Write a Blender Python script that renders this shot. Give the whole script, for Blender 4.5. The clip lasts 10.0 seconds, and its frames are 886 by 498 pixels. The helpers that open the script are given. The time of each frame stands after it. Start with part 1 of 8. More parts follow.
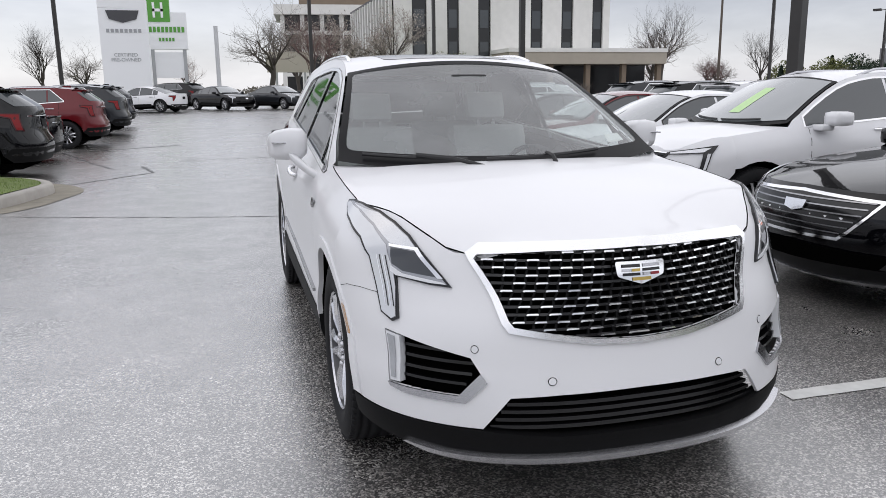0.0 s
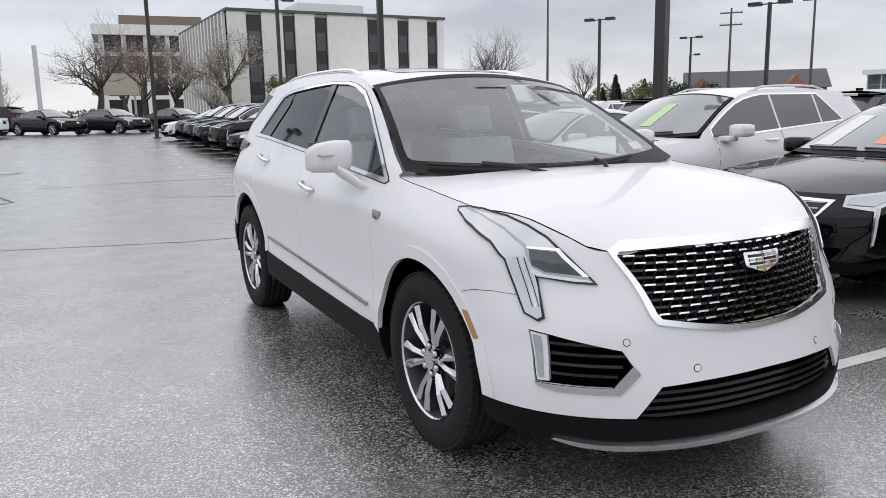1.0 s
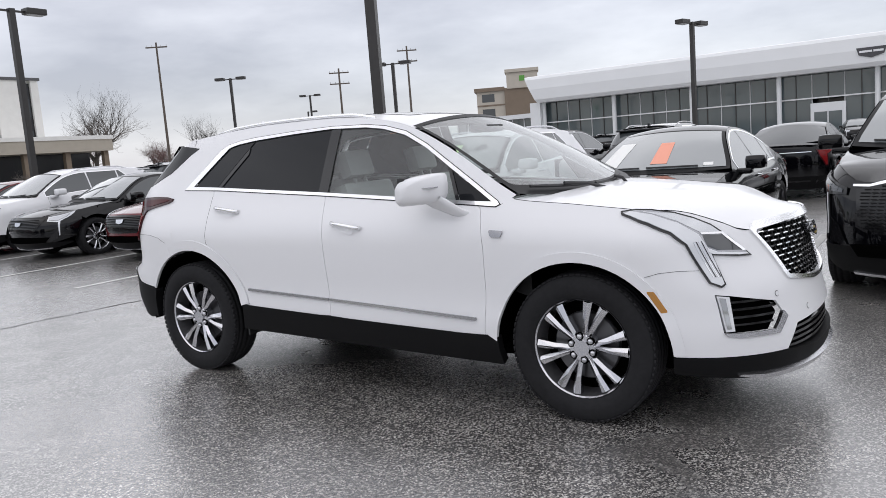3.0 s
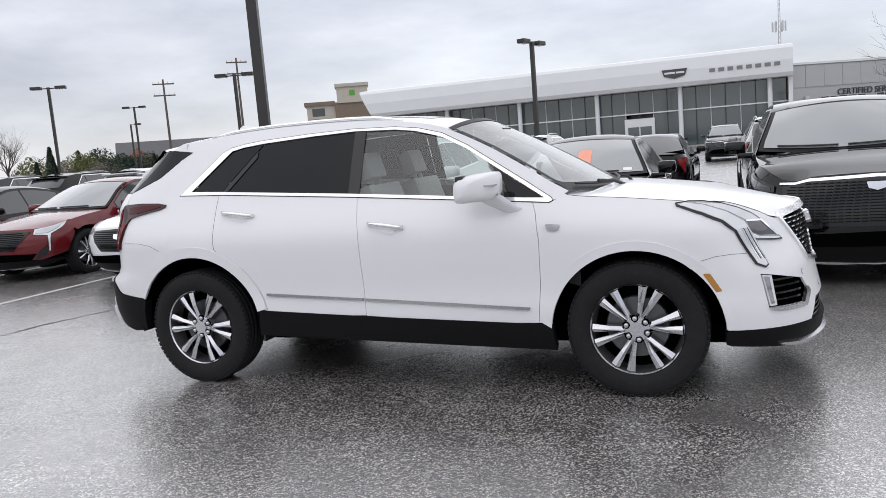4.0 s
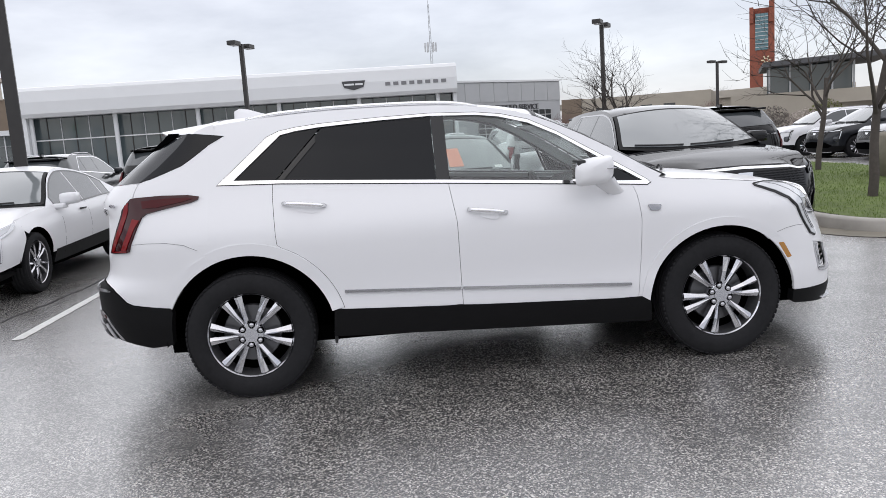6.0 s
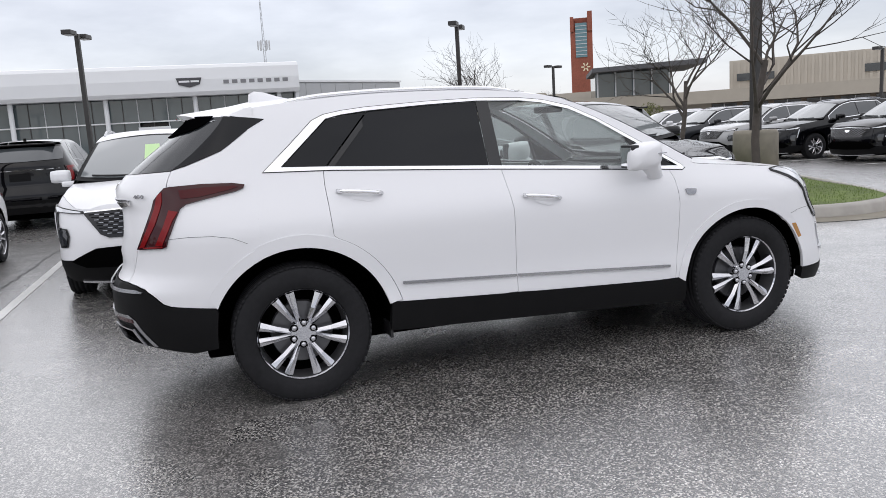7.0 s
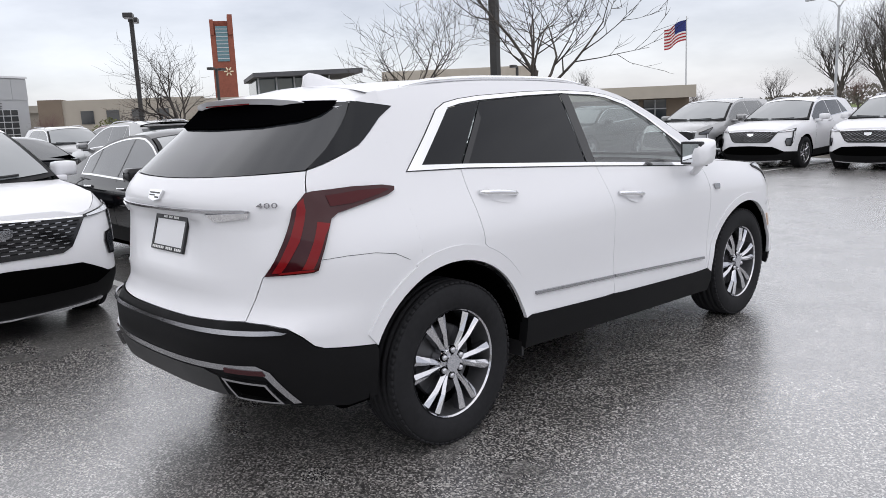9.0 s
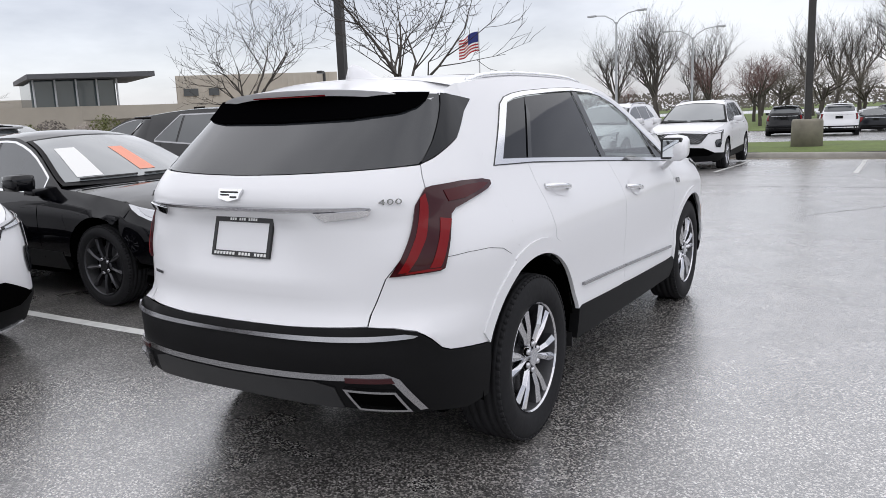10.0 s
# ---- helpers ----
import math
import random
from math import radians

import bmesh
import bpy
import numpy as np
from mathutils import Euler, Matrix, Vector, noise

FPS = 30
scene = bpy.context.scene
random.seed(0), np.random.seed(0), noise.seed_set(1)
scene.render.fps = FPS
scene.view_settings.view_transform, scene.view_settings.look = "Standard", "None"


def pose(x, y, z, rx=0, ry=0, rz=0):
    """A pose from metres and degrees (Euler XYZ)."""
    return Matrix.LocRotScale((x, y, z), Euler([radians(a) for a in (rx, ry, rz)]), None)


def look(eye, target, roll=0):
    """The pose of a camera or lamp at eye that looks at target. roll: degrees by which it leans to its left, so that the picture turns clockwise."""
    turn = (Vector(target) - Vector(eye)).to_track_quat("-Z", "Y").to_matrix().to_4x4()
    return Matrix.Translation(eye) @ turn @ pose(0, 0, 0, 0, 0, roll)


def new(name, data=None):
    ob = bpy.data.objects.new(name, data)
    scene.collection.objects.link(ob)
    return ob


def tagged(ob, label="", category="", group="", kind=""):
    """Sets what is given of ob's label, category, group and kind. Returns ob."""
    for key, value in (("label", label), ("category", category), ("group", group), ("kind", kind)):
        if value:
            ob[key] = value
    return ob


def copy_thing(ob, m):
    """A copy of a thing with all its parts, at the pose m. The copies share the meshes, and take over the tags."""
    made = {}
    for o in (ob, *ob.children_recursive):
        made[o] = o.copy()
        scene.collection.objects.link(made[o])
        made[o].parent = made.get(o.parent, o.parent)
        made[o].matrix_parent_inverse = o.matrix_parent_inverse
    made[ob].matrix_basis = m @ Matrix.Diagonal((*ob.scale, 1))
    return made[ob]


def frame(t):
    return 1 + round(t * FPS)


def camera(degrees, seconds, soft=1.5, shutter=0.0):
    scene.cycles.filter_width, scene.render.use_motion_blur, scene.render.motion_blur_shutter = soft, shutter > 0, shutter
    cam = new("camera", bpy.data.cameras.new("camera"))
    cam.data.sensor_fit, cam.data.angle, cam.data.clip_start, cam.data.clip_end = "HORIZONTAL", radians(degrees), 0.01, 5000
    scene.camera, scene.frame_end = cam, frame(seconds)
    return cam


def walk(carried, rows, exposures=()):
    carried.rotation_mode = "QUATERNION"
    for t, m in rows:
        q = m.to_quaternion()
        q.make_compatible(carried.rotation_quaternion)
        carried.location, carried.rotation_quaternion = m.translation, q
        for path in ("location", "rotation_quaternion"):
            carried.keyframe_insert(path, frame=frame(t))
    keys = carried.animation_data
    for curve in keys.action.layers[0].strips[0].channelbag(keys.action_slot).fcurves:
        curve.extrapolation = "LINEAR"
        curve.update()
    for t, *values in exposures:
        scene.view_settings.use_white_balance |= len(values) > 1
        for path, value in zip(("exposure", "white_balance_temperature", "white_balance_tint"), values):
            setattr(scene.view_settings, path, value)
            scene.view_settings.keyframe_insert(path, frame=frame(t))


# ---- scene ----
cam = camera(60.3, 10.0, soft=0.8)
PATH = [
    (0, (4.544, -1.27, 1.455), (2.66, -0.733, 1.051), -0.7),
    (0.5, (4.368, -1.735, 1.431), (2.543, -1.01, 1.052), -0.8),
    (1, (4.192, -2.25, 1.413), (2.457, -1.32, 1.059), -1.1),
    (1.5, (3.971, -2.761, 1.391), (2.358, -1.624, 1.07), -1.8),
    (2, (3.687, -3.286, 1.398), (2.224, -1.953, 1.11), -2.8),
    (2.5, (3.364, -3.801, 1.418), (2.076, -2.294, 1.156), -3.6),
    (2.7, (3.19, -3.995, 1.409), (1.978, -2.425, 1.151), -4.0),
    (3.8, (2.136, -4.887, 1.397), (1.358, -3.061, 1.146), -4.6),
    (4, (1.9, -4.994, 1.418), (1.203, -3.136, 1.166), -4.6),
    (4.5, (1.3, -5.258, 1.431), (0.813, -3.336, 1.168), -4.7),
    (5, (0.676, -5.348, 1.432), (0.403, -3.385, 1.157), -4.6),
    (5.2, (0.421, -5.354, 1.444), (0.236, -3.382, 1.166), -4.5),
    (6.3, (-1.021, -5.262, 1.463), (-0.736, -3.306, 1.164), -3.7),
    (6.5, (-1.273, -5.215, 1.441), (-0.902, -3.273, 1.136), -3.7),
    (7, (-1.876, -4.951, 1.448), (-1.297, -3.063, 1.132), -3.5),
    (7.5, (-2.39, -4.569, 1.464), (-1.611, -2.755, 1.137), -3.2),
    (8, (-2.884, -4.175, 1.489), (-1.907, -2.462, 1.155), -2.9),
    (8.5, (-3.318, -3.71, 1.498), (-2.148, -2.124, 1.156), -2.7),
    (9, (-3.772, -3.257, 1.503), (-2.413, -1.831, 1.155), -2.5),
    (9.5, (-4.147, -2.74, 1.498), (-2.613, -1.507, 1.146), -2.4),
    (10, (-4.513, -2.232, 1.495), (-2.826, -1.218, 1.143), -2.3),
]
# the camera opens up a little as it comes round to the shaded flank
walk(cam, [(t, look(eye, target, roll)) for t, eye, target, roll in PATH], [(0, 0.03), (2.5, 0.06), (4.5, 0.14), (10, 0.17)])

# ---- light: an overcast spring day after rain ----
world = bpy.data.worlds.new("overcast_sky")
scene.world = world
world.use_nodes = True
wn, wl = world.node_tree.nodes, world.node_tree.links
wn.clear()
w_out = wn.new("ShaderNodeOutputWorld")
w_bg = wn.new("ShaderNodeBackground")
w_sky = wn.new("ShaderNodeTexSky")
w_sky.sky_type = "NISHITA"
w_sky.sun_disc = False
w_sky.sun_elevation, w_sky.sun_rotation = radians(48), radians(200)
w_bg.inputs["Strength"].default_value = 1.0
# the cloud deck: broad soft banks, a little brighter overhead
w_co = wn.new("ShaderNodeTexCoord")
w_map = wn.new("ShaderNodeMapping")
w_map.inputs["Scale"].default_value = (1.0, 1.0, 3.2)
w_noise = wn.new("ShaderNodeTexNoise")
w_noise.inputs["Scale"].default_value = 2.3
w_noise.inputs["Detail"].default_value = 6.0
w_noise.inputs["Roughness"].default_value = 0.55
w_ramp = wn.new("ShaderNodeValToRGB")
w_ramp.color_ramp.elements[0].position, w_ramp.color_ramp.elements[0].color = 0.33, (0.415, 0.412, 0.46, 1)
w_ramp.color_ramp.elements[1].position, w_ramp.color_ramp.elements[1].color = 0.66, (0.755, 0.752, 0.80, 1)
w_dim = wn.new("ShaderNodeMixRGB")
w_dim.blend_type = "MULTIPLY"
w_dim.inputs[0].default_value = 1.0
w_dim.inputs[2].default_value = (0.03, 0.03, 0.03, 1)
w_add = wn.new("ShaderNodeMixRGB")
w_add.blend_type = "ADD"
w_add.inputs[0].default_value = 1.0
wl.new(w_co.outputs["Generated"], w_map.inputs["Vector"])
wl.new(w_map.outputs["Vector"], w_noise.inputs["Vector"])
wl.new(w_noise.outputs["Fac"], w_ramp.inputs["Fac"])
wl.new(w_sky.outputs["Color"], w_dim.inputs[1])
wl.new(w_dim.outputs["Color"], w_add.inputs[1])
wl.new(w_ramp.outputs["Color"], w_add.inputs[2])
wl.new(w_add.outputs["Color"], w_bg.inputs["Color"])
wl.new(w_bg.outputs["Background"], w_out.inputs["Surface"])

sun_data = bpy.data.lights.new("sun", "SUN")
sun_data.energy, sun_data.angle, sun_data.color = 1.55, radians(150), (1.0, 0.985, 0.96)
sun = new("sun", sun_data)
sun.matrix_world = look((0, 7, 40), (0, 0, 0))

# ---- materials ----
def node_material(name):
    m = bpy.data.materials.new(name)
    m.use_nodes = True
    nt = m.node_tree
    return m, nt, nt.nodes["Principled BSDF"]


def simple(name, colour, rough=0.5, metal=0.0, coat=0.0, grain=0.0, scale=20.0, bump=0.0, spec=0.5):
    """A plain surface with faint variation at two scales and a fine relief."""
    m, nt, b = node_material(name)
    b.inputs["Roughness"].default_value, b.inputs["Metallic"].default_value = rough, metal
    b.inputs["Coat Weight"].default_value, b.inputs["Coat Roughness"].default_value = coat, 0.04
    b.inputs["Specular IOR Level"].default_value = spec
    b.inputs["Base Color"].default_value = (*colour, 1)
    if grain or bump:
        co = nt.nodes.new("ShaderNodeTexCoord")
        n1, n2 = nt.nodes.new("ShaderNodeTexNoise"), nt.nodes.new("ShaderNodeTexNoise")
        n1.inputs["Scale"].default_value, n1.inputs["Detail"].default_value = scale, 8
        n2.inputs["Scale"].default_value, n2.inputs["Detail"].default_value = scale / 12, 4
        nt.links.new(co.outputs["Object"], n1.inputs["Vector"])
        nt.links.new(co.outputs["Object"], n2.inputs["Vector"])
        mx = nt.nodes.new("ShaderNodeMath")
        mx.operation = "ADD"
        nt.links.new(n1.outputs["Fac"], mx.inputs[0])
        nt.links.new(n2.outputs["Fac"], mx.inputs[1])
        mr = nt.nodes.new("ShaderNodeMapRange")
        mr.inputs["From Min"].default_value, mr.inputs["From Max"].default_value = 0.6, 1.4
        mr.inputs["To Min"].default_value, mr.inputs["To Max"].default_value = 1 - grain, 1 + grain
        nt.links.new(mx.outputs[0], mr.inputs["Value"])
        vm = nt.nodes.new("ShaderNodeVectorMath")
        vm.operation = "SCALE"
        vm.inputs[0].default_value = colour
        nt.links.new(mr.outputs["Result"], vm.inputs["Scale"])
        nt.links.new(vm.outputs["Vector"], b.inputs["Base Color"])
        if bump:
            bp = nt.nodes.new("ShaderNodeBump")
            bp.inputs["Strength"].default_value, bp.inputs["Distance"].default_value = bump, 0.01
            nt.links.new(n1.outputs["Fac"], bp.inputs["Height"])
            nt.links.new(bp.outputs["Normal"], b.inputs["Normal"])
    return m


def paint(name, colour, rough=0.32, drops=0.25, metal=0.0, coat=1.0, spec=0.25):
    """Clear-coated car paint, wet, with beads of rain that stand in the coat."""
    m, nt, b = node_material(name)
    b.inputs["Base Color"].default_value = (*colour, 1)
    b.inputs["Roughness"].default_value, b.inputs["Metallic"].default_value = rough, metal
    b.inputs["Coat Weight"].default_value, b.inputs["Coat Roughness"].default_value = coat, 0.03
    b.inputs["Coat IOR"].default_value, b.inputs["Specular IOR Level"].default_value = 1.42, spec
    co = nt.nodes.new("ShaderNodeTexCoord")
    v = nt.nodes.new("ShaderNodeTexVoronoi")
    v.inputs["Scale"].default_value = 70
    nt.links.new(co.outputs["Object"], v.inputs["Vector"])
    mr = nt.nodes.new("ShaderNodeMapRange")
    mr.inputs["From Min"].default_value, mr.inputs["From Max"].default_value = 0.0, 0.28
    mr.inputs["To Min"].default_value, mr.inputs["To Max"].default_value = 1.0, 0.0
    nt.links.new(v.outputs["Distance"], mr.inputs["Value"])
    bp = nt.nodes.new("ShaderNodeBump")
    bp.inputs["Strength"].default_value, bp.inputs["Distance"].default_value = drops, 0.002
    nt.links.new(mr.outputs["Result"], bp.inputs["Height"])
    nt.links.new(bp.outputs["Normal"], b.inputs["Coat Normal"])
    return m


def glass(name, colour, ior, rough=0.02, film=0.0):
    """Window glass: a clear or tinted pane with a real surface gloss and a film of fine droplets that scatters light."""
    m, nt, b = node_material(name)
    out = nt.nodes["Material Output"]
    nt.nodes.remove(b)
    tr = nt.nodes.new("ShaderNodeBsdfTransparent")
    tr.inputs["Color"].default_value = (*colour, 1)
    gl = nt.nodes.new("ShaderNodeBsdfGlossy")
    gl.inputs["Roughness"].default_value = rough
    # the gloss rises towards grazing angles in the same way on both faces of the thin pane
    f0 = ((ior - 1) / (ior + 1)) ** 2
    fr = nt.nodes.new("ShaderNodeLayerWeight")
    fr.inputs["Blend"].default_value = 0.5
    last = fr.outputs["Facing"]
    for op, k in (("POWER", 4.0), ("MULTIPLY", 1 - f0), ("ADD", f0)):
        mth = nt.nodes.new("ShaderNodeMath")
        mth.operation = op
        mth.inputs[1].default_value = k
        nt.links.new(last, mth.inputs[0])
        last = mth.outputs[0]
    mix = nt.nodes.new("ShaderNodeMixShader")
    nt.links.new(last, mix.inputs["Fac"])
    face_side, through_side = nt.nodes.new("ShaderNodeBsdfDiffuse"), nt.nodes.new("ShaderNodeBsdfTranslucent")
    drops = nt.nodes.new("ShaderNodeMixShader")
    drops.inputs["Fac"].default_value = 0.5
    for k, sc in ((1, face_side), (2, through_side)):
        sc.inputs["Color"].default_value = (0.84, 0.86, 0.87, 1)
        nt.links.new(sc.outputs["BSDF"], drops.inputs[k])
    co = nt.nodes.new("ShaderNodeTexCoord")
    n1 = nt.nodes.new("ShaderNodeTexNoise")
    n1.inputs["Scale"].default_value, n1.inputs["Detail"].default_value = 3.0, 8
    nt.links.new(co.outputs["Object"], n1.inputs["Vector"])
    mr = nt.nodes.new("ShaderNodeMapRange")
    mr.inputs["From Min"].default_value, mr.inputs["From Max"].default_value = 0.3, 0.7
    mr.inputs["To Min"].default_value, mr.inputs["To Max"].default_value = film * 0.7, film * 1.3
    nt.links.new(n1.outputs["Fac"], mr.inputs["Value"])
    wetmix = nt.nodes.new("ShaderNodeMixShader")
    nt.links.new(mr.outputs["Result"], wetmix.inputs["Fac"])
    nt.links.new(tr.outputs["BSDF"], wetmix.inputs[1])
    nt.links.new(drops.outputs["Shader"], wetmix.inputs[2])
    nt.links.new(wetmix.outputs["Shader"], mix.inputs[1])
    nt.links.new(gl.outputs["BSDF"], mix.inputs[2])
    nt.links.new(mix.outputs["Shader"], out.inputs["Surface"])
    return m


WHITE = paint("white_paint", (0.765, 0.765, 0.78), 0.35, 0.06, coat=0.4)
BLACK = paint("black_paint", (0.002, 0.002, 0.003), 0.25, 0.05, spec=0.0)
NAVY = paint("navy_paint", (0.004, 0.006, 0.016), 0.25, 0.05, spec=0.0)
CHARCOAL = paint("charcoal_paint", (0.018, 0.020, 0.024), 0.30, 0.08, 0.2, spec=0.1)
RED = paint("red_paint", (0.12, 0.006, 0.010), 0.30, 0.08, 0.1, spec=0.1)
SILVER = paint("silver_paint", (0.32, 0.32, 0.32), 0.32, 0.3, 0.6)
BLUE = paint("blue_paint", (0.02, 0.05, 0.22), 0.30, 0.3)
CLADDING = simple("black_cladding", (0.005, 0.005, 0.0055), 0.6, spec=0.14, grain=0.15, scale=90, bump=0.05)
RUBBER = simple("tyre_rubber", (0.017, 0.017, 0.0185), 0.7, spec=0.15, grain=0.25, scale=40, bump=0.15)
TRIM = simple("gloss_black_trim", (0.006, 0.006, 0.007), 0.12)
# near-black for gaps, arches and openings: their shade put into the colour
CAVITYSHADE = simple("cavity_shade", (0.002, 0.002, 0.002), 0.9, spec=0.0)
FRIT = simple("screen_border_black", (0.004, 0.004, 0.005), 0.4, spec=0.12)
CHROME = simple("chrome", (0.78, 0.78, 0.79), 0.09, 1.0)
SATIN = simple("satin_metal", (0.52, 0.52, 0.54), 0.26, 1.0)
BRIGHTTRIM = simple("bright_trim", (0.86, 0.86, 0.87), 0.24, 1.0)
GREYMETAL = simple("grey_metal_trim", (0.33, 0.33, 0.34), 0.24, 1.0)
ALLOY = simple("alloy_wheel", (0.56, 0.56, 0.58), 0.17, 1.0, grain=0.05, scale=60)
LAMP_RED = simple("red_lens", (0.19, 0.006, 0.008), 0.15, coat=0.25, spec=0.12)
LAMP_DARK = simple("dark_red_lens", (0.038, 0.004, 0.006), 0.08, coat=0.3, spec=0.2)
LAMP_CLEAR = simple("headlamp_reflector", (0.45, 0.46, 0.48), 0.12, 0.7, coat=1.0)
LAMP_WHITE = simple("light_guide", (0.72, 0.73, 0.75), 0.25, coat=1.0)
AMBER = simple("amber_lens", (0.42, 0.18, 0.015), 0.15, coat=1.0)
PRIVACY = simple("privacy_glass", (0.005, 0.006, 0.008), 0.03, spec=0.24)
REARGLASS = simple("wet_tailgate_glass", (0.018, 0.020, 0.023), 0.10, spec=0.7)
CARGLASS = simple("parked_car_glass", (0.05, 0.056, 0.06), 0.04, spec=0.9)
CLEAR = glass("clear_glass", (0.80, 0.86, 0.84), 1.8, film=0.04)
RAINGLASS = glass("rain_beaded_glass", (0.80, 0.86, 0.85), 1.8, film=0.24)
SCREEN = simple("parked_windscreen", (0.17, 0.185, 0.19), 0.05, spec=1.0, coat=1.0)
LEATHER = simple("pale_leather", (0.42, 0.42, 0.415), 0.5, grain=0.1, scale=30)
BLACKPLASTIC = simple("black_plastic", (0.014, 0.014, 0.015), 0.5)
PAPER = simple("white_paper", (0.78, 0.78, 0.76), 0.7)
ORANGE = simple("orange_paper", (0.80, 0.34, 0.24), 0.7)
GREENPAPER = simple("green_paper", (0.50, 0.70, 0.36), 0.7)
POLE = simple("bronze_pole", (0.030, 0.028, 0.027), 0.45, grain=0.2, scale=8)
GALV = simple("galvanised_pole", (0.42, 0.43, 0.44), 0.5, 0.4, grain=0.1, scale=10)
WOODPOLE = simple("weathered_pole", (0.11, 0.09, 0.075), 0.85, grain=0.25, scale=6)
CONCRETE = simple("concrete", (0.36, 0.34, 0.31), 0.75, grain=0.2, scale=5, bump=0.2)
STAINED = simple("stained_concrete", (0.22, 0.20, 0.16), 0.8, grain=0.35, scale=4, bump=0.3)
PRECAST = simple("precast_panel", (0.74, 0.73, 0.70), 0.75, grain=0.08, scale=1.2, bump=0.05)
FACADEWHITE = simple("white_metal_panel", (0.74, 0.75, 0.76), 0.4, grain=0.03, scale=0.6)
FACADEGREY = simple("grey_metal_panel", (0.44, 0.45, 0.46), 0.45, grain=0.05, scale=0.8)
BEIGE = simple("beige_stucco", (0.47, 0.43, 0.37), 0.8, grain=0.08, scale=1.0)
TAN = simple("tan_fascia", (0.40, 0.36, 0.30), 0.8, grain=0.08, scale=1.0)
BROWN = simple("brown_stucco", (0.20, 0.155, 0.115), 0.8, grain=0.1, scale=1.0)
BRICK = simple("red_brick", (0.27, 0.085, 0.055), 0.85, grain=0.25, scale=3, bump=0.2)
ORANGEBRICK = simple("orange_brick", (0.30, 0.14, 0.09), 0.85, grain=0.25, scale=3)
ROOFGREY = simple("grey_roof", (0.10, 0.10, 0.105), 0.8, grain=0.15, scale=2)
WINDOW = simple("tinted_window", (0.030, 0.036, 0.042), 0.06, spec=0.9)
WINDOWTEAL = simple("showroom_glass", (0.085, 0.108, 0.115), 0.05, spec=0.9)
DARKWINDOW = simple("slit_window", (0.020, 0.020, 0.022), 0.15)
MULLION = simple("pale_mullion", (0.55, 0.56, 0.57), 0.4)
BARK = simple("bark", (0.075, 0.064, 0.056), 0.9, grain=0.35, scale=14, bump=0.5)
TWIG = simple("twigs", (0.050, 0.042, 0.037), 0.9)
TWIGRED = simple("reddish_twigs", (0.15, 0.085, 0.08), 0.9)
TWIGGREY = simple("grey_twigs", (0.16, 0.14, 0.125), 0.9)
BLOSSOM = simple("pale_blossom", (0.42, 0.37, 0.33), 0.9)
YOUNGLEAF = simple("young_leaves", (0.12, 0.13, 0.04), 0.8)
NEEDLE = simple("conifer_needles", (0.025, 0.045, 0.025), 0.85)
GRASSBLADE = simple("grass_blades", (0.12, 0.18, 0.03), 0.7)
SIGNWHITE = simple("sign_white", (0.86, 0.87, 0.88), 0.4)
SIGNGREY = simple("sign_grey_letters", (0.36, 0.37, 0.38), 0.4)
SIGNMID = simple("sign_steel_letters", (0.20, 0.20, 0.21), 0.4)
SIGNDARK = simple("sign_dark_letters", (0.06, 0.06, 0.066), 0.4)
SIGNGREEN = simple("sign_green", (0.10, 0.33, 0.05), 0.4)
STRIPE = simple("worn_stripe_paint", (0.60, 0.60, 0.58), 0.55, grain=0.2, scale=14, bump=0.1)
TAR = simple("tar_seal", (0.018, 0.018, 0.019), 0.45)
FLAGRED = simple("flag_red", (0.40, 0.02, 0.03), 0.8)
FLAGBLUE = simple("flag_blue", (0.02, 0.03, 0.16), 0.8)


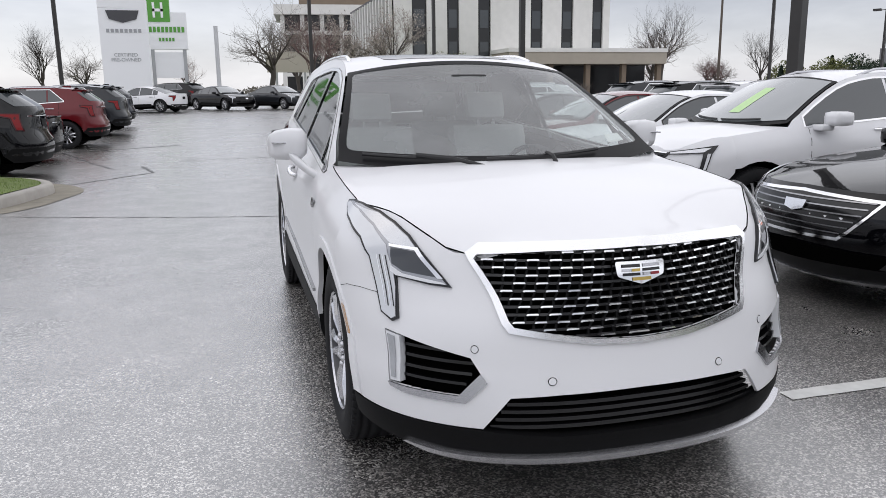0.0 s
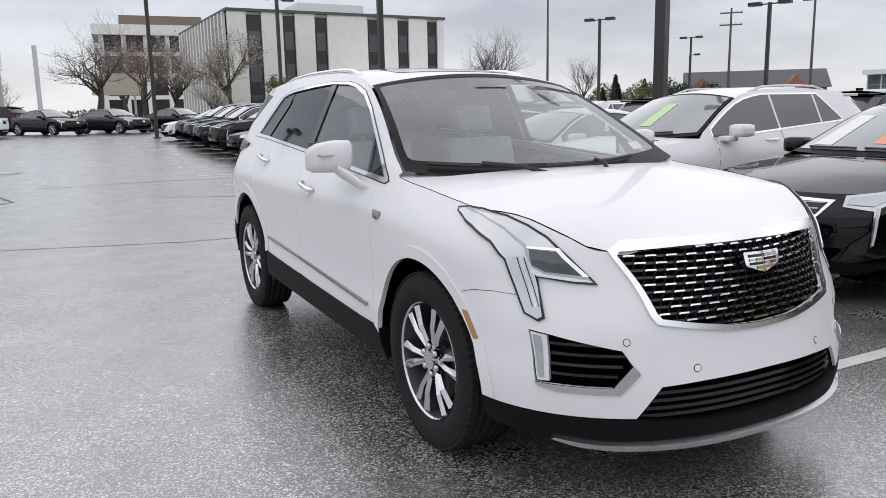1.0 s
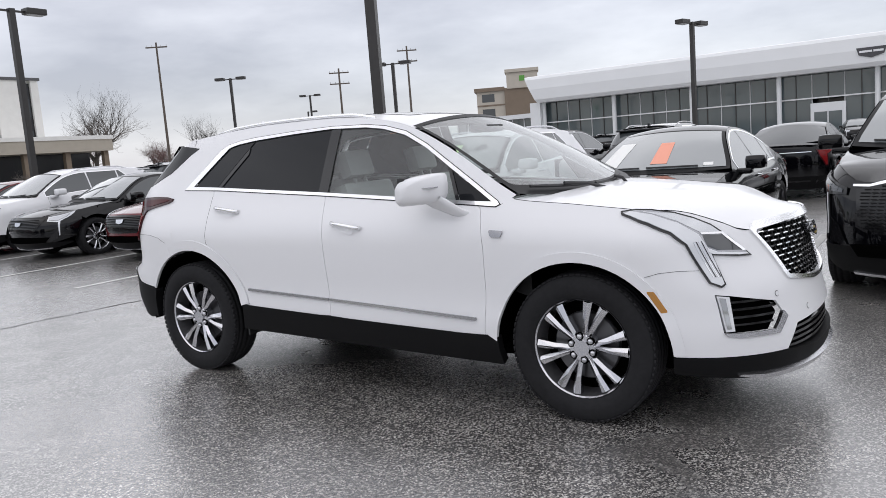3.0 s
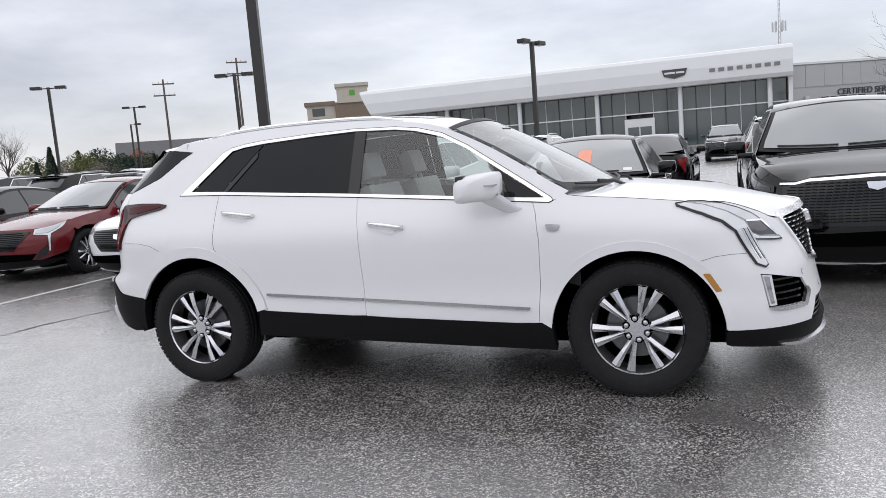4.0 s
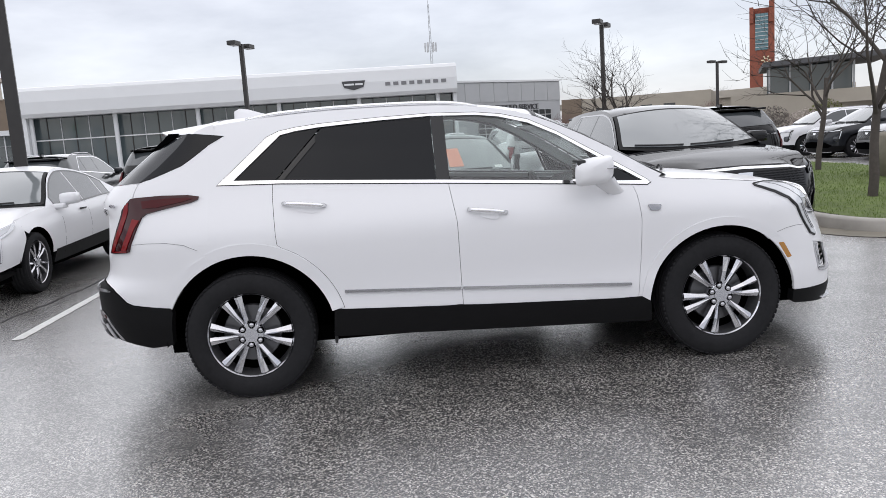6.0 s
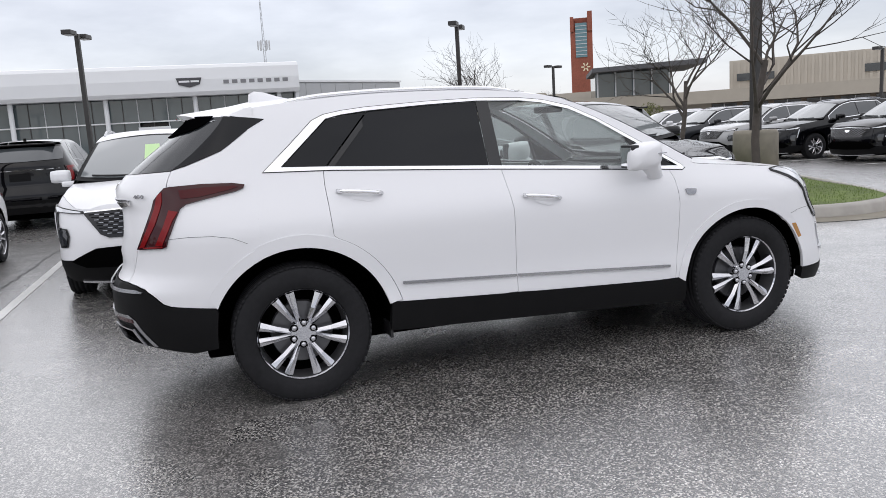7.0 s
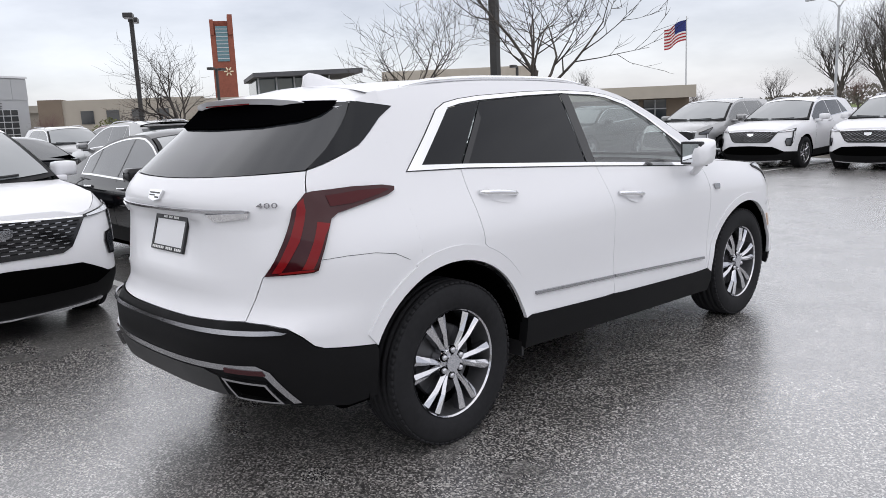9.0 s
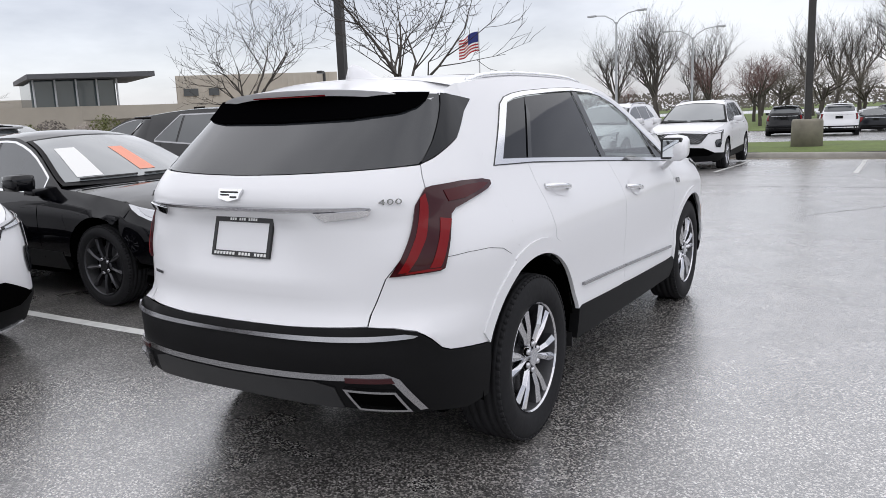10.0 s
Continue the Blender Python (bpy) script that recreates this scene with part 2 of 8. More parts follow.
def asphalt_material():
    """Wet asphalt: stones in a dark binder, a film of water that is broader and smoother in patches."""
    m, nt, b = node_material("wet_asphalt")
    N, L = nt.nodes.new, nt.links.new
    co = N("ShaderNodeTexCoord")
    vo = N("ShaderNodeTexVoronoi")
    vo.inputs["Scale"].default_value = 135
    fine = N("ShaderNodeTexNoise")
    fine.inputs["Scale"].default_value, fine.inputs["Detail"].default_value = 120, 4
    broad = N("ShaderNodeTexNoise")
    broad.inputs["Scale"].default_value, broad.inputs["Detail"].default_value = 0.22, 5
    mid = N("ShaderNodeTexNoise")
    mid.inputs["Scale"].default_value, mid.inputs["Detail"].default_value = 2.3, 6
    for n in (vo, fine, broad, mid):
        L(co.outputs["Object"], n.inputs["Vector"])
    ramp = N("ShaderNodeValToRGB")
    e = ramp.color_ramp.elements
    e[0].position, e[0].color = 0.0, (0.014, 0.014, 0.015, 1)
    e[1].position, e[1].color = 1.0, (0.70, 0.68, 0.65, 1)
    mid_e = ramp.color_ramp.elements.new(0.48)
    mid_e.color = (0.074, 0.071, 0.070, 1)
    hi_e = ramp.color_ramp.elements.new(0.73)
    hi_e.color = (0.345, 0.328, 0.306, 1)
    L(vo.outputs["Color"], ramp.inputs["Fac"])
    mul = N("ShaderNodeMixRGB")
    mul.blend_type = "MULTIPLY"
    mul.inputs[0].default_value = 1.0
    tone = N("ShaderNodeMapRange")
    tone.inputs["From Min"].default_value, tone.inputs["From Max"].default_value = 0.3, 0.7
    tone.inputs["To Min"].default_value, tone.inputs["To Max"].default_value = 0.75, 1.3
    L(mid.outputs["Fac"], tone.inputs["Value"])
    L(ramp.outputs["Color"], mul.inputs[1])
    L(tone.outputs["Result"], mul.inputs[2])
    L(mul.outputs["Color"], b.inputs["Base Color"])
    # water film
    wet = N("ShaderNodeMath")
    wet.operation = "ADD"
    half = N("ShaderNodeMath")
    half.operation = "MULTIPLY"
    half.inputs[1].default_value = 0.35
    L(mid.outputs["Fac"], half.inputs[0])
    L(broad.outputs["Fac"], wet.inputs[0])
    L(half.outputs[0], wet.inputs[1])
    ro = N("ShaderNodeMapRange")
    ro.inputs["From Min"].default_value, ro.inputs["From Max"].default_value = 0.52, 0.85
    ro.inputs["To Min"].default_value, ro.inputs["To Max"].default_value = 0.34, 0.22
    L(wet.outputs[0], ro.inputs["Value"])
    L(ro.outputs["Result"], b.inputs["Roughness"])
    b.inputs["Specular IOR Level"].default_value = 0.7
    b.inputs["Coat Weight"].default_value, b.inputs["Coat Roughness"].default_value, b.inputs["Coat IOR"].default_value = 1.0, 0.27, 2.5
    bp = N("ShaderNodeBump")
    bs = N("ShaderNodeMapRange")
    bs.inputs["From Min"].default_value, bs.inputs["From Max"].default_value = 0.52, 0.85
    bs.inputs["To Min"].default_value, bs.inputs["To Max"].default_value = 0.40, 0.24
    L(wet.outputs[0], bs.inputs["Value"])
    L(bs.outputs["Result"], bp.inputs["Strength"])
    bp.inputs["Distance"].default_value = 0.006
    hsum = N("ShaderNodeMath")
    hsum.operation = "SUBTRACT"
    L(fine.outputs["Fac"], hsum.inputs[0])
    L(vo.outputs["Distance"], hsum.inputs[1])
    L(hsum.outputs[0], bp.inputs["Height"])
    L(bp.outputs["Normal"], b.inputs["Normal"])
    film = N("ShaderNodeBump")
    film.inputs["Strength"].default_value, film.inputs["Distance"].default_value = 0.10, 0.004
    L(hsum.outputs[0], film.inputs["Height"])
    L(film.outputs["Normal"], b.inputs["Coat Normal"])
    return m


ASPHALT = asphalt_material()
GRASSGROUND = simple("grass_soil", (0.105, 0.145, 0.032), 0.9, grain=0.4, scale=9, bump=0.6)

# ---- mesh helpers ----
from mathutils.geometry import delaunay_2d_cdt


def link(name, bm, mat, parent=None, label="", smooth=False):
    """A bmesh as one mesh object; mat is a material or a list of them."""
    me = bpy.data.meshes.new(name)
    bm.to_mesh(me)
    bm.free()
    return mesh_object(name, me, mat, parent, label, smooth)


def mesh_object(name, me, mat, parent=None, label="", smooth=False):
    for m in mat if isinstance(mat, (list, tuple)) else [mat]:
        me.materials.append(m)
    if smooth:
        me.polygons.foreach_set("use_smooth", [True] * len(me.polygons))
    ob = new(name, me)
    if parent:
        ob.parent = parent
    if label:
        ob["label"] = label
    return ob


def part(name, bm, mat, parent, label="", smooth=False):
    return link(name, bm, mat, parent, label, smooth)


def thing(name, label, category, m=None, group="", kind=""):
    ob = new(name)
    ob.empty_display_size = 0.2
    if m is not None:
        ob.matrix_basis = m
    return tagged(ob, label, category, group, kind)


def add_box(bm, x0, x1, y0, y1, z0, z1, bevel=0.0, m=None):
    r = bmesh.ops.create_cube(bm, size=1)["verts"]
    for v in r:
        v.co = Vector(((x0 + x1) / 2 + v.co.x * (x1 - x0), (y0 + y1) / 2 + v.co.y * (y1 - y0), (z0 + z1) / 2 + v.co.z * (z1 - z0)))
    if bevel:
        es = {e for v in r for e in v.link_edges}
        out = bmesh.ops.bevel(bm, geom=list(es), offset=bevel, segments=2, affect="EDGES", profile=0.7)
        r = list({v for f in out["faces"] for v in f.verts} | {v for v in r if v.is_valid})
    if m is not None:
        for v in r:
            v.co = m @ v.co
    return r


def box(x0, x1, y0, y1, z0, z1, bevel=0.0, m=None):
    bm = bmesh.new()
    add_box(bm, x0, x1, y0, y1, z0, z1, bevel, m)
    return bm


def add_tube(bm, p, q, r0, r1=None, n=8, caps=True):
    p, q = Vector(p), Vector(q)
    r1 = r0 if r1 is None else r1
    d = (q - p).normalized()
    a = d.orthogonal().normalized()
    b = d.cross(a)
    ring = []
    for c, r in ((p, r0), (q, r1)):
        ring.append([bm.verts.new(c + (a * math.cos(2 * math.pi * i / n) + b * math.sin(2 * math.pi * i / n)) * r) for i in range(n)])
    for i in range(n):
        bm.faces.new((ring[0][i], ring[0][(i + 1) % n], ring[1][(i + 1) % n], ring[1][i]))
    if caps:
        bm.faces.new(ring[0][::-1])
        bm.faces.new(ring[1])


def tube(p, q, r0, r1=None, n=8):
    bm = bmesh.new()
    add_tube(bm, p, q, r0, r1, n)
    return bm


def add_path(bm, pts, r, n=6):
    """A bent rod through pts."""
    pts = [Vector(p) for p in pts]
    rings = []
    for i, p in enumerate(pts):
        d = (pts[min(i + 1, len(pts) - 1)] - pts[max(i - 1, 0)]).normalized()
        a = d.cross(Vector((0.13, 0.27, 0.95))).normalized()
        b = d.cross(a)
        rings.append([bm.verts.new(p + (a * math.cos(2 * math.pi * k / n) + b * math.sin(2 * math.pi * k / n)) * r) for k in range(n)])
    for s, t in zip(rings, rings[1:]):
        for k in range(n):
            bm.faces.new((s[k], s[(k + 1) % n], t[(k + 1) % n], t[k]))
    bm.faces.new(rings[0][::-1])
    bm.faces.new(rings[-1])


def prism(poly, z0, z1):
    """An upright prism over a plan polygon."""
    bm = bmesh.new()
    lo = [bm.verts.new((x, y, z0)) for x, y in poly]
    hi = [bm.verts.new((x, y, z1)) for x, y in poly]
    n = len(poly)
    for i in range(n):
        bm.faces.new((lo[i], lo[(i + 1) % n], hi[(i + 1) % n], hi[i]))
    bm.faces.new(lo[::-1])
    bm.faces.new(hi)
    bmesh.ops.recalc_face_normals(bm, faces=bm.faces)
    return bm


def curve_at(table, x):
    """Smooth interpolation in a table of (x, value), in rising x."""
    if x <= table[0][0]:
        return table[0][1]
    if x >= table[-1][0]:
        return table[-1][1]
    n = len(table)
    for i in range(n - 1):
        x0, y0 = table[i]
        x1, y1 = table[i + 1]
        if x <= x1:
            break
    d = (y1 - y0) / (x1 - x0)
    dp = (y0 - table[i - 1][1]) / (x0 - table[i - 1][0]) if i else d
    dn = (table[i + 2][1] - y1) / (table[i + 2][0] - x1) if i + 2 < n else d
    m0 = 0.0 if dp * d <= 0 else (dp + d) / 2
    m1 = 0.0 if dn * d <= 0 else (dn + d) / 2
    if i == 0:
        m0 = d
    if i + 2 >= n:
        m1 = d
    lim = 3 * abs(d)
    m0, m1 = max(-lim, min(lim, m0)), max(-lim, min(lim, m1))
    h = x1 - x0
    t = (x - x0) / h
    return (2 * t**3 - 3 * t**2 + 1) * y0 + (t**3 - 2 * t**2 + t) * h * m0 + (-2 * t**3 + 3 * t**2) * y1 + (t**3 - t**2) * h * m1


def inside(p, poly):
    x, y = p
    c = False
    j = len(poly) - 1
    for i in range(len(poly)):
        xi, yi = poly[i]
        xj, yj = poly[j]
        if (yi > y) != (yj > y) and x < (xj - xi) * (y - yi) / (yj - yi) + xi:
            c = not c
        j = i
    return c


def densify(poly, step, closed=True):
    out = []
    n = len(poly)
    for i in range(n if closed else n - 1):
        a, b = poly[i], poly[(i + 1) % n]
        k = max(1, math.ceil(math.dist(a, b) / step))
        out += [(a[0] + (b[0] - a[0]) * j / k, a[1] + (b[1] - a[1]) * j / k) for j in range(k)]
    if not closed:
        out.append(tuple(poly[-1]))
    return out


def rounded(poly, r, n=4):
    """The polygon with its corners rounded by about r."""
    out = []
    k = len(poly)
    for i in range(k):
        p, a, b = Vector(poly[i]), Vector(poly[i - 1]), Vector(poly[(i + 1) % k])
        da, db = a - p, b - p
        rr = min(r, da.length * 0.45, db.length * 0.45)
        s, e = p + da.normalized() * rr, p + db.normalized() * rr
        for j in range(n + 1):
            t = j / n
            q = s * (1 - t) ** 2 + p * 2 * t * (1 - t) + e * t**2
            out.append((q.x, q.y))
    return out


def arc(cx, cz, r, a0, a1, n=24, sq=1.0):
    return [(cx + r * math.cos(radians(a0 + (a1 - a0) * i / n)), cz + r * sq * math.sin(radians(a0 + (a1 - a0) * i / n))) for i in range(n + 1)]


def patch(poly, mapf, step=0.06, lip=0.02, flip=False, holes=(), offset=0.0, mirror=False):
    """A panel: the flat outline poly (less holes), laid on the surface mapf(a, b), with its edge turned in by lip."""
    loops = [densify(poly, step)] + [densify(h, step) for h in holes]
    pts, edges = [], []
    for lp in loops:
        o, n = len(pts), len(lp)
        pts += lp
        edges += [(o + i, o + (i + 1) % n) for i in range(n)]
    nb = len(pts)
    xs, ys = [p[0] for p in loops[0]], [p[1] for p in loops[0]]
    nx, ny = int((max(xs) - min(xs)) / step) + 1, int((max(ys) - min(ys)) / step) + 1
    rim = np.array(pts)
    for i in range(nx):
        for j in range(ny):
            p = (min(xs) + (i + 0.5) * step, min(ys) + (j + 0.5) * step)
            if not inside(p, loops[0]) or any(inside(p, h) for h in loops[1:]):
                continue
            if np.min(np.hypot(rim[:, 0] - p[0], rim[:, 1] - p[1])) > 0.42 * step:
                pts.append(p)
    vs, _, fs, *_ = delaunay_2d_cdt([Vector(p) for p in pts], edges, [], 0, 1e-6)
    bm = bmesh.new()
    sgn = -1 if mirror else 1
    place = []
    e = 1e-3
    for v in vs:
        c = Vector(mapf(v.x, v.y))
        du = Vector(mapf(v.x + e, v.y)) - Vector(mapf(v.x - e, v.y))
        dv = Vector(mapf(v.x, v.y + e)) - Vector(mapf(v.x, v.y - e))
        nrm = du.cross(dv)
        nrm = nrm.normalized() if nrm.length > 1e-12 else Vector((0, 0, 1))
        if flip:
            nrm = -nrm
        c += nrm * offset
        place.append((Vector((c.x, c.y * sgn, c.z)), Vector((nrm.x, nrm.y * sgn, nrm.z))))
    verts = [bm.verts.new(c) for c, _ in place]
    back = flip != mirror
    for f in fs:
        if len(f) < 3:
            continue
        cx, cy = sum(vs[i].x for i in f) / len(f), sum(vs[i].y for i in f) / len(f)
        if not inside((cx, cy), loops[0]) or any(inside((cx, cy), h) for h in loops[1:]):
            continue
        a = sum(vs[f[i]].x * vs[f[(i + 1) % len(f)]].y - vs[f[(i + 1) % len(f)]].x * vs[f[i]].y for i in range(len(f)))
        if abs(a) < 1.2e-5:
            continue
        f = list(f) if a > 0 else list(f)[::-1]
        try:
            face = bm.faces.new([verts[i] for i in (f[::-1] if back else f)])
            face.smooth = True
        except ValueError:
            pass
    if lip:
        bm.verts.index_update()
        rims = [ed for ed in bm.edges if len(ed.link_faces) == 1]
        top, low = {}, {}
        for ed in rims:
            fc = ed.link_faces[0]
            l = [lo for lo in fc.loops if lo.edge == ed][0]
            a, b = l.vert, l.link_loop_next.vert
            for v in (a, b):
                if v not in top:
                    nv = place[v.index][1]
                    top[v] = bm.verts.new(v.co)
                    low[v] = bm.verts.new(v.co - nv * lip)
            bm.faces.new((top[b], top[a], low[a], low[b]))
    for v in [v for v in bm.verts if not v.link_faces]:
        bm.verts.remove(v)
    return bm


def join(bms):
    out = bms[0]
    for b in bms[1:]:
        me = bpy.data.meshes.new("tmp")
        b.to_mesh(me)
        b.free()
        out.from_mesh(me)
        bpy.data.meshes.remove(me)
    return out


def lathe(profile, n=32, axis="y"):
    """A body of revolution from (radius, height) pairs, about the y axis."""
    bm = bmesh.new()
    rings = []
    for r, h in profile:
        if r < 1e-5:
            rings.append([bm.verts.new((0, h, 0))])
        else:
            rings.append([bm.verts.new((r * math.cos(2 * math.pi * i / n), h, r * math.sin(2 * math.pi * i / n))) for i in range(n)])
    for a, b in zip(rings, rings[1:]):
        for i in range(n):
            j = (i + 1) % n
            q = [a[i % len(a)], a[j % len(a)], b[j % len(b)], b[i % len(b)]]
            q = list(dict.fromkeys(q))
            if len(q) > 2:
                f = bm.faces.new(q)
                f.smooth = True
    bmesh.ops.recalc_face_normals(bm, faces=bm.faces)
    return bm


def words(name, text, size, m, mat, parent=None, depth=0.01, align="CENTER", label=""):
    """Raised letters as a mesh of their own, upright in the plane that m gives."""
    cu = bpy.data.curves.new(name, "FONT")
    cu.body, cu.size, cu.extrude, cu.align_x, cu.align_y = text, size, depth, align, "CENTER"
    tmp = bpy.data.objects.new(name, cu)
    scene.collection.objects.link(tmp)
    bpy.context.view_layer.update()
    me = bpy.data.meshes.new_from_object(tmp.evaluated_get(bpy.context.evaluated_depsgraph_get()))
    bpy.data.objects.remove(tmp)
    me.materials.clear()
    ob = mesh_object(name, me, mat, parent, label)
    ob.matrix_basis = m
    return ob


def clip(poly, a, b, keep_left=True):
    """The part of a polygon on one side of the line a-b."""
    out = []
    def sd(p):
        v = (b[0] - a[0]) * (p[1] - a[1]) - (b[1] - a[1]) * (p[0] - a[0])
        return v if keep_left else -v
    for i, p in enumerate(poly):
        q = poly[(i + 1) % len(poly)]
        sp, sq = sd(p), sd(q)
        if sp >= 0:
            out.append(p)
        if (sp > 0 > sq) or (sp < 0 < sq):
            t = sp / (sp - sq)
            out.append((p[0] + (q[0] - p[0]) * t, p[1] + (q[1] - p[1]) * t))
    return out


def shrink(poly, d):
    """The polygon drawn in by d."""
    n = len(poly)
    area = sum(poly[i][0] * poly[(i + 1) % n][1] - poly[(i + 1) % n][0] * poly[i][1] for i in range(n))
    s = 1 if area > 0 else -1
    out = []
    for i in range(n):
        a, p, b = Vector(poly[i - 1]), Vector(poly[i]), Vector(poly[(i + 1) % n])
        d0, d1 = (p - a).normalized(), (b - p).normalized()
        n0, n1 = Vector((-d0.y, d0.x)) * s, Vector((-d1.y, d1.x)) * s
        m = n0 + n1
        m = m / max(0.35, m.length_squared / 2) if m.length > 1e-6 else n0
        q = p + m * d
        out.append((q.x, q.y))
    return out

# ---- the form of a car: x forward, y to its left, z up, origin on the ground between the axles ----
class Shape:
    """Side, nose, tail, bonnet, roof and screen of one body, as smooth surfaces. Right half; y is mirrored for the left."""

    def __init__(self, **k):
        self.k = k

    def tab(self, name, x):
        return curve_at(self.k[name], x)

    def h(self, x, z):
        """Half width."""
        c = self.tab("crown", x)
        ref = self.k["ref"]
        if c < ref and z > 0.55:
            z = z + (ref - c) * min(1.6, (z - 0.55) / (c - 0.55)) ** 2
        return self.tab("hz", z) * self.tab("plan", x)

    def side(self, x, z):
        return (x, -self.h(x, z), z)

    def angle(self, u, end):
        """The turn round the nose or tail at u, so spread that equal steps of u are about equal lengths of skin."""
        key = "arc_" + end
        if key not in self.k:
            zr = 0.8
            x0 = self.k[end + "x"]
            b, a, q = self.h(x0, zr), abs(self.tab(end + "X", zr) - x0), 2 / self.tab(end + "n", zr)
            tbl, s, last = [], 0.0, (b, 0.0)
            for i in range(721):
                f = (i / 720) ** 2 * math.pi / 2
                p = (b * max(0.0, math.cos(f)) ** q, a * max(0.0, math.sin(f)) ** q)
                s += math.dist(p, last)
                last = p
                tbl.append((s, f))
            self.k[key] = [(t / s, f) for t, f in tbl]
        tbl = self.k[key]
        want = min(1.0, max(0.0, 1 - abs(u) / 1.1))
        lo, hi = 0, len(tbl) - 1
        while hi - lo > 1:
            mid = (lo + hi) // 2
            if tbl[mid][0] <= want:
                lo = mid
            else:
                hi = mid
        t = (want - tbl[lo][0]) / max(1e-9, tbl[hi][0] - tbl[lo][0])
        return tbl[lo][1] + (tbl[hi][1] - tbl[lo][1]) * t

    def wrap(self, u, z, end):
        x0 = self.k[end + "x"]
        b, a = self.h(x0, z), self.tab(end + "X", z) - x0
        if abs(u) > 1.1:
            x = x0 + math.copysign((abs(u) - 1.1) * 1.25, x0 - self.tab(end + "X", z))
            return (x, -math.copysign(self.h(x, z), u), z)
        q = 2 / self.tab(end + "n", z)
        f = self.angle(u, end)
        y = b * max(0.0, math.cos(f)) ** q
        return (x0 + a * max(0.0, math.sin(f)) ** q, -math.copysign(y, u), z)

    def front(self, u, z):
        """The nose, wrapped: u runs from 0 at the middle to 1.1 at the flank on the right."""
        return self.wrap(u, z, "f")

    def rear(self, u, z):
        return self.wrap(u, z, "r")

    def u_at(self, x, z, end):
        """The u at which the nose or tail passes x."""
        lo, hi = 0.0, 1.1
        s = 1 if end == "f" else -1
        for _ in range(30):
            m = (lo + hi) / 2
            if s * self.wrap(m, z, end)[0] > s * x:
                lo = m
            else:
                hi = m
        return lo

    def nose_top(self, u):
        return self.tab("ftop", abs(u))

    def hood_outline(self, n=18):
        """The right edge of the bonnet from the screen to the middle of the nose."""
        if "hood_line" not in self.k:
            x1 = self.k["cowl"]
            pts = [self.side(x1 + (self.k["fx"] - x1) * i / n, self.tab("crown", x1 + (self.k["fx"] - x1) * i / n)) for i in range(n)]
            pts += [self.front(1.1 * (1 - i / n), self.nose_top(1.1 * (1 - i / n))) for i in range(n + 1)]
            self.k["hood_line"] = pts
        return self.k["hood_line"]

    def hood(self, x, y):
        pts = self.hood_outline()
        ye, ze = abs(pts[0][1]), pts[0][2]
        if x >= pts[-1][0]:
            ye, ze = 1e-3, pts[-1][2]
        else:
            for p, q in zip(pts, pts[1:]):
                if p[0] <= x <= q[0] + 1e-9:
                    t = (x - p[0]) / max(1e-6, q[0] - p[0])
                    ye, ze = abs(p[1] + (q[1] - p[1]) * t), p[2] + (q[2] - p[2]) * t
                    break
        r = min(1.0, abs(y) / max(ye, 1e-3))
        zc = self.tab("hood", x)
        return (x, y, ze + (zc - ze) * (1 - r**2.4))

    def roof(self, x, y):
        zr = self.tab("rail", x)
        r = min(1.0, abs(y) / self.h(x, zr))
        return (x, y, zr + (self.tab("top", x) - zr) * (1 - r**2.6))

    def screen(self, w, v):
        """The windscreen: w from -1 to 1 across, v from 0 at the foot to 1 at the roof."""
        k = self.k
        xe = k["sx0"] + (k["sx1"] - k["sx0"]) * v
        ze = self.tab("rail", xe)
        ye = self.h(xe, ze) - 0.012
        xc = k["cx0"] + (k["cx1"] - k["cx0"]) * v
        zc = k["cz0"] + (k["cz1"] - k["cz0"]) * v + 0.05 * v * (1 - v)
        r = w * w
        return (xc + (xe - xc) * r, -w * ye, zc + (ze + 0.006 - zc) * r)


